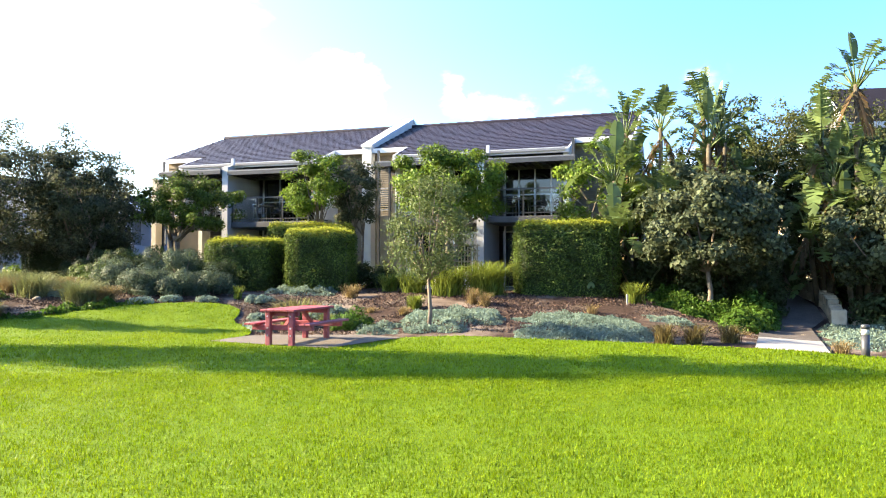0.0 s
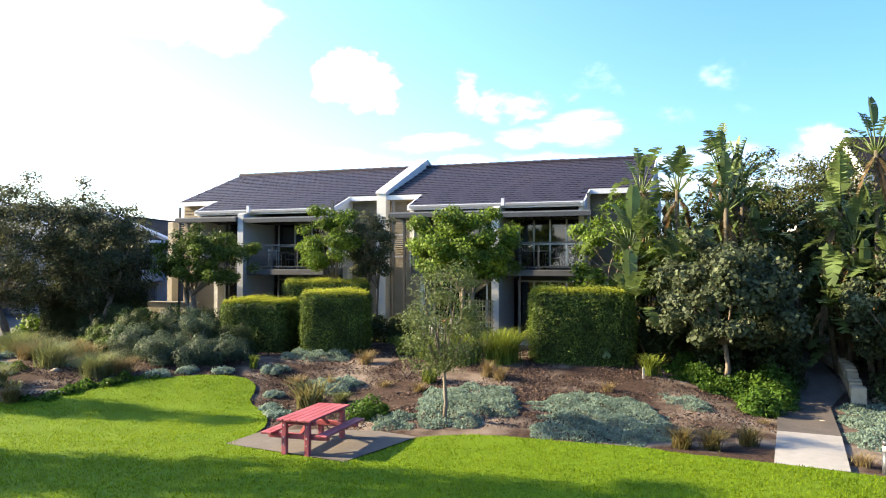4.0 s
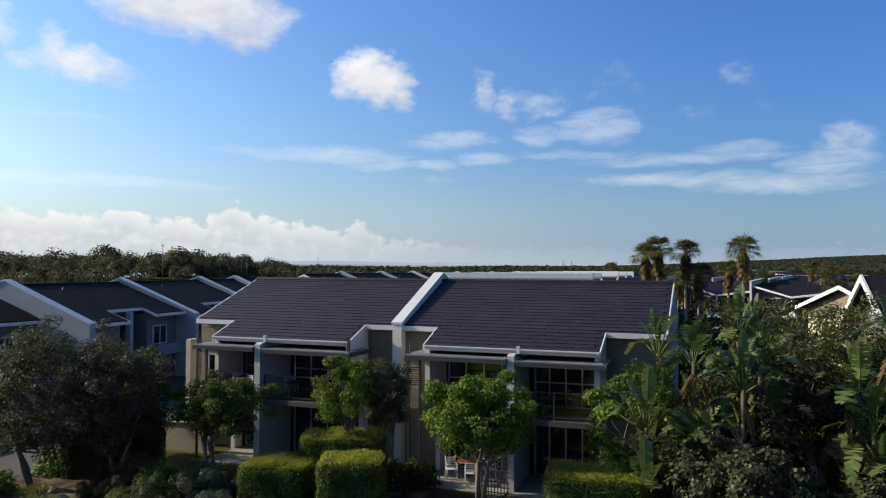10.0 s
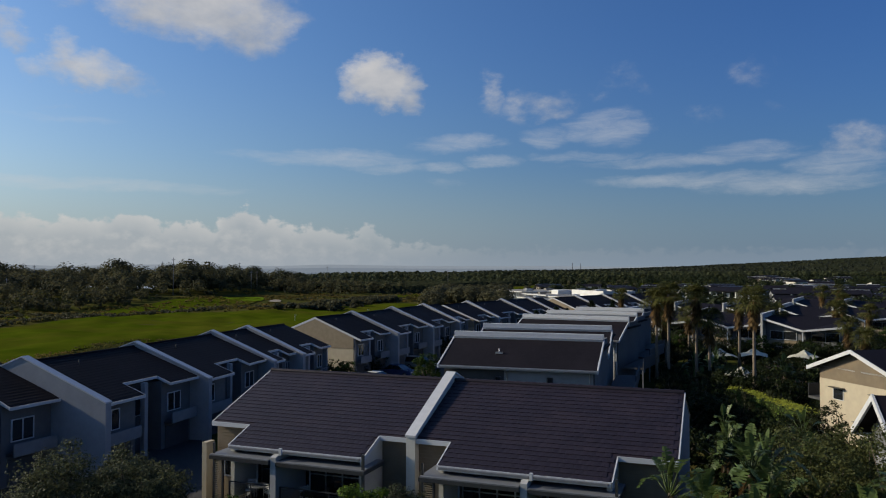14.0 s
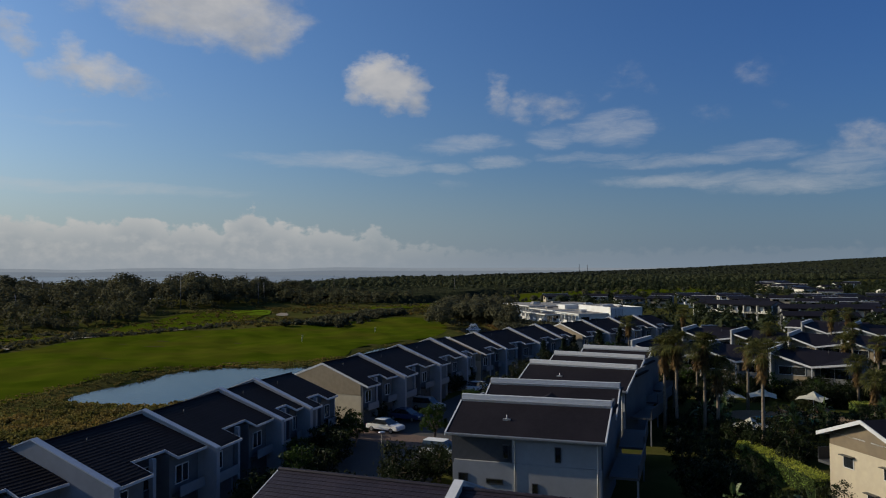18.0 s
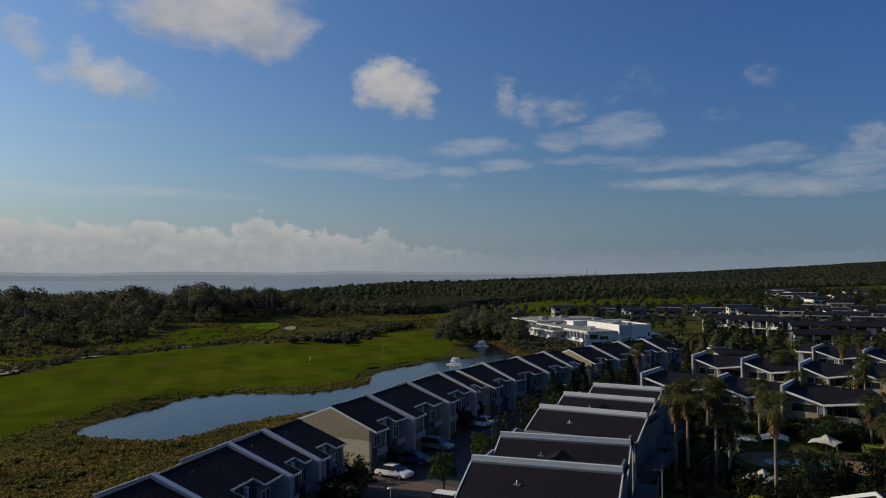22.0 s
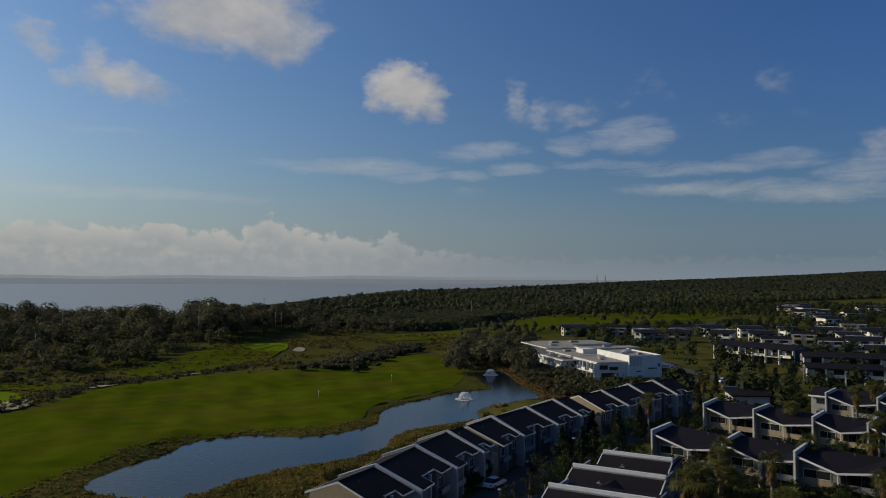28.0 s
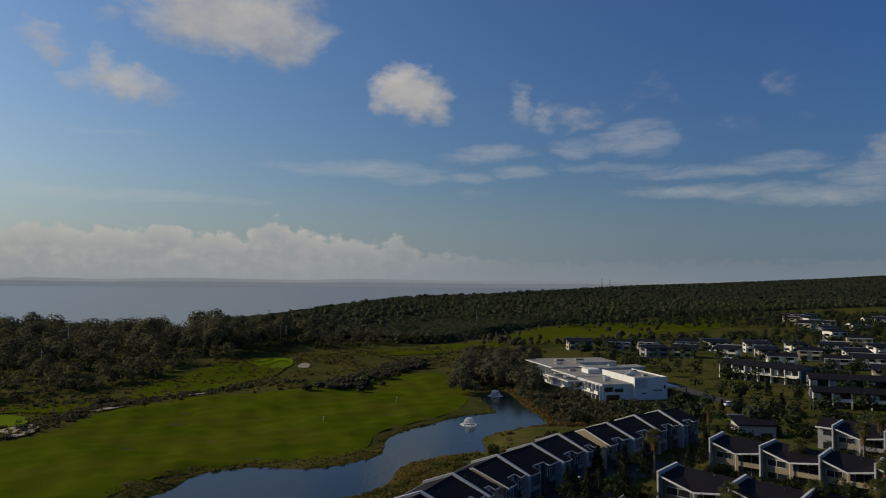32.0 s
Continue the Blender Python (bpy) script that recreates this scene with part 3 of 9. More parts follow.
def ground_z(x, y):
    x, y = np.asarray(x, float), np.asarray(y, float)
    # the lawn runs level, then the garden bank rises to the terrace
    foot = 16.4 + 1.2 * np.exp(-((x + 3.3) / 2.2) ** 2) + 2.6 * smoothstep(5.5, 9.0, x) - 1.0 * smoothstep(-6, -12, x)
    bank_h = smoothstep(0, 7.5, y - foot) * 0.95
    bank_h = bank_h + 0.30 * np.exp(-((x - 0.5) / 2.4) ** 2 - ((y - 17.7) / 1.3) ** 2)
    h = bank_h + 0.035 * np.sin(x * 0.7) * np.cos(y * 0.6) * smoothstep(0, 3, y - foot)
    h = h + 0.16 * smoothstep(7, 14, y) * smoothstep(9.0, 6.0, x) * (1 - smoothstep(0, 5, y - foot))
    h = np.where(y > 40, 0.85, h)
    # down to the pond and the course
    gap = village_edge(y) - x
    low = smoothstep(2, 16, gap) * smoothstep(44, 62, y)
    low = np.maximum(low, smoothstep(192, 222, y))
    h = h * (1 - low) + low * (-0.55)
    wave = 0.55 * np.sin(x * 0.07 + 1.0) * np.sin(y * 0.055) + 0.3 * np.sin(x * 0.16 + y * 0.05) * np.cos(y * 0.11 - x * 0.04)
    h = h + wave * smoothstep(30, 60, gap) * smoothstep(80, 110, y)
    near = (x > -100) & (x < 40) & (y > 80) & (y < 310)
    if near.any():
        g = edge_gap(POND, np.where(near, x, 0), np.where(near, y, 0))
        g = np.where(near, g, 99)
        h = np.where(g < 5, POND_Z + (h - POND_Z) * smoothstep(0, 5, g) + np.clip(g * 0.35, -2.5, 0), h)
    # wooded hill far to the right, and the shore beyond the wood
    az = np.degrees(np.arctan2(x, np.maximum(y, 1)))
    h = h + np.interp(az, [2, 6.5, 10.6, 14.6, 18.4, 21.9, 25.3, 34], [0, 4, 11, 21, 35, 48, 64, 96]) * smoothstep(1500, 4200, y)
    h = h + 4.5 * smoothstep(500, 1100, y) * smoothstep(-9, 4, az)
    # ridge under the wood on the left
    h = h + 3.0 * smoothstep(250, 330, y) * smoothstep(-60, -160, x)
    shore = 480 + np.maximum(0, az + 24) * 62 + np.maximum(0, az + 4) ** 2 * 9
    h = np.where(y > 300, h - (h + 9) * smoothstep(0, 60, y - shore), h)
    return h


def gz(x, y):
    return float(ground_z(np.array([x]), np.array([y]))[0])


def axis(stops):
    out = []
    for (a, b, step) in stops:
        out += list(np.arange(a, b, step))
    return np.array(out + [stops[-1][1]])


gx = axis([(-4600, -800, 200), (-800, -200, 30), (-200, -90, 6), (-90, -30, 2.5), (-30, 24, 0.6), (24, 60, 3), (60, 300, 15), (300, 4600, 150)])
gy = axis([(-600, -50, 50), (-50, 8, 4), (8, 34, 0.5), (34, 80, 3), (80, 290, 2.5), (290, 500, 12), (500, 4800, 100)])
GX, GY = np.meshgrid(gx, gy)
GZ = ground_z(GX, GY)


def strip_ground():
    me = bpy.data.meshes.new("ground")
    v = np.stack([GX, GY, GZ], -1).reshape(-1, 3)
    w = len(gx)
    i = (np.arange(len(gy) - 1)[:, None] * w + np.arange(w - 1)[None, :]).ravel()
    f = np.stack([i, i + 1, i + w + 1, i + w], 1)
    me.from_pydata(v.tolist(), [], f.tolist())
    me.polygons.foreach_set("use_smooth", [True] * len(me.polygons))
    me.materials.append(M_ROUGH)
    return tagged(new("ground", me), "rough olive and brown ground with low scrub", "ground", kind="structure")


strip_ground()


def sheet(name, poly, step, lift, mat, label, category="ground", z=None, zfun=None):
    """A sheet laid over the ground inside an outline, with points every step metres."""
    n = len(poly)
    pts = [Vector(p) for p in poly]
    xs, ys = [p[0] for p in poly], [p[1] for p in poly]
    gx_, gy_ = np.meshgrid(np.arange(min(xs), max(xs), step), np.arange(min(ys), max(ys), step))
    gx_, gy_ = gx_.ravel(), gy_.ravel()
    ok = edge_gap(poly, gx_, gy_) < -step * 0.45
    pts += [Vector((a, b)) for a, b in zip(gx_[ok], gy_[ok])]
    v, _, f, _, _, _ = delaunay_2d_cdt(pts, [], [list(range(n))], 1, 1e-4)
    a = np.array([(p[0], p[1]) for p in v])
    hz = np.full(len(a), z) if z is not None else (zfun or ground_z)(a[:, 0], a[:, 1]) + lift
    me = bpy.data.meshes.new(name)
    me.from_pydata(np.column_stack([a, hz]).tolist(), [], [list(q) for q in f])
    me.polygons.foreach_set("use_smooth", [True] * len(me.polygons))
    me.materials.append(mat)
    ob = new(name, me)
    if sum(p.normal.z for p in me.polygons) < 0:
        me.flip_normals()
    return tagged(ob, label, category, kind="structure")


sheet("lawn", LAWN, 1.0, 0.075, M_LAWN, "bright green mown lawn in low sun", "lawn")
BED = rounded([(-13, 16.9), (-10.4, 18.0), (-9.3, 19.0), (-8.3, 19.9), (-6.8, 20.6), (-5.9, 20.4), (-5.6, 19.4), (-4.9, 18.0), (-4.5, 16.9), (-4.2, 15.9), (-0.8, 15.3), (0.7, 15.4), (2.2, 15.0), (4.2, 14.1), (5.9, 13.5), (7.3, 17.0), (8.5, 19.7), (9.6, 21.6),
               (10.4, 23.1), (11.6, 27), (10.0, 28.5), (2, 27.5), (-4, 29), (-12, 31), (-15.6, 31.4), (-17.4, 29.7), (-20.4, 28.8), (-24, 22)], 1)
sheet("garden_bed", BED, 0.7, 0.03, M_MULCH, "brown bark mulch garden bed with sandy patches", "garden bed")
BED2 = [(6.7, 13.0), (10, 12.5), (16, 11.6), (30, 10), (30, 34), (14.5, 33), (12.3, 26.5), (11.2, 22.9), (10.6, 21.3), (9.7, 20.1), (8.4, 16.9)]
sheet("garden_bed", BED2, 0.8, 0.03, M_MULCH, "mulched garden bed beside the shaded path", "garden bed")


def rolling(x, y):
    """The fairway's small mounds, standing over the ground."""
    edge = smoothstep(0, 9, -edge_gap(FAIRWAY, x, y))
    m = 0.5 + 0.5 * np.sin(x * 0.21 + 2.2 * np.sin(y * 0.06)) * np.sin(y * 0.27 + 1.7 * np.sin(x * 0.08))
    k = 0.5 + 0.5 * np.sin(x * 0.47 - y * 0.2) * np.sin(y * 0.41 + x * 0.13)
    return ground_z(x, y) + 0.06 + edge * (0.42 * m ** 2 + 0.34 * k ** 2 + 0.22 * np.abs(np.sin(x * 0.11 + y * 0.045 + 1.4 * np.sin(y * 0.07))) ** 6 + 0.07 * np.sin(x * 0.9 + 2 * np.sin(y * 0.3)) * np.sin(y * 0.8)) + 0.16 * np.sin(y * 0.42 + x * 0.13 + 1.6 * np.sin(x * 0.045)) * (0.6 + 0.4 * np.sin(x * 0.09 + y * 0.05)) + 0.07 * np.sin(y * 0.95 - x * 0.22)


sheet("fairway", FAIRWAY, 1.6, 0, M_FAIR, "rolling green golf fairway beside the pond", "fairway", zfun=rolling)
sheet("pond", POND, 8.0, 0, M_POND, "dark blue still pond with ripples", "pond", z=POND_Z)
for n_, poly_, mat_, lab_, cat_ in (
        ("golf_green", [(-124, 357), (-108, 364), (-98, 328), (-106, 318), (-116, 326)], M_GREEN, "light green smooth golf green", "golf green"),
        ("golf_green", [(-150, 208), (-136, 202), (-131, 194), (-133, 184), (-150, 190)], M_GREEN, "light green smooth golf green", "golf green"),
        ("sand_bunker", [(-97, 330), (-99, 346), (-94, 345), (-91, 330)], M_SAND, "pale sand golf bunker", "bunker"),
        ("sand_bunker", [(-134, 180), (-131, 191), (-126, 191), (-121, 181), (-125, 174)], M_SAND, "pale sand golf bunker", "bunker"),
        ("sand_bunker", [(-127, 214), (-124, 222), (-120, 226), (-121, 214)], M_SAND, "pale sandy scrape in the rough", "bunker"),
        ("sand_bunker", [(-116, 246), (-110, 254), (-104, 258), (-108, 250)], M_SAND, "pale sandy scrape in the rough", "bunker"),
        ("fairway", [(-126, 361), (-109, 366), (-99, 322), (-97, 296), (-108, 262), (-128, 238), (-136, 262), (-132, 286), (-128, 324)], M_FAIR, "green golf fairway strip below the wood", "fairway"),
        ("fairway", [(-164, 215), (-150, 232), (-140, 236), (-130, 226), (-134, 208), (-146, 212), (-156, 204)], M_FAIR, "green golf fairway strip", "fairway"),
        ("fairway", [(-92, 398), (-73, 430), (-8, 506), (-4, 440), (-67, 386)], M_FAIR, "green golf fairway strip beyond the scrub", "fairway"),
        ("fairway", FAR_STRIP, M_FAIR, "distant green golf fairway", "fairway"),
        ("rough_bank", [(3, 254), (8, 238), (17, 219), (21, 228), (14, 262), (5, 276)], M_RUSSET, "russet grassy bank below the white building", "bank")):
    sheet(n_, rounded(poly_), 5.0, 0.3 if n_ != "sand_bunker" else 0.34, mat_, lab_, cat_)
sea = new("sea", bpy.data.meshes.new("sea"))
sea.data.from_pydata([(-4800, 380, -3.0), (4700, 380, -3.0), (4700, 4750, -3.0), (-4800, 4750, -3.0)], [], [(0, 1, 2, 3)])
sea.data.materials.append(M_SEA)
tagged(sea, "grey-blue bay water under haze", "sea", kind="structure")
bm = bmesh.new()
prev = None
for i in range(-60, 61):
    x_ = i * 76.0
    top = 40 + 9 * noise.noise((i * 0.13, 3.1, 0)) + 14 * smoothstep(10, -30, i) * (0.8 + 0.4 * noise.noise((i * 0.21, 7.7, 0))) + 3 * noise.noise((i * 0.9, 1, 0))
    cur = [bm.verts.new((x_, 4690, -6)), bm.verts.new((x_, 4700, float(top) * 0.6)), bm.verts.new((x_, 4730, float(top))), bm.verts.new((x_, 4790, -6))]
    if prev:
        for k in range(3):
            bm.faces.new((prev[k], cur[k], cur[k + 1], prev[k + 1]))
    prev = cur
# haze is mixed into the base colours of the far stacks and shore
M_FARLAND = material("hazy_far_land", (0.13, 0.14, 0.155), 1.0, (0.11, 0.12, 0.135), 0.01)
M_HAZE = material("far_shore_haze_glow", (0.12, 0.135, 0.145), 1.0, (0.10, 0.115, 0.125), 0.01)
# the shore emits a little to look veiled by haze; it is no lamp
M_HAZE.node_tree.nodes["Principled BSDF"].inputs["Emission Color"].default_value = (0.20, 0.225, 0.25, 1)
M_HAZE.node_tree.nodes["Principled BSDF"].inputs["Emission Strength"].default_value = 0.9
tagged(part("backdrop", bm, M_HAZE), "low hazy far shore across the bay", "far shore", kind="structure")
# roads and paths
sheet("road", [(-19, 60), (-13, 44), (-8, 45), (-6, 62), (-3, 80), (2, 100), (9, 122), (22, 146), (34, 164), (28, 168), (14, 150), (2, 130), (-5, 112), (-11, 94), (-17, 80)], 4, 0.04, M_ASPHALT, "dark asphalt lane between the houses", "road")
sheet("driveway", [(-17, 84), (-10, 79.5), (-2, 77), (-1, 81), (-8, 84.5), (-15.5, 89.5)], 3, 0.07, M_PAVER, "brown brick-paved forecourt", "driveway")
sheet("car_park", [(-40, 24), (-23, 25.5), (-20.5, 28.7), (-17.5, 29.6), (-15.8, 31.6), (-16.2, 45), (-23, 60), (-40, 60)], 4, 0.04, M_ASPHALT, "dark asphalt parking bay", "car park")
# one path: tree shade is painted into the darker stretch, the apron stays pale
sheet("pavement", [(5.83, 13.98), (6.99, 13.56), (8.53, 16.89), (7.16, 16.98)], 0.7, 0.085, M_CONC, "pale concrete apron at the sunlit end of the garden path", "path")
sheet("pavement", [(7.165, 16.99), (8.535, 16.9), (9.88, 20.09), (10.84, 21.29), (11.41, 22.84), (11.85, 25.05), (12.7, 28.2), (14.15, 32.4), (12.9, 33), (11.3, 28.2), (10.7, 25.6), (10.15, 23.03), (9.37, 21.51), (8.35, 19.73)], 0.7, 0.075, M_PATH, "brown-grey concrete garden path darkened for the shade of the trees", "path")

# ------------------------------------------------------------------ houses
SLOPE = 0.375
RIDGE_N = 5.0


def roof_z(n, ridge=7.8):
    """Top of the roof over the house's floor, n metres behind the recessed front."""
    return ridge - SLOPE * abs(n - RIDGE_N)


def roof_slab(bm, outline, thick=0.16):
    """A slab over an outline of (u, n) points, lying on the roof slope."""
    return prism(bm, [(u, n, roof_z(n)) for u, n in outline], (0, 0, -thick))


def fascia(parent, a, b, mat=None, h=0.2, d=0.05):
    """A painted board under the roof's edge from a to b in (u, n)."""
    (u0, n0), (u1, n1) = a, b
    dv = Vector((u1 - u0, n1 - n0, 0)).normalized()
    side = Vector((dv.y, -dv.x, 0)) * d
    bm = bmesh.new()
    p0, p1 = Vector((u0, n0, roof_z(n0) + 0.03)), Vector((u1, n1, roof_z(n1) + 0.03))
    prism(bm, [p0, p1, p1 - Vector((0, 0, h)), p0 - Vector((0, 0, h))], side)
    return part("fascia", bm, mat or M_TRIM, parent)


def window(parent, u0, u1, z0, z1, n, panes=1, frame_mat=None, curtain=False, flip=1, rail=False):
    """A window or sliding door on a front at depth n (flip -1: on a back), with a frame and panes of its own."""
    w = new("window")
    w.parent = parent
    d = 0.06 * flip
    bm = bmesh.new()
    t = 0.06
    ys = sorted((n - d, n + d))
    box(bm, u0, u0 + t, ys[0], ys[1], z0, z1)
    box(bm, u1 - t, u1, ys[0], ys[1], z0, z1)
    box(bm, u0 + t, u1 - t, ys[0], ys[1], z1 - t, z1)
    box(bm, u0 + t, u1 - t, ys[0], ys[1], z0, z0 + t)
    for k in range(1, panes):
        uu = u0 + (u1 - u0) * k / panes
        box(bm, uu - t / 2, uu + t / 2, ys[0], ys[1], z0 + t, z1 - t)
    if rail:
        box(bm, u0 + t, u1 - t, ys[0] + 0.02, ys[1] - 0.02, z0 + 0.95, z0 + 1.0)
    part("window_frame", bm, frame_mat or M_STEEL, w)
    for k in range(panes):
        a, b = u0 + (u1 - u0) * k / panes, u0 + (u1 - u0) * (k + 1) / panes
        part("pane", boxed(a + t / 2, b - t / 2, n - 0.012, n + 0.012, z0 + t, z1 - t), M_GLASS, w)
        if curtain and k % 3 != 1:
            bm = bmesh.new()
            m_ = 14
            vs = []
            for i in range(m_ + 1):
                uu = a + t + (b - a - 2 * t) * i / m_
                off = n + flip * (0.16 + 0.035 * (i % 2))
                vs.append((bm.verts.new((uu, off, z0 + 0.08)), bm.verts.new((uu, off, z1 - 0.08))))
            for p, q in zip(vs, vs[1:]):
                bm.faces.new((p[0], q[0], q[1], p[1]))
            part("curtain", bm, M_CURTAIN, w)
    return w


M_CLEAR = material("clear_glass", (0.86, 0.9, 0.92), 0.03, (0.84, 0.88, 0.9), spec=0.5)
M_CLEAR.node_tree.nodes["Principled BSDF"].inputs["Transmission Weight"].default_value = 1.0


def balcony(parent, u0, u1, n0, n1, z, glass_front=False):
    """Slab, posts, top rail and bars of a balcony between u0 and u1 whose front stands at n0."""
    b = new("balcony")
    b.parent = parent
    part("slab", boxed(u0, u1, n0, n1, z - 0.24, z, bevel=0.02), M_DARKW, b)
    bm = bmesh.new()
    box(bm, u0, u1, n0 + 0.02, n0 + 0.07, z + 1.0, z + 1.05)
    box(bm, u0, u1, n0 + 0.03, n0 + 0.06, z + 0.10, z + 0.14)
    part("rail", bm, M_METAL, b)
    k = max(2, int((u1 - u0) / 1.1))
    for i in range(k + 1):
        uu = u0 + 0.03 + (u1 - u0 - 0.06) * i / k
        part("post", boxed(uu - 0.025, uu + 0.025, n0 + 0.02, n0 + 0.07, z, z + 1.0), M_METAL, b)
    if glass_front:
        for i in range(k):
            ua, ub = (u0 + 0.03 + (u1 - u0 - 0.06) * (i + j) / k for j in (0, 1))
            pane = part("pane", boxed(ua + 0.04, ub - 0.04, n0 + 0.039, n0 + 0.049, z + 0.16, z + 0.97), M_CLEAR, b)
            pane.visible_shadow = False
    return b


def awning(parent, u0, u1, n0, n1, z, slats=9):
    a = new("awning")
    a.parent = parent
    bm = bmesh.new()
    box(bm, u0, u1, n0, n0 + 0.08, z - 0.16, z)
    box(bm, u0, u1, n1 - 0.08, n1, z - 0.16, z)
    box(bm, u0, u0 + 0.08, n0 + 0.08, n1 - 0.08, z - 0.16, z)
    box(bm, u1 - 0.08, u1, n0 + 0.08, n1 - 0.08, z - 0.16, z)
    part("awning_frame", bm, M_METAL, a)
    part("cover", boxed(u0 + 0.02, u1 - 0.02, n0 + 0.02, n1 - 0.02, z + 0.004, z + 0.05), M_ZINC, a)
    for i in range(slats):
        uu = u0 + (u1 - u0) * (i + 0.7) / (slats + 0.4)
        part("slat", boxed(uu - 0.02, uu + 0.02, n0 + 0.08, n1 - 0.08, z - 0.11, z - 0.01), M_METAL, a)
    return a


def parapet(parent, u, n0=-0.12, wide=0.42, cream=True, coat=None, back=10.4, front_h=True):
    """The tall party wall that follows the roof and ends in a column at the front."""
    up = 0.34
    half = wide / 2
    zf = roof_z(n0 + 0.12) + 0.10
    prof = [(n0, 0), (n0, zf), (RIDGE_N, roof_z(RIDGE_N) + up), (back, roof_z(back) + up), (back, 0)]
    bm = prism(bmesh.new(), [(u - half, n, z) for n, z in prof], (wide, 0, 0))
    w = part("party_wall", bm, coat or (M_CREAM if cream else M_TOWN), parent)
    cap = prism(bmesh.new(), [(u - half - 0.04, n0 - 0.04, zf), (u - half - 0.04, RIDGE_N, roof_z(RIDGE_N) + up), (u - half - 0.04, RIDGE_N, roof_z(RIDGE_N) + up + 0.09),
                                (u - half - 0.04, n0 - 0.04, zf + 0.09)], (wide + 0.08, 0, 0))
    part("coping", cap, M_TRIM, parent)
    cap = prism(bmesh.new(), [(u - half - 0.04, RIDGE_N + 0.003, roof_z(RIDGE_N) + up), (u - half - 0.04, back, roof_z(back) + up), (u - half - 0.04, back, roof_z(back) + up + 0.09),
                                (u - half - 0.04, RIDGE_N + 0.003, roof_z(RIDGE_N) + up + 0.09)], (wide + 0.08, 0, 0))
    part("coping", cap, M_TRIM, parent)
    return w


def shell(parent, w, p0, p1, wall, roofmat, back=10.0, left_wall=True, right_wall=True, cheek=None):
    """Walls and the tiled roof of one terrace unit with a projecting middle between p0 and p1."""
    front = [(0, 0), (p0, 0), (p0, -1.6), (p1, -1.6), (p1, 0), (w, 0), (w, RIDGE_N), (0, RIDGE_N)]
    r = part("roof", roof_slab(bmesh.new(), front), roofmat, parent)
    part("roof", roof_slab(bmesh.new(), [(0, RIDGE_N), (w, RIDGE_N), (w, back), (0, back)]), roofmat, parent)
    for a, b in (((0, 0), (p0, 0)), ((p0, 0), (p0, -1.6)), ((p0, -1.6), (p1, -1.6)), ((p1, -1.6), (p1, 0)), ((p1, 0), (w, 0)), ((w, back), (0, back))):
        fascia(parent, a, b)
    bm = bmesh.new()
    box(bm, p0 + 0.1, p1 - 0.1, -1.78, -1.66, roof_z(-1.6) - 0.10, roof_z(-1.6) - 0.01)
    part("gutter", bm, M_ZINC, parent)
    # recessed fronts
    for a, b, m in ((0.02, p0, M_TAN), (p1, w - 0.02, M_TAN)):
        if b - a > 0.3:
            part("wall", prism(bmesh.new(), [(a, 0.35, 0), (b, 0.35, 0), (b, 0.35, roof_z(0.35) - 0.2), (a, 0.35, roof_z(0.35) - 0.2)], (0, 0.2, 0)), m, parent)
            clad = new("cladding")
            clad.parent = parent
            z = 3.0
            while z < roof_z(0.35) - 0.5:
                if not (a < 1.0 and z < 4.4):
                    part("board", prism(bmesh.new(), [(a + 0.03, 0.348, z), (a + 0.03, 0.31, z), (a + 0.03, 0.33, z + 0.14), (a + 0.03, 0.348, z + 0.14)], (b - a - 0.06, 0, 0)), M_BROWNW, clad)
                z += 0.15
    part("wall", boxed(p0, p1, 0.35, 0.55, 5.05, roof_z(0.35) - 0.2), M_DARKW, parent)
    for u in (p0, p1 - 0.2):
        prof = [(-1.45, 2.9), (-1.45, roof_z(-1.45) - 0.2), (0.35, roof_z(0.35) - 0.2), (0.35, 0), (-0.2, 0), (-0.2, 2.9)]
        part("wall", prism(bmesh.new(), [(u, n, z) for n, z in prof], (0.2, 0, 0)), cheek or wall, parent)
    part("wall", boxed(0.02, w - 0.02, back - 0.8, back - 0.6, 0, roof_z(back - 0.6) - 0.2), wall, parent)
    for u, on in ((0.0, left_wall), (w - 0.2, right_wall)):
        if on:
            prof = [(0.55, 0), (0.55, roof_z(0.55) - 0.2), (RIDGE_N, roof_z(RIDGE_N) - 0.2), (back - 0.8, roof_z(back - 0.8) - 0.2), (back - 0.8, 0)]
            part("gable_wall", prism(bmesh.new(), [(u, n, z) for n, z in prof], (0.2, 0, 0)), wall, parent)
    return r


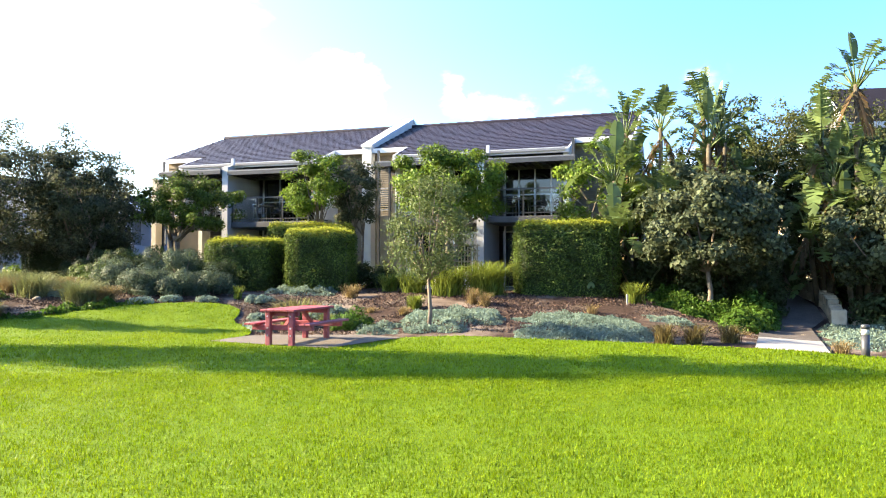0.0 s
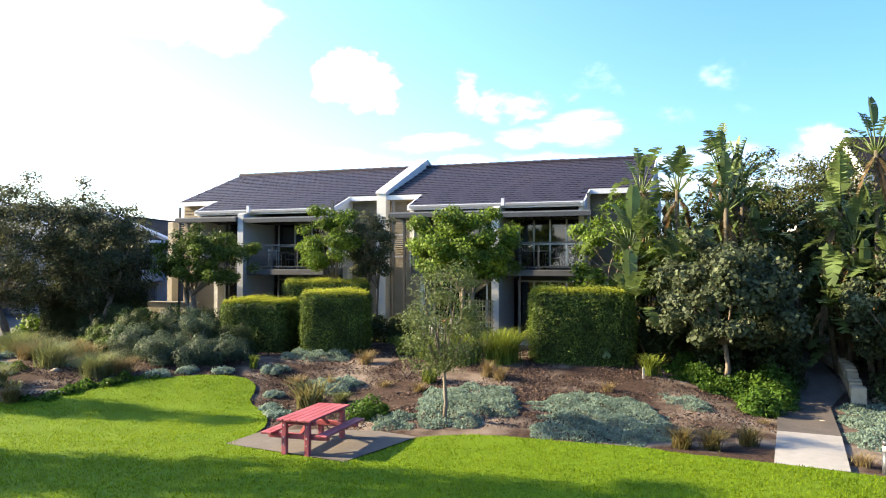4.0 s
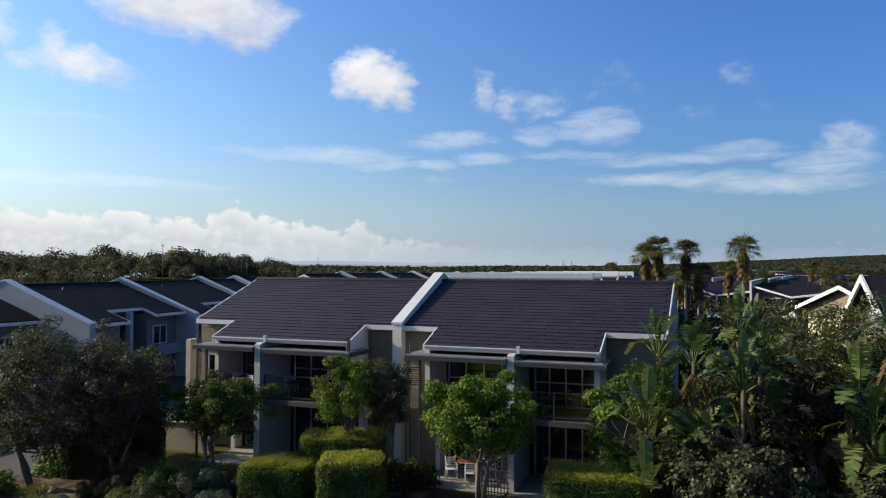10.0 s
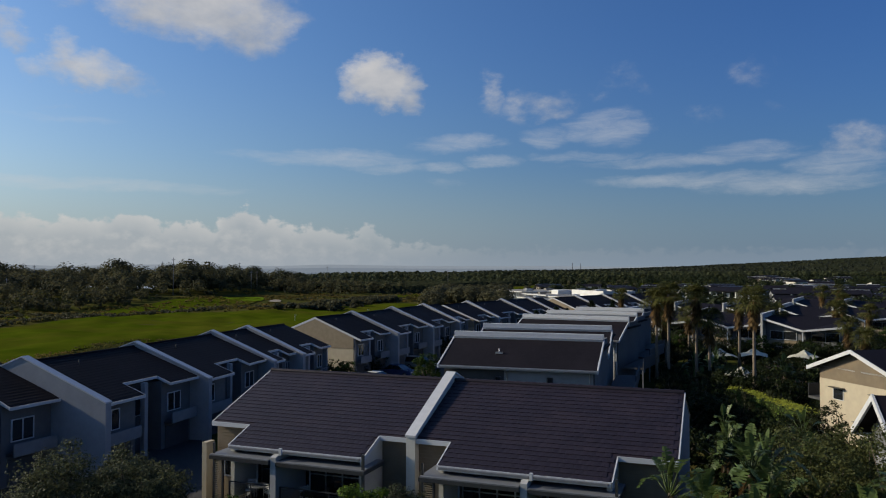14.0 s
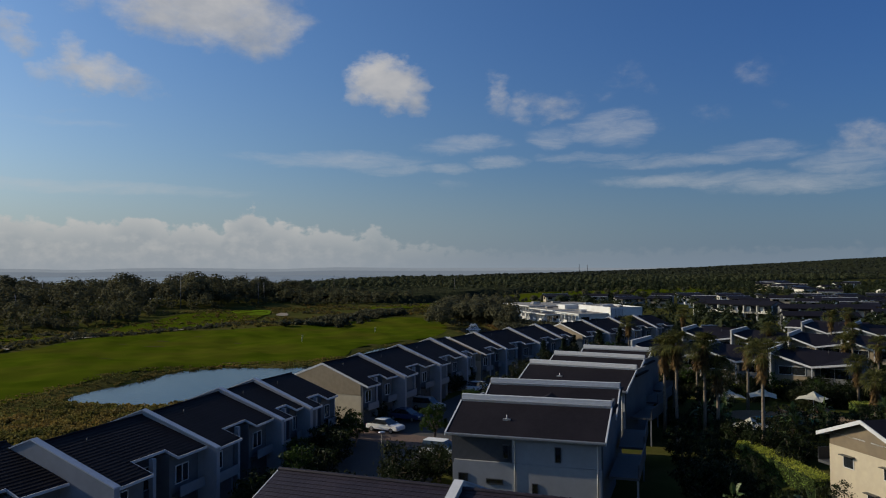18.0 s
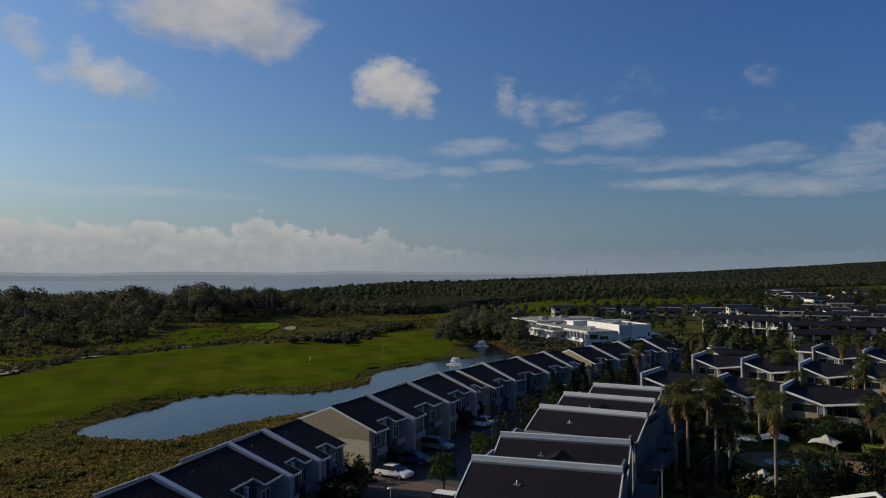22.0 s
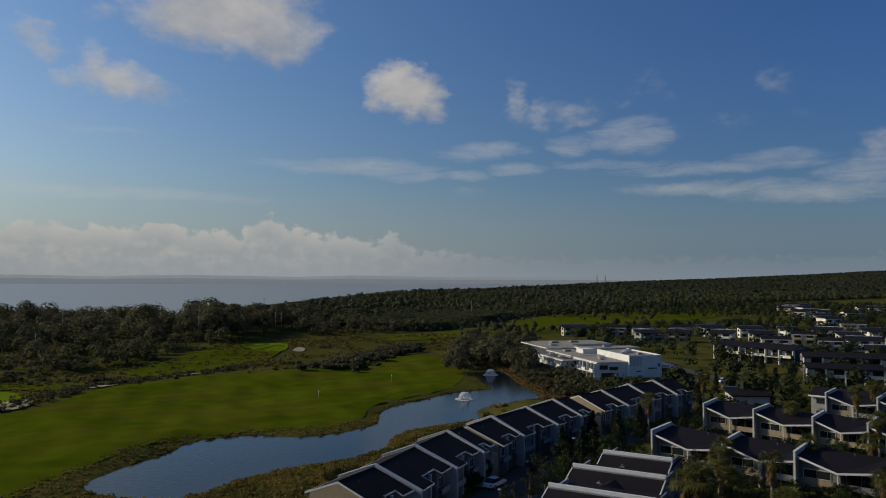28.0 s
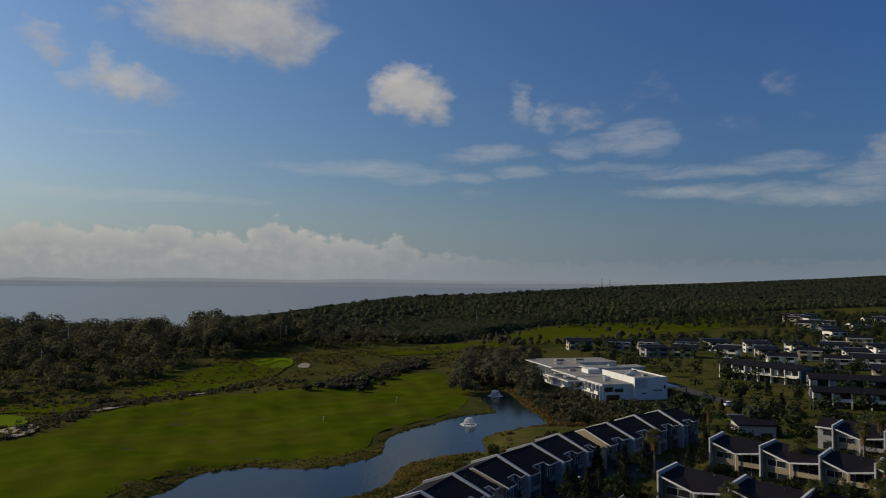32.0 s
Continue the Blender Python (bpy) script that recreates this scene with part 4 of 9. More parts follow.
def villa(name, m, w, p0, p1, fin, label, left_end=False, right_end=False, wall=None):
    """A near terrace unit with balconies, sliding doors, fin wall, awnings and slatted screen."""
    h = empty(name, m, label, "house", "garden houses")
    wall = wall or M_GREYW
    shell(h, w, p0, p1, wall, M_TILE, left_wall=left_end, right_wall=right_end, cheek=M_IVORY)
    for a, b in (((0, RIDGE_N), (0, 0)), ((w, 0), (w, RIDGE_N))):
        if (a[0] == 0 and left_end) or (a[0] == w and right_end):
            fascia(h, a, b, h=0.2)
    # fin wall between the two bays
    prof = [(-2.15, 0), (-2.15, 5.12), (-1.9, 5.2), (0.35, 5.2), (0.35, 0)]
    part("fin_wall", prism(bmesh.new(), [(fin - 0.14, n, z) for n, z in prof], (0.28, 0, 0)), M_WHITE, h, "pale grey rendered fin wall")
    part("post", boxed(fin - 0.06 + 0.25, fin + 0.06 + 0.25, -2.0, -1.88, 5.21, 5.5), M_TRIM, h)
    for a, b in ((p0 + 0.2, fin - 0.14), (fin + 0.14, p1 - 0.2)):
        window(h, a + 0.15, b - 0.1, 2.85, 5.0, 0.45, 4, curtain=True, rail=True)
        window(h, a + 0.15, b - 0.1, 0.05, 2.35, 0.45, 4, curtain=True)
        part("wall", boxed(a, b, 0.35, 0.55, 2.36, 2.84), M_DARKW, h)
        balcony(h, a + 0.05, b - 0.01, -1.95, 0.34, 2.78, True)
        part("floor", boxed(a, b, -2.6, 0.34, -0.1, 0.04), M_CONC, h, "concrete terrace slab")
    awning(h, p0 - 0.55, fin - 0.15, -2.3, -0.2, 4.98, 10)
    awning(h, fin + 0.15, p1 + 0.35, -2.2, -0.2, 4.92, 10)
    # slatted screen at the end of the balcony
    s = new("screen")
    s.parent = h
    part("post", boxed(p0 - 0.5, p0 - 0.42, -2.1, -2.02, 0, 5.5), M_METAL, s)
    part("post", boxed(p0 - 0.02, p0 + 0.06, -2.1, -2.02, 0, 4.8), M_METAL, s)
    for i in range(22):
        z = 2.9 + i * 0.085
        part("slat", boxed(p0 - 0.42, p0 - 0.02, -2.09, -2.03, z, z + 0.045), M_TAN, s)
    part("post", boxed(p1 + 0.2, p1 + 0.3, -2.1, -2.0, 0, 5.6), M_METAL, h)
    # small window of the recess
    window(h, 0.45, 1.0, 3.3, 4.3, 0.33, 1, M_TRIM)
    for u in (p0 + 0.25, fin + 0.4):
        part("downpipe", tube(bmesh.new(), [(u, 0.28, 0), (u, 0.28, 5.0)], [0.04, 0.04], 6), M_TRIM, h)
    return h


HOUSE_A = radians(-17.82)
HOUSE = Matrix.Translation((-3.16, 32.21, 0.95)) @ Matrix.Rotation(HOUSE_A, 4, "Z")
villa_l = villa("terrace_house", HOUSE @ Matrix.Translation((-10.46, 0, 0)), 10.46, 2.15, 8.94, 4.86, "two-storey terrace house with plum-grey tiled roof and balconies", left_end=True)
villa_r = villa("terrace_house", HOUSE, 11.14, 1.88, 8.86, 5.62, "two-storey terrace house with shaded balconies behind palms", right_end=True)
parapet(villa_r, 0.05, coat=M_IVORY)
# flank of the left unit: cream end wall and little balcony
part("end_wall", boxed(-0.3, -0.04, -0.4, 0.2, 0, 5.0), M_CREAM, villa_l, "cream rendered end wall")


def townhouse(m, w, p0, p1, label, left_wall=True, right_wall=True, par=True, group="terrace row", wall=None, gable_mat=None):
    """A terrace unit of the rows farther back: a deep entry recess in the middle of the front."""
    h = empty("townhouse", m, label, "house", group)
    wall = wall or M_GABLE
    back = 10.0
    a, b = w * 0.34, w * 0.68
    front = [(0, -1.6), (a, -1.6), (a, 0.3), (b, 0.3), (b, -0.9), (w, -0.9), (w, RIDGE_N), (0, RIDGE_N)]
    r = part("roof", roof_slab(bmesh.new(), front), M_SLATE, h)
    part("roof", roof_slab(bmesh.new(), [(0, RIDGE_N), (w, RIDGE_N), (w, back), (0, back)]), M_SLATE, h)
    part("ridge_cap", tube(bmesh.new(), [(0, RIDGE_N, roof_z(RIDGE_N)), (w, RIDGE_N, roof_z(RIDGE_N))], [0.11, 0.11], 8), M_SLATE, r)
    for e in ((front[0], front[1]), (front[1], front[2]), (front[2], front[3]), (front[3], front[4]), (front[4], front[5]), ((w, back), (0, back))):
        fascia(h, *e, h=0.2)
    # courses of the tiles, each a shallow step
    for k in range(1, 20):
        n = -1.6 + k * 0.33
        lo = [(0.05, a)] if n < -0.9 else [(0.05, a), (b, w - 0.05)] if n < 0.3 else [(0.05, w - 0.05)]
        for u0, u1 in lo:
            bm = prism(bmesh.new(), [(u0, n, roof_z(n) + 0.002), (u1, n, roof_z(n) + 0.002), (u1, n + 0.30, roof_z(n + 0.30) + 0.002), (u0, n + 0.30, roof_z(n + 0.30) + 0.002)], (0, 0, 0.002))
            for v in bm.verts:
                if v.co.y < n + 0.1:
                    v.co.z += 0.028
            part("tile_course", bm, M_SLATE, r)
    # walls behind the eaves
    for u0, u1, n, mt in ((0.02, a - 0.15, -0.8, wall), (b + 0.15, w - 0.02, -0.1, wall)):
        part("wall", boxed(u0, u1, n, n + 0.2, 0, roof_z(n) - 0.19), mt, h)
        window(h, u0 + 0.5, u0 + 0.5 + min(1.6, (u1 - u0) * 0.5), 3.3, 4.7, n - 0.03, 2, M_TRIM)
        part("balcony_wall", boxed(u0 + 0.2, u1 - 0.1, n - 0.75, n - 0.65, 2.5, 3.3, bevel=0.015), M_GREYW, h)
        part("balcony_floor", boxed(u0 + 0.2, u1 - 0.1, n - 0.64, n - 0.003, 2.5, 2.65), M_DARKW, h)
        part("garage_door", boxed(u0 + 0.3, u1 - 0.3, n - 0.06, n - 0.004, 0.05, 2.25), M_DARKW, h)
    part("recess_wall", boxed(a, b, 1.3, 1.5, 0, roof_z(1.3) - 0.19), M_DARKW, h)
    window(h, a + 0.6, b - 0.6, 3.2, 4.9, 1.24, 2)
    part("front_door", boxed(a + 0.8, a + 1.7, 1.22, 1.28, 0.05, 2.15), M_TAN, h)
    for u, n in ((a - 0.15, -0.8), (b, -0.1)):
        part("wall", boxed(u, u + 0.15, n, 1.29, 0, roof_z(n) - 0.22), wall, h)
    part("column", boxed((a + b) / 2 - 0.18, (a + b) / 2 + 0.18, -0.25, 0.11, 0, roof_z(0.3) - 0.2), M_TOWN, h)
    part("wall", boxed(0.02, w - 0.02, back - 0.8, back - 0.6, 0, roof_z(back - 0.6) - 0.2), wall, h)
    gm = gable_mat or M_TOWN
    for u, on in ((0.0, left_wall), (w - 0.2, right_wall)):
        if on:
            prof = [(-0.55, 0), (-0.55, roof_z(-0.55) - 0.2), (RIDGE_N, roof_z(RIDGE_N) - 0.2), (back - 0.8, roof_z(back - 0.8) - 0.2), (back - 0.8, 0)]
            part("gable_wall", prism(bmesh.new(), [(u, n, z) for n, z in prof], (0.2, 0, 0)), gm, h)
            prof = [(-0.55, 4.2), (-0.55, roof_z(-0.55) - 0.22), (RIDGE_N, roof_z(RIDGE_N) - 0.22), (back - 0.8, roof_z(back - 0.8) - 0.22), (back - 0.8, 4.2)]
            if gable_mat:
                uu = u - 0.03 if u < 1 else u + 0.2
                part("gable_cladding", prism(bmesh.new(), [(uu, n, z) for n, z in prof], (0.028, 0, 0)), M_TAN, h, "tan weatherboard cladding")
    if par:
        parapet(h, 0.0, n0=-1.75, wide=0.5, cream=False)
    else:
        fascia(h, (0, RIDGE_N), (0, -1.6), h=0.24)
        fascia(h, (0, 10.0), (0, RIDGE_N), h=0.24)
    v_ = tube(bmesh.new(), [(w * 0.3, 3.6, roof_z(3.6) - 0.1), (w * 0.3, 3.6, roof_z(3.6) + 0.35)], [0.05, 0.05], 6)
    part("roof_vent", v_, M_METAL, h)
    return h


def row(points, labels, base, par_first=True, right_last=True, front_off=0.0, group="terrace row", set_back=0.0):
    """Units between successive party-wall tops (x, y at the ridge), fronts to the right of the walking direction."""
    out = []
    n = len(points) - 1
    for i in range(n):
        a, b = Vector(points[i]), Vector(points[i + 1])
        d = b - a
        ang = math.atan2(d.y, d.x)
        nx = Vector((-math.sin(ang), math.cos(ang)))
        o = a - nx * RIDGE_N
        w = d.length - 0.003
        if set_back and i == 0:
            o = o + nx * set_back
        m = Matrix.Translation((o.x, o.y, base)) @ Matrix.Rotation(ang, 4, "Z")
        out.append(townhouse(m, w, w * 0.30, w * 0.72, labels, left_wall=True, right_wall=(i == n - 1), par=(i > 0 or par_first), group=group, gable_mat=(M_CREAM if i == 0 and not par_first else None)))
    return out


row([(-34.2, 37.5), (-30.6, 48.05), (-28.1, 58.8), (-26.0, 70.2), (-24.6, 76.5), (-22.6, 83.5)], "grey rendered townhouse with charcoal tiled roof and white party wall", 0.3, set_back=2.6)
row([(-20.4, 89.6), (-17.2, 97.0), (-13.4, 108.9), (-9.6, 119.6), (-7.4, 124.2)], "grey townhouse with charcoal tiled roof and white party wall", 0.72, par_first=False)
row([(-6.6, 125.2), (-2.8, 133.6), (3.6, 143.8), (9.2, 153.4), (12.6, 158.2)], "grey townhouse with charcoal tiled roof near the pond", 0.6, par_first=False)
row([(15.0, 160.5), (20.5, 166.8), (28.0, 176.7), (34.9, 183.9), (40.6, 189.5)], "grey townhouse with charcoal tiled roof near the white building", 0.6, par_first=False)


def blade_house(m, w, label, last=False, wall=None, under=None):
    """A terrace unit whose eave rakes down from a tall white blade wall to a valley and up again."""
    h = empty("townhouse", m, label, "house", "eastern terraces")
    wall, under = wall or M_GABLE, under or M_WHITE
    v, n0, back = w * 0.52, -1.1, 9.5
    za, zv, zb, zr = 6.55, 5.0, 5.7, 7.0
    A, V, B = Vector((0.16, n0, za)), Vector((v, n0 - 0.5, zv)), Vector((w - 0.16, n0, zb))
    A2, B2 = Vector((0.16, back * 0.62, zr)), Vector((w - 0.16, back * 0.62, zr - 0.45))
    A3, B3 = Vector((0.16, back, zr - 1.3)), Vector((w - 0.16, back, zr - 1.5))
    for q in ((A, V, A2), (V, B2, A2), (V, B, B2), (A2, B2, B3, A3)):
        part("roof", prism(bmesh.new(), list(q), (0, 0, -0.16)), M_SLATE, h)
    for p, q in ((A, V), (V, B), (B3, A3)):
        d = (q - p).normalized()
        side = Vector((d.y, -d.x, 0)).normalized() * 0.07
        part("barge_board", prism(bmesh.new(), [p + Vector((0, 0, 0.07)), q + Vector((0, 0, 0.07)), q - Vector((0, 0, 0.22)), p - Vector((0, 0, 0.22))], side), M_TRIM, h)
    # front wall following the raking eave, with a recessed balcony
    part("wall", prism(bmesh.new(), [(0.2, 0, 0), (v, 0, 0), (v, 0, zv - 0.12), (0.2, 0, za - 0.12)], (0, 0.2, 0)), under, h)
    part("wall", prism(bmesh.new(), [(v + 0.003, 0.9, 0), (w - 0.2, 0.9, 0), (w - 0.2, 0.9, zb - 0.05), (v + 0.003, 0.9, zv - 0.05)], (0, 0.2, 0)), wall, h)
    part("wall", boxed(v - 0.15, v, 0.21, 0.89, 0, zv - 0.15), wall, h)
    part("cladding", boxed(0.22, v - 0.02, -0.05, -0.003, 2.5, 3.3), M_TAN, h, "tan cladding band")
    window(h, 0.8, v - 1.2, 3.4, 4.7, -0.04, 2, M_TRIM)
    window(h, 0.9, v - 1.0, 0.3, 2.3, -0.04, 2)
    window(h, v + 0.6, w - 0.9, 3.0, 4.7, 0.86, 2)
    window(h, v + 0.6, w - 0.9, 0.3, 2.3, 0.86, 2)
    part("balcony_floor", boxed(v + 0.05, w - 0.2, -0.7, 0.897, 2.5, 2.7), M_DARKW, h)
    part("balcony_wall", boxed(v + 0.05, w - 0.2, -0.78, -0.7, 2.5, 3.45, bevel=0.015), under, h)
    part("post", boxed(v - 0.1, v + 0.04, -1.4, -1.2, 0, zv - 0.2), M_TRIM, h)
    part("wall", boxed(0.2, w - 0.2, back - 0.7, back - 0.5, 0, zr - 1.6), wall, h)
    part("blade_wall", prism(bmesh.new(), [(-0.15, -1.5, 0), (-0.15, -1.5, 7.2), (-0.15, back * 0.6, 7.55), (-0.15, back - 0.4, 6.0), (-0.15, back - 0.4, 0)], (0.3, 0, 0)), M_WHITE, h, "white rendered blade wall")
    part("capping", prism(bmesh.new(), [(-0.2, -1.55, 7.2), (-0.2, back * 0.6, 7.55), (-0.2, back * 0.6, 7.63), (-0.2, -1.55, 7.28)], (0.4, 0, 0)), M_TRIM, h)
    if last:
        part("gable_wall", prism(bmesh.new(), [(w - 0.2, 0.9, 0), (w - 0.2, 0.9, zb - 0.1), (w - 0.2, back * 0.62, zr - 0.6), (w - 0.2, back - 0.5, zr - 1.7), (w - 0.2, back - 0.5, 0)], (0.2, 0, 0)), wall, h)
    part("roof_vent", tube(bmesh.new(), [(w * 0.6, 4.5, 6.2), (w * 0.6, 4.5, 6.95)], [0.06, 0.06], 6), M_METAL, h)
    return h


def blade_row(points, label, under=None, base=0.35):
    for i, (a, b) in enumerate(zip(points, points[1:])):
        d = Vector(b) - Vector(a)
        m = Matrix.Translation((a[0], a[1], base)) @ Matrix.Rotation(math.atan2(d.y, d.x), 4, "Z")
        blade_house(m, d.length - 0.01, label, i == len(points) - 2, under=under)


# fronts of the first two rows take darker colours to stand for their shade
blade_row([(25.1, 130.4), (34.6, 123.0), (43.1, 116.5), (52.0, 109.8)], "grey townhouse with raking charcoal roof beside the pool garden", M_GABLE)
blade_row([(40.8, 158.6), (48.9, 152.6), (57.0, 145.2), (64.2, 139.6), (72.0, 133.4), (80.0, 127.0), (88.0, 121.0)], "townhouse with raking charcoal roof, front darkened to tan for shade, white blade wall", M_TAN)
blade_row([(72.0, 176.0), (80.0, 169.5), (88.0, 163.0), (96.0, 156.5), (104.0, 150.0)], "grey townhouse with raking charcoal roof among trees", M_GREYW)


def rear_house(a, b, fall, label, base=0.8, hip=False):
    """A house seen from behind: one roof plane falling towards the garden from a white upstand between a and b."""
    a, b = Vector(a), Vector(b)
    d = b - a
    ang = math.atan2(d.y, d.x)
    w = d.length
    h = empty("courtyard_house", Matrix.Translation((a.x, a.y, base)) @ Matrix.Rotation(ang, 4, "Z"), label, "house", "courtyard houses")
    top = 7.7
    k = 0.42
    part("roof", prism(bmesh.new(), [(0, -fall, top - k * fall), (w, -fall, top - k * fall), (w, 0, top), (0, 0, top)], (0, 0, -0.16)), M_SLATE, h)
    part("upstand", boxed(-0.05, w + 0.05, 0.003, 0.32, top - 0.5, top + 0.5, bevel=0.02), M_TRIM, h, "white upstand along the roof's top")
    part("flashing", boxed(-0.02, w + 0.02, -0.22, -0.001, top - 0.08, top + 0.10), M_STEEL, h)
    for u0, u1 in ((-0.12, -0.002), (w + 0.002, w + 0.12)):
        part("barge_board", prism(bmesh.new(), [(u0, -fall - 0.05, top - k * fall + 0.06), (u0, 0, top + 0.06), (u0, 0, top - 0.24), (u0, -fall - 0.05, top - k * fall - 0.24)], (u1 - u0, 0, 0)), M_TRIM, h)
    part("fascia", boxed(0, w, -fall - 0.06, -fall - 0.002, top - k * fall - 0.22, top - k * fall + 0.02), M_STEEL, h)
    part("gutter", boxed(0, w, -fall - 0.2, -fall - 0.062, top - k * fall - 0.12, top - k * fall), M_STEEL, h)
    f = -fall + 0.7
    ztop = top - k * (fall - 0.7) - 0.2
    part("upper_wall", boxed(0.25, w - 0.25, f, f + 0.2, 3.3, ztop), M_DARKW, h, "dark upper cladding")
    part("wall", boxed(0.5, w - 0.3, f - 0.25, f - 0.002, 0, 3.6), M_TOWN, h, "pale grey rendered ground-floor wall")
    part("wall", boxed(w * 0.42, w - 0.35, f - 0.12, f - 0.002, 3.61, ztop - 0.15), M_TOWN, h)
    # the side turned from the sun gets a darker grey, shade painted in
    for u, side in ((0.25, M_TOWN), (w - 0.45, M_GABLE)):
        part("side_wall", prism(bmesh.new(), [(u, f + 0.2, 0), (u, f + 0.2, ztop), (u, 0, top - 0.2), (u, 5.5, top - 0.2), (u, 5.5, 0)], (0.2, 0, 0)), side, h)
    part("roof", boxed(0, w, 0.33, 5.8, top - 0.9, top - 0.7), M_SLATE, h)
    part("back_wall", boxed(0.46, w - 0.46, 5.3, 5.5, 0, top - 0.92), M_WHITE, h)
    for u0, u1, z0, z1 in ((0.9, 1.7, 1.4, 2.6), (3.2, 4.6, 1.9, 2.3), (w * 0.36, w * 0.36 + 0.5, 3.9, 5.0), (w * 0.69, w * 0.69 + 0.5, 3.9, 5.1), (w * 0.55, w * 0.55 + 0.45, 1.2, 2.2)):
        window(h, u0, u1, z0, z1, f - 0.27 if z0 < 3.5 else f - 0.14, 1, M_METAL)
    for u in (w * 0.44, w - 0.6):
        part("downpipe", tube(bmesh.new(), [(u, f - 0.32, 0), (u, f - 0.32, ztop), (u, -fall - 0.1, top - k * fall - 0.12)], [0.05] * 3, 6), M_TRIM, h)
    bm = tube(bmesh.new(), [(w * 0.36, -fall * 0.55, top - k * fall * 0.55 - 0.05), (w * 0.36, -fall * 0.55, top - k * fall * 0.55 + 0.4)], [0.05, 0.05], 6)
    box(bm, w * 0.36 - 0.3, w * 0.36 + 0.3, -fall * 0.55 - 0.12, -fall * 0.55 + 0.12, top - k * fall * 0.55 - 0.02, top - k * fall * 0.55 + 0.12)
    part("roof_vent", bm, M_STEEL, h)
    if hip:
        bm = bmesh.new()
        c, q = w * 0.5, fall
        z = lambda n: top - k * -n
        t = [bm.verts.new(p) for p in ((c - 3.4, -q, z(-q) + 0.02), (c + 3.4, -q, z(-q) + 0.02), (c, -1.2, z(-1.2) + 0.02), (c, -q, z(-q) + 1.45))]
        bm.faces.new((t[0], t[3], t[2]))
        bm.faces.new((t[3], t[1], t[2]))
        bm.faces.new((t[0], t[1], t[3]))
        part("roof", bm, M_SLATE, h)
    # rear balcony at the pool end; its wall's dark colour holds the shade there
    part("balcony_floor", boxed(w + 0.13, w + 2.4, -3.2, 4.5, 2.8, 3.0), M_DARKW, h)
    part("balcony_wall", boxed(w + 2.3, w + 2.4, -3.2, 4.5, 3.01, 4.0), M_DARKW, h)
    part("balcony_post", boxed(w + 2.2, w + 2.35, -3.15, -3.0, 0, 2.79), M_GREYW, h)
    return h


rear_house((-2.4, 64.2), (9.75, 60.9), 4.5, "house seen from behind with dark roof and white top beam")
rear_house((0.1, 73.8), (12.1, 70.8), 4.5, "house with hipped dark roof and white top beam", hip=True)
rear_house((4.8, 89.7), (16.3, 84.3), 4.3, "house with plain dark roof and white top beam")
rear_house((8.5, 99.3), (19.2, 94.2), 4.3, "house with small hipped dark roof and white top beam", hip=True)
rear_house((13.4, 107.5), (22.0, 103.4), 4.3, "small courtyard house with dark roof and white top beam")

# ------------------------------------------------------------------ plants


def leaf_quads(c, size, up=0.3, slim=0.5, seed=1, fold=0.18, aim=None, out=None, loose=0.55):
    """Diamond leaves at the centres c, turned at random; returns rows of four corners."""
    r = np.random.default_rng(seed)
    n = len(c)
    d = r.normal(size=(n, 3))
    if aim is not None:
        d = d * 0.7 + aim
    d[:, 2] += up
    d /= np.linalg.norm(d, axis=1)[:, None] + 1e-9
    s = np.cross(d, r.normal(size=(n, 3)))
    s /= np.linalg.norm(s, axis=1)[:, None] + 1e-9
    k = np.cross(d, s)
    if out is not None:
        k = out + r.normal(size=(n, 3)) * loose
        k /= np.linalg.norm(k, axis=1)[:, None] + 1e-9
        s = np.cross(k, d)
        s /= np.linalg.norm(s, axis=1)[:, None] + 1e-9
        d = np.cross(s, k)
        fold = -fold * 0.5
    L = (size * r.uniform(0.6, 1.35, n))[:, None]
    q = np.empty((n, 4, 3))
    q[:, 0] = c - d * L * 0.5
    q[:, 1] = c + s * L * slim * 0.5 + k * L * fold
    q[:, 2] = c + d * L * 0.5
    q[:, 3] = c - s * L * slim * 0.5 + k * L * fold
    return q


def clumps(r, count, rx, ry, rz, hollow=0.55):
    """Uneven clump centres through a crown of those half sizes, centred at 0."""
    p = r.normal(size=(count, 3))
    p /= np.linalg.norm(p, axis=1)[:, None]
    rad = hollow + (1 - hollow) * r.random(count) ** 0.6
    lump = 0.76 + 0.38 * r.random(count)
    return p * (rad * lump)[:, None] * np.array([rx, ry, rz])


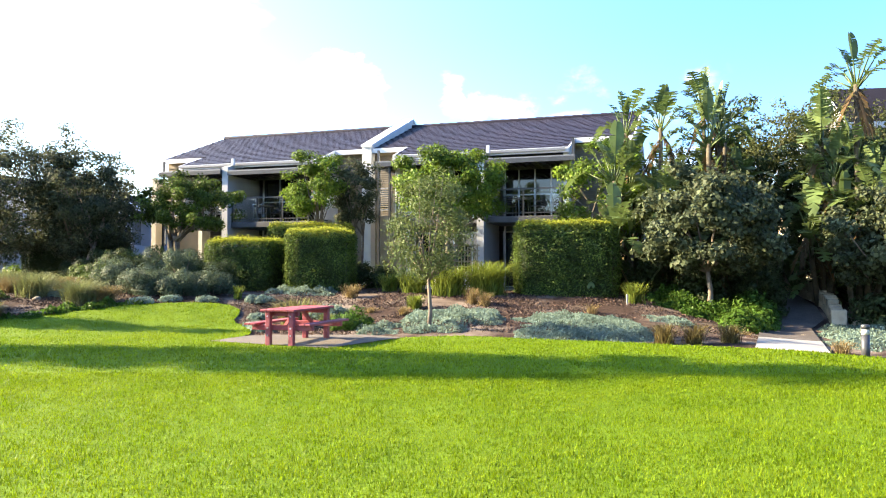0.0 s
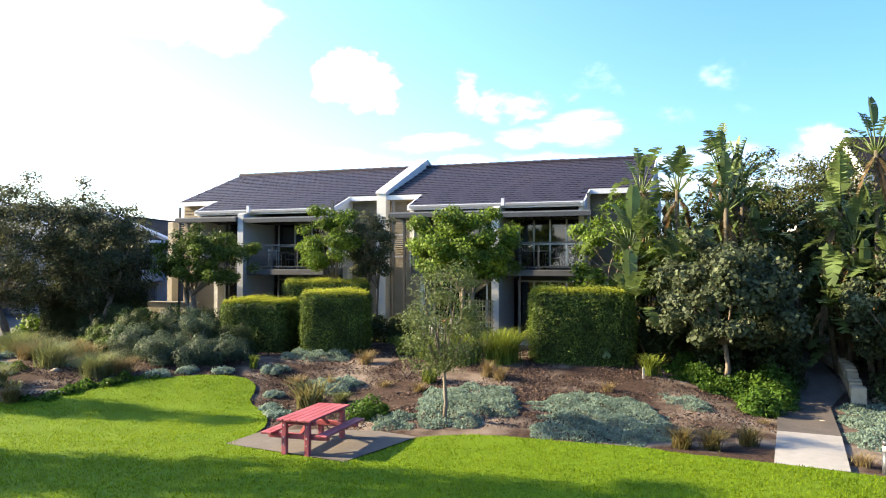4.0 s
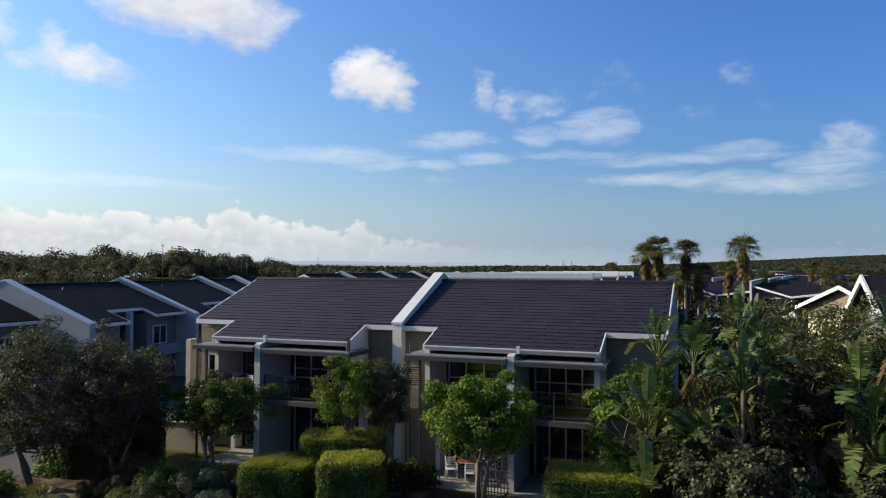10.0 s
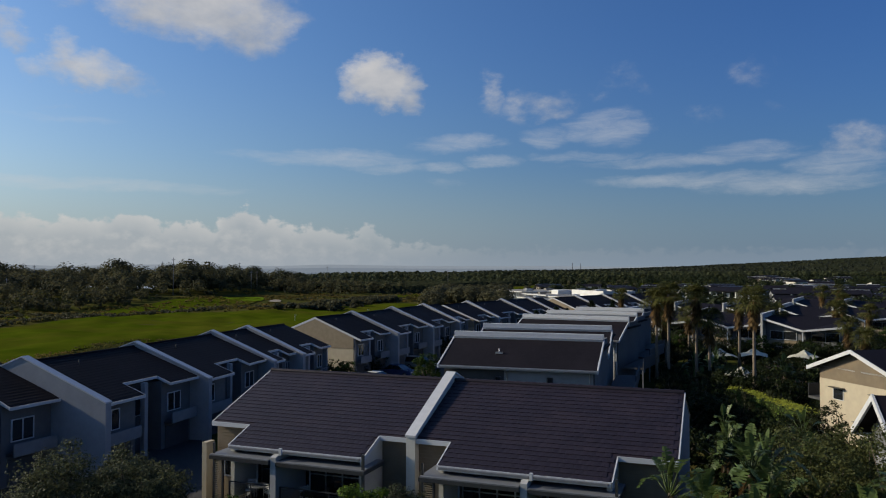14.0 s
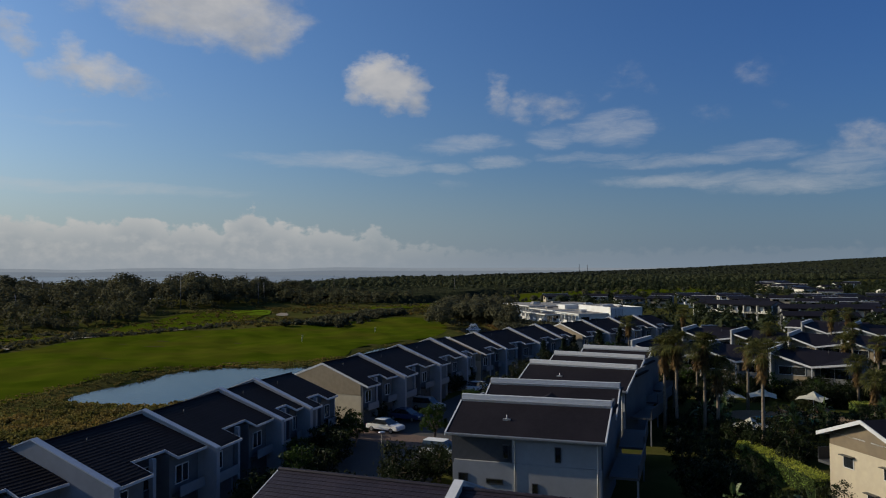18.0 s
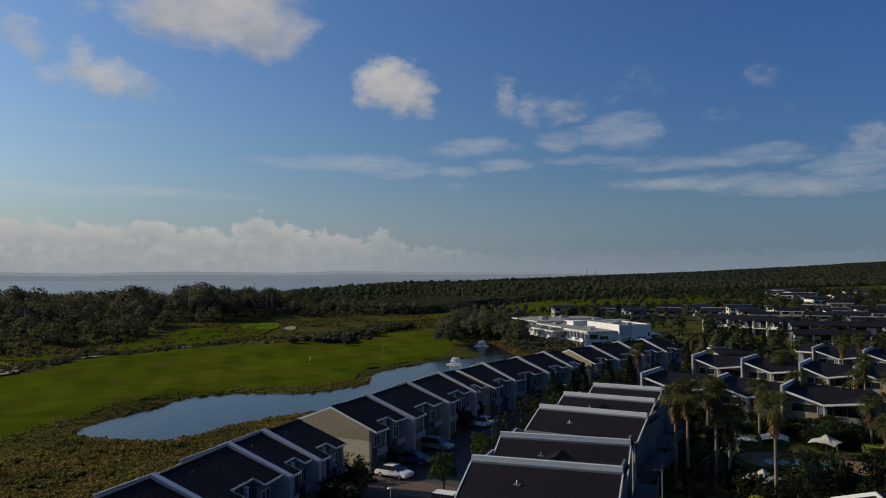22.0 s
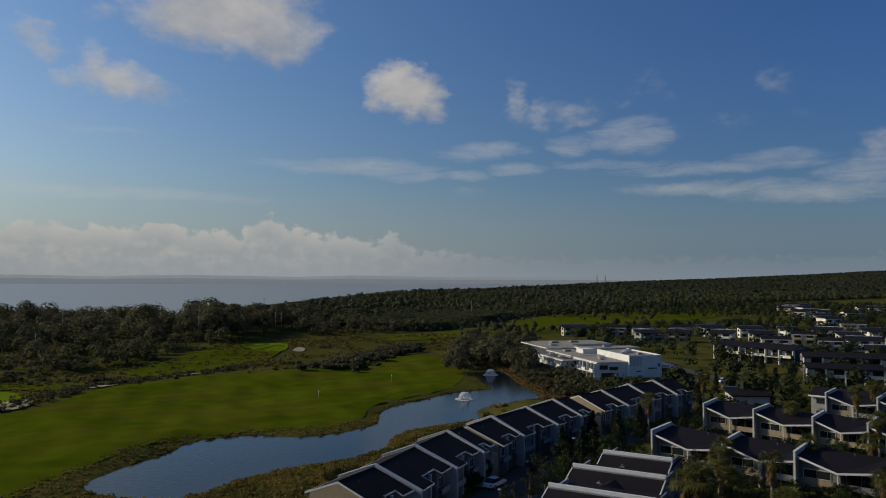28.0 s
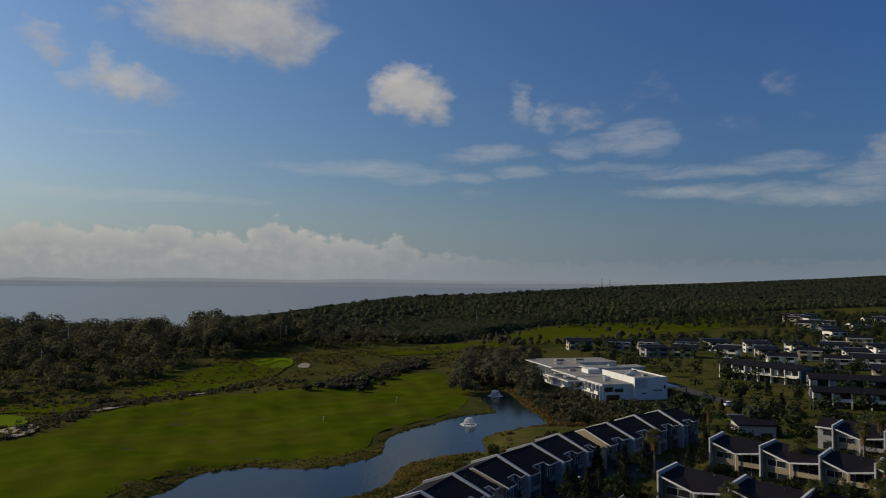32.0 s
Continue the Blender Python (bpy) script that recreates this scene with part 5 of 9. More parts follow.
def tree(name, x, y, height, rx, rz, label, mat, leaf=0.14, count=5000, clump=70, spread=0.42, trunk_r=0.09, seed=1, stems=1, z=None, ry=None, slim=0.5, up=0.3, group="", low=0.0, lean=(0, 0), fork=0.45, category="tree"):
    r = np.random.default_rng(seed)
    z = gz(x, y) if z is None else z
    t = empty(name, Matrix.Translation((x, y, z - 0.05)), label, category, group)
    ry = ry or rx
    cz = height - rz
    cl = clumps(r, clump, rx, ry, rz)
    cl[:, 2] = np.where(cl[:, 2] < -rz * 0.75, cl[:, 2] * 0.6, cl[:, 2])
    cl += np.array([lean[0], lean[1], cz])
    bm = bmesh.new()
    for s in range(stems):
        a = r.uniform(0, math.tau)
        off = 0.0 if stems == 1 else 0.12
        base = np.array([math.cos(a) * off, math.sin(a) * off, -0.1])
        fk = np.array([math.cos(a) * rx * 0.12 * (stems > 1) * 3 + lean[0] * 0.5, math.sin(a) * rx * 0.12 * (stems > 1) * 3 + lean[1] * 0.5, (height - 2 * rz) * 0.5 + height * fork * 0.5])
        mid = (base + fk) / 2 + r.normal(size=3) * 0.05 * height * 0.3
        tube(bm, [base, mid, fk], [trunk_r * 1.15, trunk_r * 0.9, trunk_r * 0.75], 8)
        for i in r.choice(len(cl), size=max(5, 14 // stems), replace=False):
            e = cl[i]
            m1 = fk * 0.55 + e * 0.45 + r.normal(size=3) * 0.08 * rx
            tube(bm, [fk - (fk - base) * 0.08, m1, e], [trunk_r * 0.55, trunk_r * 0.3, trunk_r * 0.1], 5)
    part("trunk", bm, M_BARK, t)
    w = r.random(len(cl)) + 0.3
    pick = r.choice(len(cl), size=count, p=w / w.sum())
    g = r.normal(size=(count, 3))
    g /= np.linalg.norm(g, axis=1)[:, None]
    c = cl[pick] + g * (r.random(count) ** 0.5 * spread)[:, None] * np.array([1, 1, 0.75])
    o = g * 0.6 + (c - np.array([lean[0], lean[1], cz - rz * 0.3])) / rx * 0.5
    arrays("crown", leaf_quads(c, leaf, up, slim, seed + 5, out=o, loose=0.6), 4, mat, t)
    return t


def hedge(x0, x1, y0, y1, z0, z1, label, seed, ang=0.0, leaf=0.055, dens=1350, mat=None):
    """A clipped hedge: a dark box core with leaves over its faces."""
    r = np.random.default_rng(seed)
    cx, cy = (x0 + x1) / 2, (y0 + y1) / 2
    h = empty("hedge", Matrix.Translation((cx, cy, z0)) @ Matrix.Rotation(ang, 4, "Z"), label, "hedge")
    hx, hy, hz_ = (x1 - x0) / 2, (y1 - y0) / 2, z1 - z0
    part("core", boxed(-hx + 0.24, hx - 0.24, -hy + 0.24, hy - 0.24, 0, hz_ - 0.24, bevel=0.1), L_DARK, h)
    areas = [2 * hx * hz_, 2 * hx * hz_, 2 * hy * hz_, 2 * hy * hz_, 4 * hx * hy * 1.3]
    out = []
    aims = []
    for k, a in enumerate(areas):
        n = int(a * dens)
        u, v = r.uniform(-1, 1, n), r.uniform(0, 1, n)
        depth = np.abs(r.normal(0, 0.09, n)) - 0.07 * (0.5 + 0.5 * np.sin(u * 9 + seed) * np.sin(v * 8 + 2 * np.sin(u * 5))) - r.exponential(0.025, n)
        if k < 2:
            s = -1 if k == 0 else 1
            out.append(np.stack([u * hx, s * (hy - depth), v * hz_], 1))
            aims.append(np.tile([0, s * 0.6, 0.5], (n, 1)))
        elif k < 4:
            s = -1 if k == 2 else 1
            out.append(np.stack([s * (hx - depth), u * hy, v * hz_], 1))
            aims.append(np.tile([s * 0.6, 0, 0.5], (n, 1)))
        else:
            out.append(np.stack([u * hx, r.uniform(-1, 1, n) * hy, hz_ - depth + r.uniform(-0.02, 0.05, n)], 1))
            aims.append(np.tile([0, 0, 1.0], (n, 1)))
    c = np.concatenate(out)
    # rounded shoulders and an uneven clip
    e = np.maximum(np.abs(c[:, 0]) - (hx - 0.25), 0) + np.maximum(np.abs(c[:, 1]) - (hy - 0.25), 0)
    c[:, 2] -= np.where(c[:, 2] > hz_ - 0.3, e * 0.22, 0)
    corner = np.maximum(np.abs(c[:, 0]) - (hx - 0.35), 0) * np.maximum(np.abs(c[:, 1]) - (hy - 0.35), 0)
    c[:, :2] *= (1 - 0.5 * corner - 0.03 * smoothstep(0.7, 0.0, c[:, 2]))[:, None]
    c += 0.03 * np.sin(c[:, [1, 2, 0]] * 4.1 + seed)
    # leaves lean towards the sun by face, most on top, none in front
    share = np.repeat([0.0, 0.7, 0.5, 0.3, 1.0], [len(o) for o in out])[:, None]
    turned = np.concatenate(aims) + np.array([sun_dir.x, sun_dir.y, 0.25]) * share
    q = leaf_quads(c, leaf, 0.2, 0.6, seed, out=turned, loose=0.42)
    # topmost leaves take the paler material, sunlight painted into their colour
    top_leaf = c[:, 2] > hz_ - 0.05 - 0.12 * r.random(len(c)) ** 2
    arrays("leaves", q[~top_leaf], 4, mat or L_HEDGE, h)
    arrays("new_growth", q[top_leaf], 4, mat or L_HEDGE_LIT, h)
    return h


def tussock(name, x, y, height, radius, label, mat, blades=160, width=0.02, seed=1, droop=0.6, category="grass", group="", z=None):
    """Arching blades from one crown."""
    r = np.random.default_rng(seed)
    z = gz(x, y) if z is None else z
    a = r.uniform(0, math.tau, blades)
    out = radius * r.uniform(0.25, 1.0, blades)
    hh = height * r.uniform(0.6, 1.05, blades)
    b = r.normal(0, radius * 0.14, (blades, 2))
    dirs = np.stack([np.cos(a), np.sin(a)], 1)
    side = np.stack([-dirs[:, 1], dirs[:, 0]], 1)
    pts = []
    for s in (0, 0.4, 0.75, 1.0):
        p = np.empty((blades, 3))
        p[:, :2] = b + dirs * (out * s ** 1.6)[:, None]
        p[:, 2] = hh * (s - droop * s ** 3 * 0.5)
        wv = width * (1 - s) ** 0.6 * 0.5
        l, q = p.copy(), p.copy()
        l[:, :2] += side * wv
        q[:, :2] -= side * wv
        pts.append((l, q))
    quads = []
    for (l0, r0), (l1, r1) in zip(pts, pts[1:]):
        quads.append(np.stack([l0, r0, r1, l1], 1))
    v = np.stack(quads, 1).reshape(-1, 3)
    ob = arrays(name, v, 4, mat)
    ob.matrix_basis = Matrix.Translation((x, y, z - 0.03))
    return tagged(ob, label, category, group)


def mat_plant(name, poly, height, label, mat, dens, leaf, seed, category="ground cover", slim=0.45):
    """Low ground cover: leaves over an uneven mat inside an outline; what nobody could count."""
    r = np.random.default_rng(seed)
    xs, ys = [p[0] for p in poly], [p[1] for p in poly]
    area = (max(xs) - min(xs)) * (max(ys) - min(ys))
    n = int(area * dens)
    x, y = r.uniform(min(xs), max(xs), n), r.uniform(min(ys), max(ys), n)
    e = edge_gap(poly, x, y) + 0.12 * np.sin(x * 7 + seed) + 0.1 * np.sin(y * 9)
    ok = e < 0
    x, y, e = x[ok], y[ok], e[ok]
    lump = 0.6 + 0.25 * np.sin(x * 5.1 + seed) * np.sin(y * 4.3) + 0.2 * np.sin(x * 11 + y * 7)
    hh = height * np.clip(-e / 0.35, 0.15, 1) * lump
    c = np.stack([x, y, ground_z(x, y) + 0.03 + hh * r.uniform(0.45, 1.0, len(x))], 1)
    ob = arrays(name, leaf_quads(c, leaf, 0.9, slim, seed), 4, mat)
    return tagged(ob, label, category, kind="stuff")


def bush(x, y, rx, ry, rz, label, mat, seed, leaf=0.09, count=4000, clump=60, spread=0.28, category="bush", group=""):
    r = np.random.default_rng(seed)
    z = gz(x, y)
    b = empty("bush", Matrix.Translation((x, y, z)), label, category, group)
    cl = clumps(r, clump, rx, ry, rz, 0.6)
    cl[:, 2] = np.abs(cl[:, 2])
    pick = r.integers(0, len(cl), count)
    g = r.normal(size=(count, 3))
    g /= np.linalg.norm(g, axis=1)[:, None]
    c = cl[pick] + g * ((0.55 + 0.45 * r.random(count) ** 0.5) * spread)[:, None]
    c[:, 2] = np.abs(c[:, 2]) + 0.02
    arrays("foliage", leaf_quads(c, leaf, 0.4, 0.6, seed, out=g + c / rx * 0.3, loose=0.32), 4, mat, b)
    bm = bmesh.new()
    for i in range(7):
        tube(bm, [(0, 0, -0.1), tuple(cl[i] * 0.5), tuple(cl[i] * 0.9)], [0.03, 0.02, 0.008], 5)
    part("stems", bm, M_BARK, b)
    return b


def blade_leaf(bm, base, direction, length, width, droop, rows=7, tears=0.0, r=None):
    """A paddle leaf that arches down towards its tip, split along its veins into strips that hang apart."""
    d = Vector(direction).normalized()
    side = d.cross(Vector((0, 0, 1)))
    if side.length < 0.05:
        side = Vector((1, 0, 0))
    side.normalize()
    nrm = side.cross(d).normalized()
    rib = []
    for i in range(rows + 1):
        q = i / rows
        rib.append(Vector(base) + d * length * q + Vector((0, 0, -droop * length * q * q)))
    mid = [bm.verts.new(p) for p in rib]
    for sgn in (1, -1):
        last = None
        for i in range(rows):
            q0, q1 = i / rows, (i + 1) / rows
            w0 = width * math.sin(math.pi * min(0.97, 0.12 + 0.85 * q0)) ** 0.55
            w1 = width * math.sin(math.pi * min(0.97, 0.12 + 0.85 * q1)) ** 0.55
            ahead = (rib[i + 1] - rib[i]) * 0.9
            torn = r.random() < tears
            sag = r.uniform(0.05, 0.5) if torn else 0.12
            lift = nrm * 0.42 - Vector((0, 0, sag))
            shrink = r.uniform(0.12, 0.34) if torn else 0.0
            step = rib[i + 1] - rib[i]
            a = last if last and not torn else bm.verts.new(rib[i] + side * sgn * w0 + lift * w0 + ahead + step * shrink)
            b = bm.verts.new(rib[i + 1] + side * sgn * w1 + lift * w1 + ahead - step * shrink)
            bm.faces.new((mid[i], a, b, mid[i + 1]) if sgn > 0 else (mid[i + 1], b, a, mid[i]))
            last = None if torn else b


def strelitzia(x, y, height, stems, label, seed, spread=0.9, leafs=11, leaf_len=1.22, group="giant bird-of-paradise clumps"):
    """A giant bird-of-paradise clump: slim leaning stems with fans of torn paddle leaves, young shoots at the foot."""
    r = random.Random(seed)
    z = gz(x, y)
    t = empty("paddle_leaf_palm", Matrix.Translation((x, y, z)), label, "palm", group)
    for s in range(stems + 3):
        a = r.uniform(0, math.tau)
        low = s >= stems
        hh = height * (1.0 if s == 0 else r.uniform(0.3, 0.6) if low else r.uniform(0.5, 0.92))
        off = 0.0 if s == 0 else spread * r.uniform(0.3, 1)
        bx, by = math.cos(a) * off, math.sin(a) * off
        tx, ty = bx * 1.25, by * 1.25
        trunk_h = max(0.3, hh - leaf_len * 1.25)
        bm = tube(bmesh.new(), [(bx * 0.5, by * 0.5, -0.1), ((bx + tx) / 2 * 0.9, (by + ty) / 2 * 0.9, trunk_h * 0.5), (tx, ty, trunk_h)], [0.09, 0.08, 0.07], 7)
        part("stem", bm, M_STEM, t)
        fan = r.uniform(0, math.pi)
        for i in range(leafs if low else leafs + 6):
            lower = i >= leafs
            k = (i / (leafs - 1) - 0.5) * 2 + r.uniform(-0.12, 0.12) if not lower else ((i - leafs) / 5 - 0.5) * 2.1
            tilt = k * 1.3
            az = fan + r.uniform(-0.45, 0.45)
            d = Vector((math.cos(az) * math.sin(tilt), math.sin(az) * math.sin(tilt), math.cos(tilt) + 0.12)).normalized()
            stalk = leaf_len * r.uniform(0.3, 0.75)
            head = Vector((tx, ty, trunk_h)) if not lower else Vector((tx * 0.85, ty * 0.85, trunk_h * 0.66))
            base = head + d * stalk
            bm = tube(bmesh.new(), [head - Vector((0, 0, 0.15)), base], [0.035, 0.02], 5)
            blade_leaf(bm, base, d, leaf_len * r.uniform(0.6, 0.98), (0.2 if i == leafs // 2 else 0.27) * r.uniform(0.8, 1.2), 0.08 + 0.8 * abs(k) * r.uniform(0.5, 1.3), 11, 0.25 if i == leafs // 2 else 0.8, r)
            part("leaf", bm, L_BANANA, t)
        for i in range(5 if not low else 2):
            az = r.uniform(0, math.tau)
            bm = bmesh.new()
            blade_leaf(bm, (tx, ty, trunk_h - r.uniform(0, 0.5)), (math.cos(az), math.sin(az), -1.1), leaf_len * r.uniform(0.5, 0.9), 0.12, 0.6, 6, 0.6, r)
            part("dead_leaf", bm, L_DEAD if i % 2 else L_DULL, t, "brown dead leaf")
    return t


def fan_palm_meshes(seed, trunk_h, crown=1.5):
    r = random.Random(seed)
    trunk = tube(bmesh.new(), [(0, 0, -0.2), (0.05, 0.02, trunk_h * 0.3), (0.08, 0.05, trunk_h * 0.7), (0.06, 0.03, trunk_h)], [0.25, 0.17, 0.14, 0.15], 10)
    green, dead = bmesh.new(), bmesh.new()
    for i in range(38):
        az = r.uniform(0, math.tau)
        el = r.uniform(-0.5, 1.3)
        d = Vector((math.cos(az) * math.cos(el), math.sin(az) * math.cos(el), math.sin(el)))
        base = Vector((0.06, 0.03, trunk_h)) + d * crown * 0.5
        tube(green, [(0.06, 0.03, trunk_h - 0.1), base], [0.03, 0.02], 4)
        side = d.cross(Vector((0, 0, 1))).normalized()
        nrm = side.cross(d)
        for k in range(11):
            f = (k / 10 - 0.5) * 2.5
            q = (d * math.cos(f) + side * math.sin(f)).normalized()
            tip = base + q * crown * r.uniform(0.5, 0.9) + Vector((0, 0, -0.28 * crown * r.uniform(0.6, 1.3)))
            mid = base + q * crown * 0.38
            w = q.cross(nrm).normalized() * 0.05
            v = [green.verts.new(p) for p in (base, mid + w, tip, mid - w)]
            green.faces.new(v)
    for i in range(190):
        az = r.uniform(0, math.tau)
        zz = trunk_h - r.uniform(0.0, 1.9) ** 1.3
        d = Vector((math.cos(az), math.sin(az), 0))
        b = Vector((0.06, 0.03, zz)) + d * 0.18
        tip = b + d * r.uniform(0.25, 0.75) + Vector((0, 0, -r.uniform(0.5, 1.1)))
        w = Vector((-d.y, d.x, 0)) * r.uniform(0.08, 0.2)
        v = [dead.verts.new(p) for p in (b, (b + tip) / 2 + w, tip, (b + tip) / 2 - w)]
        dead.faces.new(v)
    return trunk, green, dead


def fan_palm(x, y, trunk_h, label, seed, crown=1.5):
    t = empty("fan_palm", Matrix.Translation((x, y, gz(x, y))), label, "palm", "tall fan palms")
    a, b, c = fan_palm_meshes(seed, trunk_h, crown)
    part("trunk", a, M_PALMBARK, t)
    part("crown", b, L_PALM, t)
    part("skirt", c, L_DEAD, t, "brown skirt of dead fronds")
    return t


# --- garden trees in front of the house
tree("olive_tree", -0.2, 16.9, 3.5, 0.95, 1.3, "slender grey-green tree with pale trunk in the garden bed", L_OLIVE, 0.085, 9000, 60, 0.34, 0.05, 3, slim=0.3, up=0.6)
tree("tree", -4.75, 27.8, 5.15, 1.15, 1.3, "multi-stemmed green tree before the balcony", L_CITRUS, 0.105, 13000, 52, 0.34, 0.055, 4, stems=3)
tree("tree", -3.15, 28.5, 5.2, 0.85, 1.5, "darker open tree beside the party wall", L_DUSK, 0.105, 8000, 44, 0.34, 0.05, 44, stems=2)
tree("tree", 0.4, 25.3, 4.9, 2.05, 1.3, "bright green round-headed tree with pale forked stems", L_CITRUS, 0.115, 26000, 100, 0.38, 0.08, 5, stems=3)
tree("tree", -9.5, 28.4, 4.25, 1.9, 1.05, "low spreading dark green tree beside the house", L_MID, 0.11, 18000, 90, 0.34, 0.07, 6, stems=3)
tree("tree", -13.75, 28.9, 6.35, 1.7, 2.9, "tall open dark-leaved tree", L_DUSK, 0.115, 24000, 160, 0.44, 0.1, 7, stems=2)
tree("tree", -15.8, 32.4, 5.2, 1.9, 2.3, "tall dark-leaved tree behind the hedge", L_DUSK, 0.15, 13000, 120, 0.5, 0.1, 8, stems=2)
tree("tree", -16.75, 28.4, 6.3, 1.95, 2.9, "dense dark-leaved tree by the car park", L_DUSK, 0.115, 26000, 180, 0.5, 0.1, 9, stems=2)
tree("tree", -13.9, 31.6, 4.9, 1.3, 1.9, "dense dark-leaved tree beside the garden wall", L_DUSK, 0.14, 9000, 110, 0.45, 0.09, 10, stems=2)
tree("conifer", -20.5, 19.8, 7.0, 0.75, 2.6, "slim dark conifer beside the lawn", L_DARK, 0.2, 5000, 90, 0.35, 0.12, 16)
tree("conifer", -20.5, 15.2, 13.2, 1.35, 5.2, "tall narrow dark conifer beside the lawn", L_DARK, 0.22, 12000, 190, 0.5, 0.18, 19)
tree("sea_almond_tree", 7.6, 21.4, 4.3, 2.0, 1.7, "rounded tree with dusky round leaves and pale trunk", L_ROUND, 0.125, 20000, 170, 0.36, 0.08, 11, slim=0.9)
tree("sea_almond_tree", 12.8, 21.0, 3.9, 1.9, 1.5, "rounded tree with dusky round leaves by the path", L_ROUND, 0.125, 16000, 150, 0.36, 0.08, 12, slim=0.9)
tree("tree", 14.9, 27.4, 7.7, 1.9, 2.4, "feathery green tree before the grey gable", L_FEATHER, 0.13, 6500, 100, 0.42, 0.09, 21, stems=2)
tree("tree", 12.6, 28.6, 7.7, 2.5, 2.9, "feathery green tree among the palms", L_FEATHER, 0.13, 7000, 110, 0.45, 0.09, 13, stems=2)
tree("tree", 14.0, 30.0, 7.3, 2.1, 2.5, "feathery green tree hiding the neighbouring eaves", L_FEATHER, 0.13, 8500, 110, 0.45, 0.09, 25, stems=2)
tree("tree", 16.6, 28.6, 6.6, 2.0, 2.3, "feathery green tree beside the grey gable", L_FEATHER, 0.13, 8000, 110, 0.45, 0.09, 26, stems=2)
tree("tree", 12.0, 32.0, 7.0, 2.2, 2.6, "dark leafy tree beside the neighbouring gable", L_DARK, 0.15, 6500, 100, 0.45, 0.09, 18, stems=2)
for i_, (x_, y_, h_, k_) in enumerate(((10.9, 27.6, 5.6, 1.9), (13.2, 25.6, 5.4, 1.8), (15.4, 26.6, 5.6, 2.2), (15.2, 22.6, 4.2, 1.7), (9.3, 24.6, 4.4, 1.5))):
    tree("tree", x_, y_, h_, k_, h_ * 0.42, "dense dark tree filling the palm thicket", L_DARK, 0.17, 5200, 90, 0.42, 0.08, 30 + i_, stems=2, group="thicket trees")
tree("tree", 18.0, 33.0, 6.4, 2.6, 2.6, "feathery green tree before the neighbouring house", L_FEATHER, 0.14, 7500, 110, 0.5, 0.09, 14, stems=2)
tree("tree", 14.3, 25.4, 5.0, 1.7, 1.9, "dense dark-leaved tree beside the shaded path", L_DARK, 0.14, 8500, 110, 0.42, 0.08, 22, stems=2)
tree("tree", 9.0, 26.6, 5.0, 1.7, 1.9, "dense feathery tree among the palms", L_FEATHER, 0.14, 8000, 100, 0.42, 0.08, 23, stems=3)
tree("tree", 16.4, 24.6, 4.6, 1.6, 1.7, "dense dark-leaved tree beside the shaded path", L_DARK, 0.14, 7000, 100, 0.42, 0.08, 24, stems=2)
tree("tree", 5.6, 25.6, 5.3, 1.6, 1.9, "green tree beside a shaded balcony", L_CITRUS, 0.14, 7500, 60, 0.4, 0.07, 15, stems=2)
# place, height of the leaf fans, stems
for i, (x, y, top, s) in enumerate(((6.5, 26.2, 6.6, 2), (7.3, 24.75, 6.5, 3), (9.25, 26.25, 7.4, 3), (8.5, 23.7, 5.8, 2), (5.5, 23.6, 4.6, 1), (10.1, 27.0, 7.1, 2), (11.9, 23.4, 5.8, 3), (12.65, 22.75, 7.45, 1), (12.8, 25.5, 5.4, 3), (11.3, 29.0, 5.2, 3), (14.8, 26.2, 4.6, 3))):
    strelitzia(x, y, top - gz(x, y) + 1.4, s, "tall paddle-leaved palm clump with torn green leaves", 20 + i)
hedge(2.42, 5.5, 22.45, 24.7, gz(3.8, 22.9) - 0.05, 3.12, "clipped box-shaped hedge with sunlit yellow-green top", 31, radians(-8))
hedge(-5.0, -2.88, 24.35, 26.25, 0.85, 2.98, "clipped box-shaped hedge block", 32, radians(4))
hedge(-6.1, -3.2, 26.5, 28.5, 0.9, 3.3, "clipped hedge block standing behind another", 33, radians(6))
hedge(-7.75, -5.35, 25.0, 27.0, 0.85, 2.68, "low clipped hedge block", 34, radians(-8))
hedge(-16.4, -12.6, 29.3, 30.9, 0.75, 2.75, "long dark clipped hedge below the trees", 35, radians(4), mat=L_DARK)

# --- distant woods, one mass that nobody could count


def wood(name, pts, heights, per, leaf, label, mat, seed, spread=1.0, loose=0.22):
    r = np.random.default_rng(seed)
    n = len(pts)
    rad = heights * r.uniform(0.28, 0.5, n) * spread
    idx = np.repeat(np.arange(n), np.maximum(6, per * (rad / rad.mean()) ** 2).astype(int))
    g = r.normal(size=(len(idx), 3))
    g /= np.linalg.norm(g, axis=1)[:, None]
    g[:, 2] = g[:, 2] * 0.75 + 0.15
    k = (0.65 + 0.35 * r.random(len(idx))) if spread == 1.0 else r.random(len(idx)) ** 0.5
    c = np.empty((len(idx), 3))
    c[:, :2] = pts[idx] + g[:, :2] * (rad[idx] * k)[:, None]
    base = ground_z(pts[:, 0], pts[:, 1])
    c[:, 2] = base[idx] + heights[idx] * (0.6 if spread == 1.0 else 0.45) + g[:, 2] * k * heights[idx] * 0.48
    q = leaf_quads(c, leaf * (0.55 + 0.45 * (rad / rad.mean()))[idx], 0.0, 0.95, seed + 1, out=g / spread + np.array([0, 0, 0.35]), loose=loose)
    return tagged(arrays(name, q, 4, mat), label, "woodland", kind="stuff")


def scatter(n, x0, x1, y0, y1, keep, seed):
    r = np.random.default_rng(seed)
    x, y = r.uniform(x0, x1, n), r.uniform(y0, y1, n)
    k = keep(x, y)
    return np.stack([x[k], y[k]], 1)


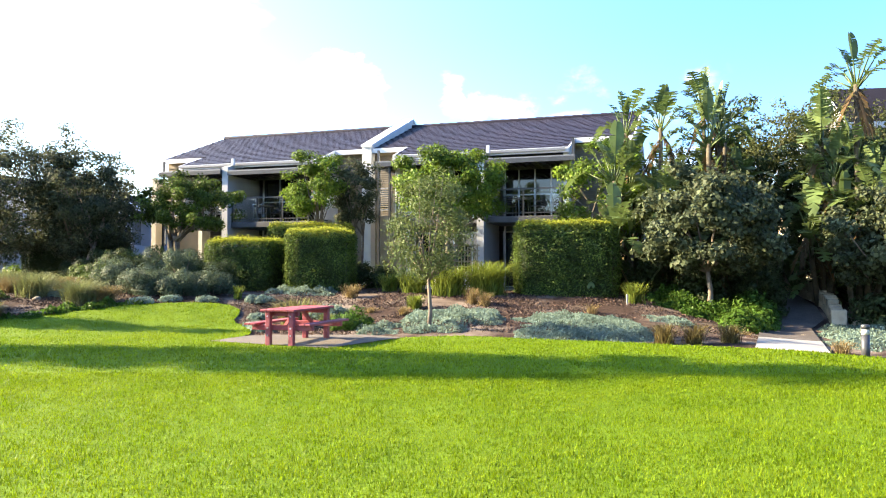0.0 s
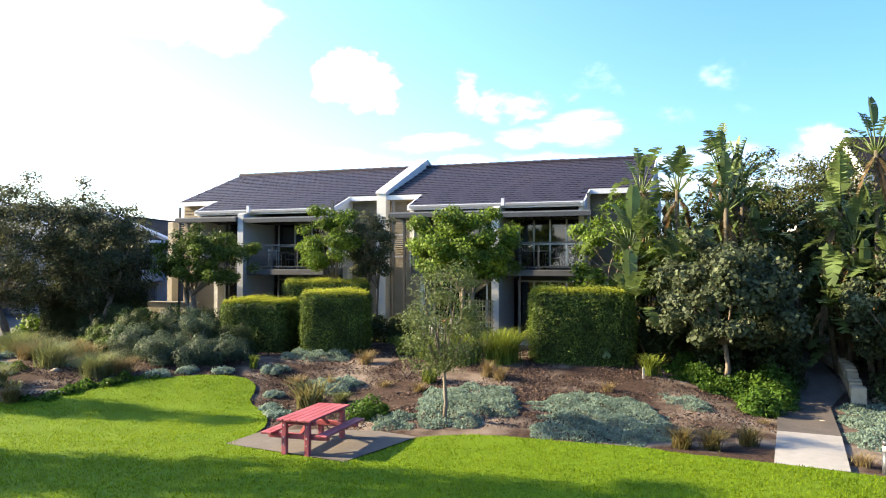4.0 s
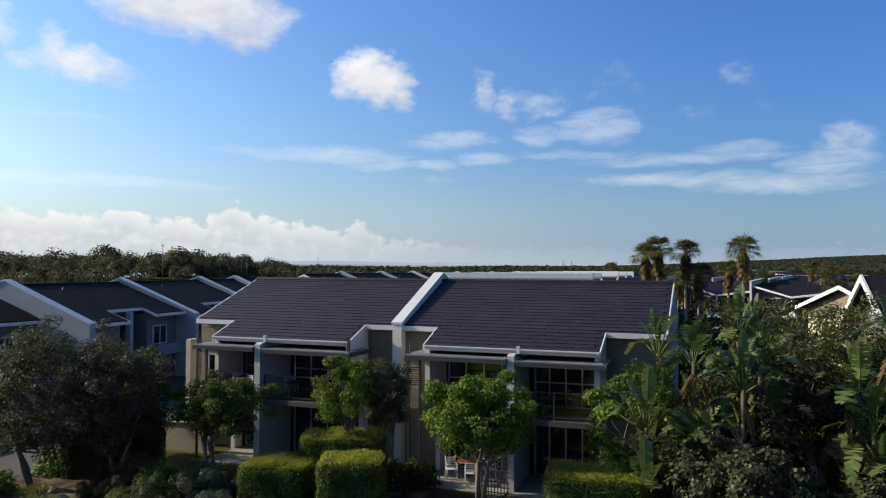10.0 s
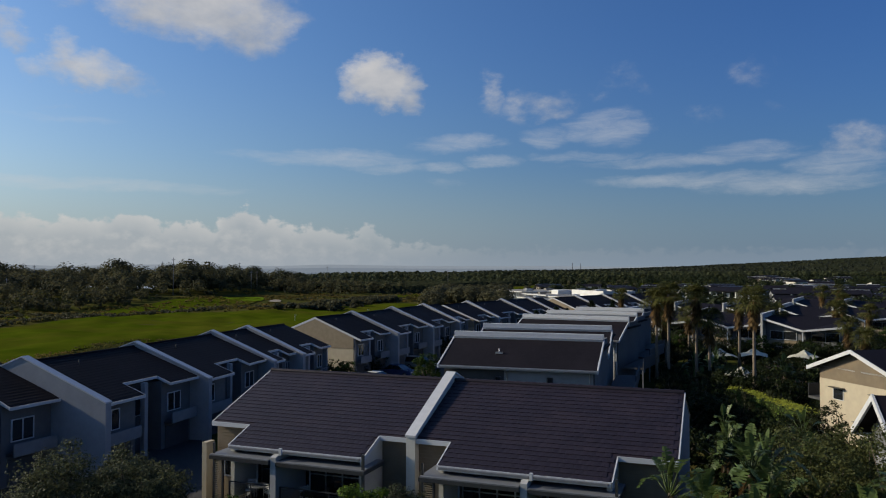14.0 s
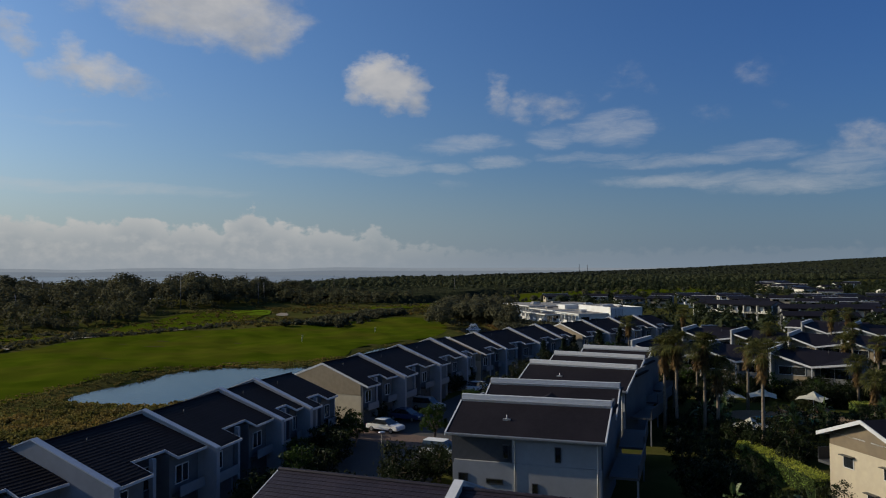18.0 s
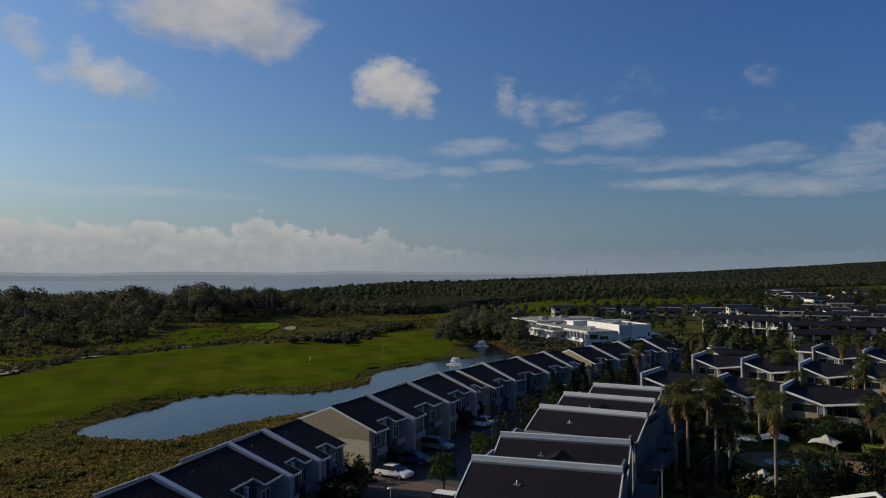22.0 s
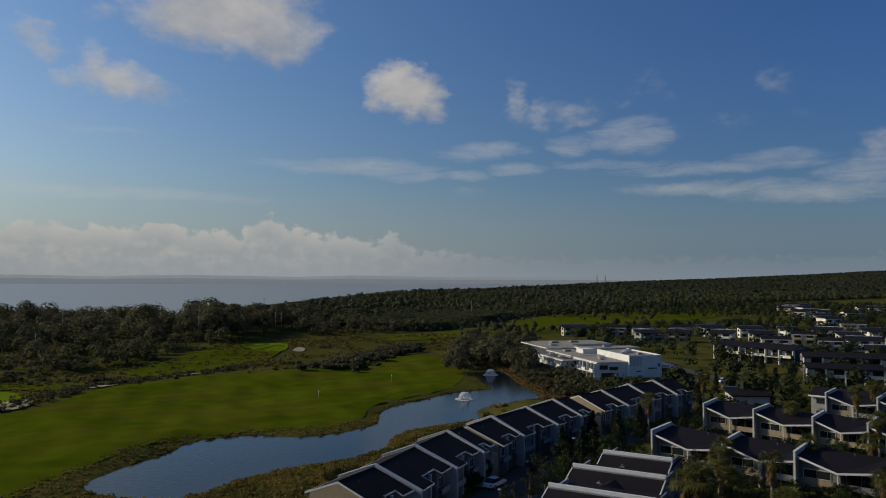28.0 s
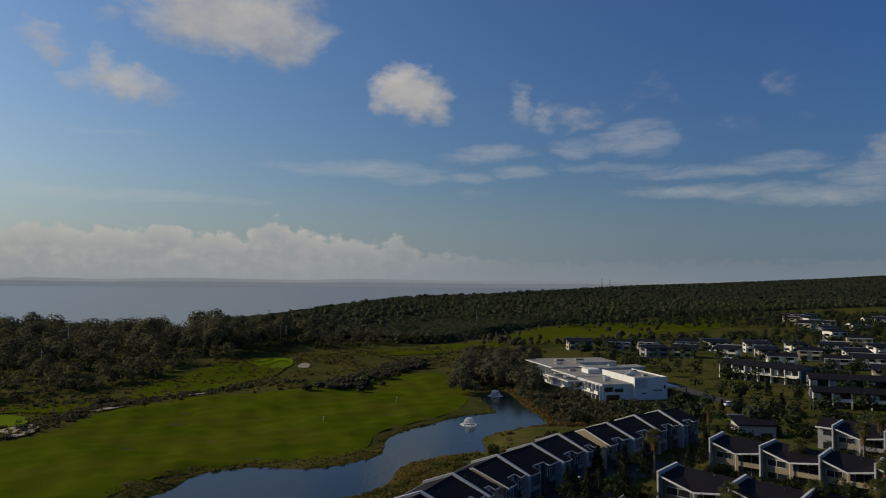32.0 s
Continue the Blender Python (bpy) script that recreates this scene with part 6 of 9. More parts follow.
r_ = np.random.default_rng(5)
def golf_limit(x):
    return np.interp(x, [-420, -260, -164, -149, -138, -133, -128, -100, -60, -30], [120, 150, 231, 259, 292, 320, 405, 425, 470, 520])


left_wood = scatter(3300, -430, -30, 150, 500, lambda x, y: (y > golf_limit(x)) & (y < 478 + np.maximum(0, np.degrees(np.arctan2(x, y)) + 24) * 62 - 30), 51)
d_ = left_wood[:, 1] - golf_limit(left_wood[:, 0])
hw = r_.uniform(4, 9, len(left_wood)) + 4.5 * smoothstep(25, 110, d_) + np.where(r_.random(len(left_wood)) < 0.10, r_.uniform(2, 5.5, len(left_wood)), 0) * smoothstep(40, 110, d_)
wood("woodland", left_wood, hw, 125, 0.98, "dense dark coastal wood beyond the golf course", L_COAST, 52, loose=0.14)
under = scatter(5200, -400, -60, 120, 470, lambda x, y: (y > golf_limit(x) - 6) & (y < golf_limit(x) + 34), 511)
wood("undergrowth", under, np.random.default_rng(512).uniform(1.4, 5.2, len(under)), 40, 0.62, "dark rounded scrub along the edge of the wood", L_COAST, 513, 1.15, 0.2)


def land(x, y):
    az = np.degrees(np.arctan2(x, y))
    shore = 480 + np.maximum(0, az + 24) * 62 + np.maximum(0, az + 4) ** 2 * 9
    return y < shore - 20


mid_wood = scatter(7400, -220, 900, 420, 1500, lambda x, y: land(x, y) & (np.degrees(np.arctan2(x, y)) > -24) & (np.degrees(np.arctan2(x, y)) < 32) & (y > 440 + np.maximum(0, x) * 0.9 + 210 * smoothstep(60, 130, x)) & ~inside(FAR_STRIP, x, y) & ~inside([(-95, 396), (-73, 434), (-8, 510), (-2, 440), (-67, 382)], x, y), 53)
wood("woodland", mid_wood, r_.uniform(5, 10, len(mid_wood)) * (1 - 0.55 * smoothstep(760, 620, mid_wood[:, 1]) * smoothstep(-140, -60, mid_wood[:, 0])), 34, 1.7, "dark scrubby wood across the middle distance", L_WOOD, 54)
def canopy(name, xs, ys, keep, lift, rough, mat, label, seed):
    """The closed, uneven top of a wood too far off to tell its trees apart."""
    r = np.random.default_rng(seed)
    X, Y = np.meshgrid(xs, ys)
    X = X + r.uniform(-0.3, 0.3, X.shape) * np.gradient(xs)[None, :]
    Y = Y + r.uniform(-0.3, 0.3, Y.shape) * np.gradient(ys)[:, None]
    ok = keep(X, Y)
    Z = ground_z(X, Y) + np.where(ok, lift + r.uniform(-rough, rough, X.shape), -3.0)
    w = len(xs)
    k = (np.arange(len(ys) - 1)[:, None] * w + np.arange(w - 1)[None, :]).ravel()
    f = np.stack([k, k + 1, k + w + 1, k + w], 1)
    f = f[ok.ravel()[f].any(axis=1)]
    me = bpy.data.meshes.new(name)
    me.from_pydata(np.stack([X, Y, Z], -1).reshape(-1, 3).tolist(), [], f.tolist())
    me.polygons.foreach_set("use_smooth", [True] * len(me.polygons))
    me.materials.append(mat)
    return tagged(new(name, me), label, "woodland", kind="stuff")


M_CANOPY = material("dark_tree_tops", (0.030, 0.034, 0.019), 0.95, (0.016, 0.020, 0.011), 0.11, (0.036, 0.038, 0.022), 0.006, 1.0, 0.2, spec=0.0)
M_CANOPY.node_tree.nodes["Bump"].inputs["Distance"].default_value = 3.0


def mid_keep(x, y):
    az = np.degrees(np.arctan2(x, y))
    return land(x, y + 25) & (az > -24) & (az < 33) & (y > 470 + np.maximum(0, x) * 0.9 + 210 * smoothstep(60, 130, x)) & (edge_gap(FAR_STRIP, x, y) > 14) & (edge_gap([(-95, 396), (-73, 434), (-8, 510), (-2, 440), (-67, 382)], x, y) > 14)


canopy("tree_canopy", np.arange(-240, 960, 9.0), np.arange(470, 1480, 9.0), mid_keep, 3.6, 1.8, M_CANOPY, "closed dark tops of the scrubby wood", 541)
canopy("tree_canopy", np.arange(-180, 3050, 26.0), np.arange(1440, 4560, 26.0), lambda x, y: land(x, y + 40) & (np.degrees(np.arctan2(x, y)) < 35), 6.5, 2.5, M_CANOPY, "closed dark tops of the wooded hill", 542)
far_wood = scatter(10500, -200, 3000, 1400, 4500, lambda x, y: land(x, y) & (np.degrees(np.arctan2(x, y)) < 34), 55)
wood("woodland", far_wood, r_.uniform(7, 12, len(far_wood)), 17, 4.6, "dark wooded hill on the horizon", leafy("hill_leaf", (0.028, 0.033, 0.021), (0.032, 0.037, 0.024), 0.1, 0.8, 0.1), 56)

# ------------------------------------------------------------------ garden in front of the house


def picnic_table():
    t = empty("picnic_table", Matrix.Translation((-2.72, 15.1, gz(-2.7, 15.2) + 0.085)) @ Matrix.Rotation(radians(74), 4, "Z") @ Matrix.Diagonal((0.97, 0.80, 0.90, 1)), "red-painted timber picnic table with fixed benches", "picnic table")
    L = 1.86
    for i in range(5):
        y = -0.36 + i * 0.18
        part("plank", boxed(-L / 2, L / 2, y - 0.083, y + 0.083, 0.70, 0.745, bevel=0.008), M_RED, t)
    for s in (-1, 1):
        for i in range(2):
            y = s * (0.64 + i * 0.15)
            part("bench_plank", boxed(-L / 2, L / 2, y - 0.07, y + 0.07, 0.41, 0.455, bevel=0.008), M_RED, t)
        x = s * 0.68
        part("cross_beam", boxed(x - 0.05, x + 0.05, -0.78, 0.78, 0.30, 0.409, bevel=0.008), M_RED, t)
        part("cross_beam", boxed(x - 0.05, x + 0.05, -0.42, 0.42, 0.60, 0.699, bevel=0.008), M_RED, t)
        for y in (-0.3, 0.3):
            leg = part("leg", boxed(x + s * 0.052, x + s * 0.16, y - 0.06, y + 0.06, -0.02, 0.698, bevel=0.008), M_RED, t)
            for z in (0.2, 0.35, 0.6):
                part("bolt", tube(bmesh.new(), [(x + s * 0.16, y, z), (x + s * 0.175, y, z)], [0.018, 0.016], 8), M_STEEL, leg)
        b = prism(bmesh.new(), [(s * 0.62, -0.04, 0.33), (s * 0.62, 0.04, 0.33), (s * 0.12, 0.04, 0.66), (s * 0.12, -0.04, 0.66)], (0, 0, 0.06))
        part("brace", b, M_RED, t)


sheet("table_slab", [(-4.53, 15.2), (-1.95, 13.86), (-0.73, 15.8), (-1.55, 16.25), (-3.0, 16.5), (-4.05, 16.45)], 0.6, 0.085, M_SLABC, "weathered brown-grey concrete slab under the table", "slab")
picnic_table()


def bollard():
    x, y = 7.78, 13.86
    t = empty("bollard_light", Matrix.Translation((x, y, gz(x, y))), "dark cylindrical bollard light with pale band beside the path", "bollard")
    part("body", tube(bmesh.new(), [(0, 0, -0.1), (0, 0, 0.44)], [0.075, 0.075], 16), M_METAL, t)
    part("lens", tube(bmesh.new(), [(0, 0, 0.441), (0, 0, 0.54)], [0.068, 0.068], 16), M_CANVAS, t)
    part("cap", tube(bmesh.new(), [(0, 0, 0.541), (0, 0, 0.61), (0, 0, 0.625)], [0.075, 0.075, 0.06], 16), M_METAL, t)


bollard()


def block_wall():
    """A stepped garden wall of sandstone blocks along the path, ending in a pale pillar."""
    w = empty("garden_wall", Matrix.Identity(4), "stepped sandstone block wall beside the shaded path", "garden wall")
    pts = [(11.0, 20.95), (11.5, 22.2), (11.85, 23.3), (12.05, 24.6), (12.25, 25.6), (12.9, 28.0), (13.8, 30.6)]
    r = random.Random(3)
    for i, (a, b) in enumerate(zip(pts, pts[1:])):
        a, b = Vector(a), Vector(b)
        d = (b - a)
        n = 4
        for k in range(n):
            c = a + d * ((k + 0.5) / n)
            z = gz(c.x, c.y)
            top = 0.46 + 0.08 * ((i + k // 2) % 2)
            for lvl in range(2):
                bm = boxed(-d.length / n / 2 + 0.006, d.length / n / 2 - 0.006, -0.16 + r.uniform(-0.015, 0.015), 0.16 + r.uniform(-0.015, 0.015), lvl * top / 2 - (0.15 if lvl == 0 else -0.004), (lvl + 1) * top / 2, bevel=0.02)
                ob = part("block", bm, M_STONE, w)
                ob.matrix_basis = Matrix.Translation((c.x, c.y, z)) @ Matrix.Rotation(math.atan2(d.y, d.x), 4, "Z")
    for x, y, h in ((10.85, 20.55, 0.5), (12.1, 25.3, 0.85)):
        ob = part("pillar", boxed(-0.19, 0.19, -0.19, 0.19, -0.2, h, bevel=0.02), M_STONE, w, "pale sandstone end pillar")
        ob.matrix_basis = Matrix.Translation((x, y, gz(x, y))) @ Matrix.Rotation(radians(66), 4, "Z")
    r2 = random.Random(8)
    for x, y, s in ((11.5, 20.75, 0.22), (11.95, 21.1, 0.18), (8.95, 18.6, 0.16), (-15.6, 27.6, 0.3), (-14.9, 27.0, 0.22), (-11.3, 21.3, 0.16)):
        bm = bmesh.new()
        bmesh.ops.create_icosphere(bm, subdivisions=2, radius=s)
        for v in bm.verts:
            v.co *= 0.8 + 0.35 * noise.noise(v.co * 4 + Vector((x, y, 0)))
            v.co.z *= 0.65
        ob = part("rock", bm, M_STONE)
        ob.matrix_basis = Matrix.Translation((x, y, gz(x, y) + s * 0.25))
        tagged(ob, "rounded sandstone rock in the garden bed", "rock", "garden rocks")


block_wall()


M_STEP = material("weathered_sleeper", (0.135, 0.10, 0.075), 0.9, (0.09, 0.068, 0.05), 7.0, (0.17, 0.14, 0.115), 1.5, 0.5, 40, spec=0.1)


def garden_steps():
    t = empty("garden_steps", Matrix.Translation((-10.5, 19.75, gz(-10.5, 19.75))) @ Matrix.Rotation(radians(20), 4, "Z"), "timber-edged garden steps with a metal grate", "steps")
    for i in range(3):
        part("step", boxed(-0.55, 0.55, i * 0.42 - 0.2, i * 0.42 + 0.2, -0.1 + i * 0.04, 0.035 + i * 0.04, bevel=0.015), M_STEP, t)
    g = new("grate")
    g.parent = t
    for i in range(9):
        part("bar", boxed(-0.45 + i * 0.11, -0.40 + i * 0.11, -0.75, -0.3, 0.02, 0.05), M_METAL, g)


garden_steps()
ob = part("marker_post", boxed(-0.024, 0.024, -0.024, 0.024, -0.1, 0.34, bevel=0.006), M_CONC)
ob.matrix_basis = Matrix.Translation((5.31, 21.3, gz(5.31, 21.3)))
tagged(ob, "small pale marker post in the mulch", "post")

# mats of silver and green ground cover
mat_plant("ground_cover", [(1.98, 18.96), (3.0, 19.83), (3.95, 19.74), (4.83, 18.99), (5.14, 17.67), (4.65, 16.3), (3.9, 15.35), (2.88, 15.6), (1.56, 16.1), (2.09, 17.17)], 0.22, "mat of silver-leaved ground cover", L_SILVER, 1615, 0.062, 61)
mat_plant("ground_cover", [(5.44, 20.03), (6.39, 19.79), (6.52, 18.91), (5.78, 18.45), (5.35, 19.19)], 0.2, "patch of silver-leaved ground cover", L_SILVER, 1020, 0.062, 62)
mat_plant("ground_cover", [(6.1, 22.25), (6.9, 23.48), (9.48, 22.9), (9.5, 21.9), (8.9, 20.7), (8.1, 19.75), (7.47, 20.08), (6.3, 21.44)], 0.55, "green glossy ground cover below the tree", L_GROUND, 2100, 0.08, 63, slim=0.7)
mat_plant("ground_cover", [(10.1, 20.2), (11.6, 20.5), (13.5, 20.6), (13.5, 17.0), (10.2, 16.9), (9.3, 18.3)], 0.24, "silver ground cover beside the path", L_SILVER, 1360, 0.062, 64)
mat_plant("ground_cover", [(8.7, 16.9), (9.3, 17.9), (11.5, 16.6), (11.5, 15.0), (8.9, 15.4), (8.3, 16.0)], 0.28, "silver ground cover beside the apron", L_SILVER, 1190, 0.062, 69)
mat_plant("ground_cover", [(-0.9, 19.8), (-0.45, 20.35), (0.67, 20.59), (1.61, 20.3), (1.7, 18.6), (1.58, 17.55), (1.07, 17.07), (0.47, 16.51), (-0.34, 16.43), (-0.9, 16.9)], 0.22, "silver-green ground cover round the slender tree", L_SILVER, 1530, 0.062, 65)
mat_plant("ground_cover", [(-1.9, 17.3), (-1.2, 17.9), (-0.85, 17.4), (-0.85, 16.4), (-1.6, 16.5)], 0.24, "silver ground cover beside the slab", L_SILVER, 1530, 0.062, 66)
mat_plant("ground_cover", [(-5.6, 24.4), (-4.7, 25.0), (-3.4, 24.6), (-3.2, 23.7), (-4.4, 23.3), (-5.3, 23.6)], 0.28, "blue-grey ground cover below the hedge", L_SILVER, 1190, 0.062, 67)
mat_plant("ground_cover", [(-11.0, 18.5), (-10.2, 19.7), (-9.3, 20.7), (-8.5, 21.05), (-8.1, 20.75), (-8.9, 20.1), (-9.6, 19.2), (-10.5, 18.2)], 0.34, "bright green ground cover at the lawn edge", L_GROUND, 900, 0.1, 68, slim=0.7)
for i, (x, y, s) in enumerate(((-3.3, 20.7, 0.5), (-3.0, 21.3, 0.45), (-3.6, 21.2, 0.4), (-5.2, 22.0, 0.45), (-8.3, 21.1, 0.3), (-7.55, 21.5, 0.24), (-6.6, 21.6, 0.24), (-4.7, 19.9, 0.2), (-4.5, 18.7, 0.24), (-4.2, 18.1, 0.26), (-14.1, 22.9, 0.45), (-13.1, 21.4, 0.45), (-10.9, 22.0, 0.35), (11.9, 14.6, 0.5))):
    bush(x, y, s * 1.15, s * 1.15, s * 0.27, "low silver-grey spreading plant", L_SILVER, 70 + i, 0.06, int(2400 * s / 0.4), 26, 0.15, "plant", "silver mounds")
bush(-2.0, 17.75, 0.5, 0.5, 0.4, "bright green mounded plant with tiny yellow flowers", L_GROUND, 90, 0.07, 2600, 20, 0.2, "plant")
for i, (x, y, sx, sz, m) in enumerate(((-8.75, 22.6, 0.75, 0.85, 0), (-7.6, 22.4, 0.62, 0.62, 0), (-6.85, 22.9, 0.72, 0.82, 0), (-8.1, 23.7, 0.85, 1.25, 0), (-7.1, 24.0, 0.75, 1.0, 1), (-9.9, 23.4, 0.75, 0.95, 0), (-10.4, 24.9, 1.15, 1.35, 1), (-9.1, 25.4, 1.0, 1.45, 0), (-11.5, 26.4, 1.3, 1.3, 1), (-8.0, 26.2, 1.1, 1.35, 1), (-12.9, 27.6, 1.3, 1.3, 1))):
    bush(x, y, sx, sx, sz, "mounded sage-green bush with small leaves" if m == 0 else "large dark green mounded bush", L_BUSH if m == 0 else L_DARK, 100 + i, 0.048, int(17000 * sx), 30, 0.27, group="mounded bushes")
for i, (x, y, sx) in enumerate(((-16.8, 29.9, 0.7), (-17.6, 27.4, 0.6), (-3.0, 28.6, 0.9), (-2.0, 29.2, 0.8), (9.5, 23.5, 1.0), (11.0, 27.0, 1.1), (9.2, 28.5, 1.2), (13.6, 24.0, 1.2), (12.2, 20.8, 0.9), (14.8, 23.0, 1.3), (6.4, 24.2, 1.1), (16.5, 20.0, 1.4), (7.0, 26.5, 1.4), (4.6, 26.2, 1.0))):
    bush(x, y, sx, sx, sx * 1.1, "dark green shrub below the trees", L_DARK if i > 1 else L_CITRUS, 120 + i, 0.13, int(2400 * sx), 40, 0.3, group="dark shrubs")
for i, (x, y, sx, sz) in enumerate(((7.75, 19.3, 0.5, 0.4), (8.35, 20.2, 0.55, 0.5), (8.95, 21.2, 0.6, 0.8), (9.45, 22.2, 0.65, 1.5), (9.75, 23.4, 0.7, 1.7), (10.2, 24.8, 0.8, 1.9), (7.9, 22.6, 0.8, 1.3), (8.7, 24.0, 0.9, 1.7))):
    bush(x, y, sx, sx, sz, "leafy green shrub at the edge of the shaded path", L_GROUND if i < 3 else L_DARK, 820 + i, 0.1, int(5200 * sx), 36, 0.26, group="path shrubs")
for i, (x, y, sx, sz) in enumerate(((-9.8, 26.2, 0.95, 1.35), (-11.0, 25.9, 0.9, 1.15), (-8.6, 26.3, 0.8, 1.25), (-11.9, 25.2, 0.7, 0.8), (-10.9, 24.0, 0.6, 0.75))):
    bush(x, y, sx, sx, sz, "dense dark green bush behind the sage bushes", L_MID, 860 + i, 0.06, int(11000 * sx), 34, 0.27, group="dark bushes")
mat_plant("ground_cover", [(-14.6, 21.2), (-13.2, 21.9), (-12.2, 21.6), (-12.0, 20.9), (-13.0, 20.6), (-14.2, 20.5)], 0.3, "low green ground cover between the tussocks", L_MID, 1300, 0.07, 872, slim=0.7)
mat_plant("ground_cover", [(-15.4, 25.6), (-14.2, 26.3), (-12.8, 26.0), (-12.4, 25.0), (-13.6, 24.6), (-15.0, 24.8)], 0.32, "low silver-green ground cover in the bed", L_SILVER, 900, 0.065, 873)
for i, (x, y, h, rr, m, lab) in enumerate(((-13.0, 23.8, 1.0, 0.9, L_WEEP, "weeping green tussock in the bed"), (-12.3, 24.6, 0.8, 0.8, L_DRY, "brown feathery tussock in the bed"), (-14.9, 25.0, 1.0, 0.9, L_WEEP, "pale green tussock in the bed"), (-15.6, 26.7, 0.9, 0.8, L_GRASSY, "bright strappy clump near the car park"),
                                        (-12.4, 20.0, 0.8, 0.7, L_WEEP, "green tussock beside the garden steps"), (-11.1, 22.7, 0.9, 0.8, L_DRY, "straw-tipped tussock beside the sage bushes"), (-10.85, 18.5, 0.7, 0.5, L_BRONZE, "orange-bronze flax beside the grate"), (-3.9, 19.7, 0.5, 0.5, L_DRY, "dry pale tussock in mulch"), (-2.9, 19.6, 0.5, 0.4, L_WEEP, "small green tussock in mulch"))):
    tussock("tussock", x, y, h, rr, lab, m, 420, 0.03 if m in (L_GRASSY, L_BRONZE) else 0.016, 880 + i, 0.7, "grass", "garden tussocks")
# strappy clumps, tussocks and flax
for i, (x, y, h, rr, m, lab, n) in enumerate((
        (-3.55, 18.9, 1.25, 0.95, L_FLAX, "bronze and green flax clump", 130), (-2.66, 23.2, 0.75, 0.55, L_DRY, "dry straw-coloured tussock on mulch", 260), (-1.9, 21.0, 0.35, 0.5, L_DRY, "low dry straw-coloured tussock", 120),
        (-0.92, 20.3, 0.45, 0.4, L_DRY, "dry feathery pale tussock", 200), (-0.63, 21.0, 0.7, 0.5, L_GRASSY, "green and straw-coloured tussock clump", 220), (0.95, 21.3, 0.8, 0.4, L_DRY, "dry feathery pale tussock", 220), (1.3, 21.0, 0.7, 0.45, L_DRY, "dry feathery pale tussock", 200),
        (-1.6, 24.4, 1.0, 0.8, L_GRASSY, "strappy green leafy clump", 260), (-0.8, 23.8, 1.15, 1.0, L_GRASSY, "large yellow-green strappy clump", 360), (0.3, 22.9, 1.5, 1.25, L_GRASSY, "strappy green leafy clump", 650), (1.45, 22.9, 1.65, 1.35, L_GRASSY, "large strappy green clump", 800),
        (5.6, 21.7, 1.0, 0.6, L_GRASSY, "upright green grassy clump", 240), (4.07, 20.1, 0.5, 0.45, L_DRY, "small bronze tussock in mulch", 120), (4.57, 15.35, 0.75, 0.55, L_BRONZE, "bronze tussock at the bed's edge", 160), (5.12, 15.2, 0.75, 0.6, L_BRONZE, "bronze tussock at the bed's edge", 170), (6.0, 15.55, 0.7, 0.5, L_BRONZE, "bronze tussock at the bed's edge", 160),
        (-14.0, 24.2, 1.0, 1.3, L_WEEP, "wide weeping green tussock", 900), (-11.65, 21.9, 1.0, 1.15, L_WEEP, "wide weeping green tussock", 900), (-9.9, 20.9, 0.95, 1.0, L_WEEP, "wide weeping green tussock", 900), (-9.3, 21.2, 0.8, 0.75, L_DRY, "pale feathery straw-coloured tussock", 520), (-11.3, 19.3, 0.65, 0.5, L_FLAX, "orange-tipped flax by the steps", 60), (-12.2, 19.9, 0.8, 0.8, L_WEEP, "green weeping tussock in the bed", 600),
        (-12.9, 22.9, 0.9, 1.0, L_DRY, "brown weeping tussock in the bed", 600), (-5.9, 22.2, 0.7, 0.35, L_GRASSY, "slim upright green tussock", 90), (-4.4, 21.1, 0.5, 0.6, L_DRY, "dry tussock at the lawn edge", 220), (-11.3, 26.9, 2.15, 1.3, L_GRASSY, "yellow-green strappy leafy clump", 420), (-9.2, 26.9, 2.2, 1.2, L_GRASSY, "yellow-green strappy clump by the house", 420), (-7.9, 27.3, 2.1, 1.0, L_GRASSY, "yellow-green strappy clump by the house", 380), (-15.6, 22.6, 0.9, 1.1, L_WEEP, "green tussock in the bed", 700), (-3.4, 20.9, 0.7, 0.35, L_DRY, "dry upright straw-coloured tussock", 120), (7.6, 14.35, 0.5, 0.45, L_DRY, "dry pale tussock near the bollard", 150), (9.2, 14.2, 0.6, 0.55, L_BRONZE, "bronze tussock near the bollard", 150), (7.3, 18.0, 0.3, 0.3, L_DRY, "small dry tussock beside the path", 70))):
    if m == L_WEEP:
        h, rr = h * 1.2, rr * 1.15
    tussock("tussock", x, y, h, rr, lab, m, n, 0.028 if m in (L_GRASSY, L_BRONZE) else 0.065 if m == L_FLAX else 0.014, 200 + i, 0.7, "grass", "garden tussocks")


def chair(name, m, mat, label, group):
    c = empty(name, m, label, "chair", group)
    part("seat", boxed(-0.22, 0.22, -0.21, 0.21, 0.42, 0.45, bevel=0.01), mat, c)
    for i in range(5):
        part("slat", boxed(-0.2, 0.2, 0.2, 0.22, 0.5 + i * 0.075, 0.54 + i * 0.075), mat, c)
    for sx in (-1, 1):
        part("leg", tube(bmesh.new(), [(sx * 0.2, -0.2, 0), (sx * 0.2, -0.2, 0.62)], [0.016, 0.016], 6), mat, c)
        part("leg", tube(bmesh.new(), [(sx * 0.2, 0.24, 0), (sx * 0.2, 0.2, 0.45), (sx * 0.2, 0.23, 0.88)], [0.016] * 3, 6), mat, c)
        part("armrest", boxed(sx * 0.2 - 0.022, sx * 0.2 + 0.022, -0.22, 0.2, 0.62, 0.64), mat, c)
    return c


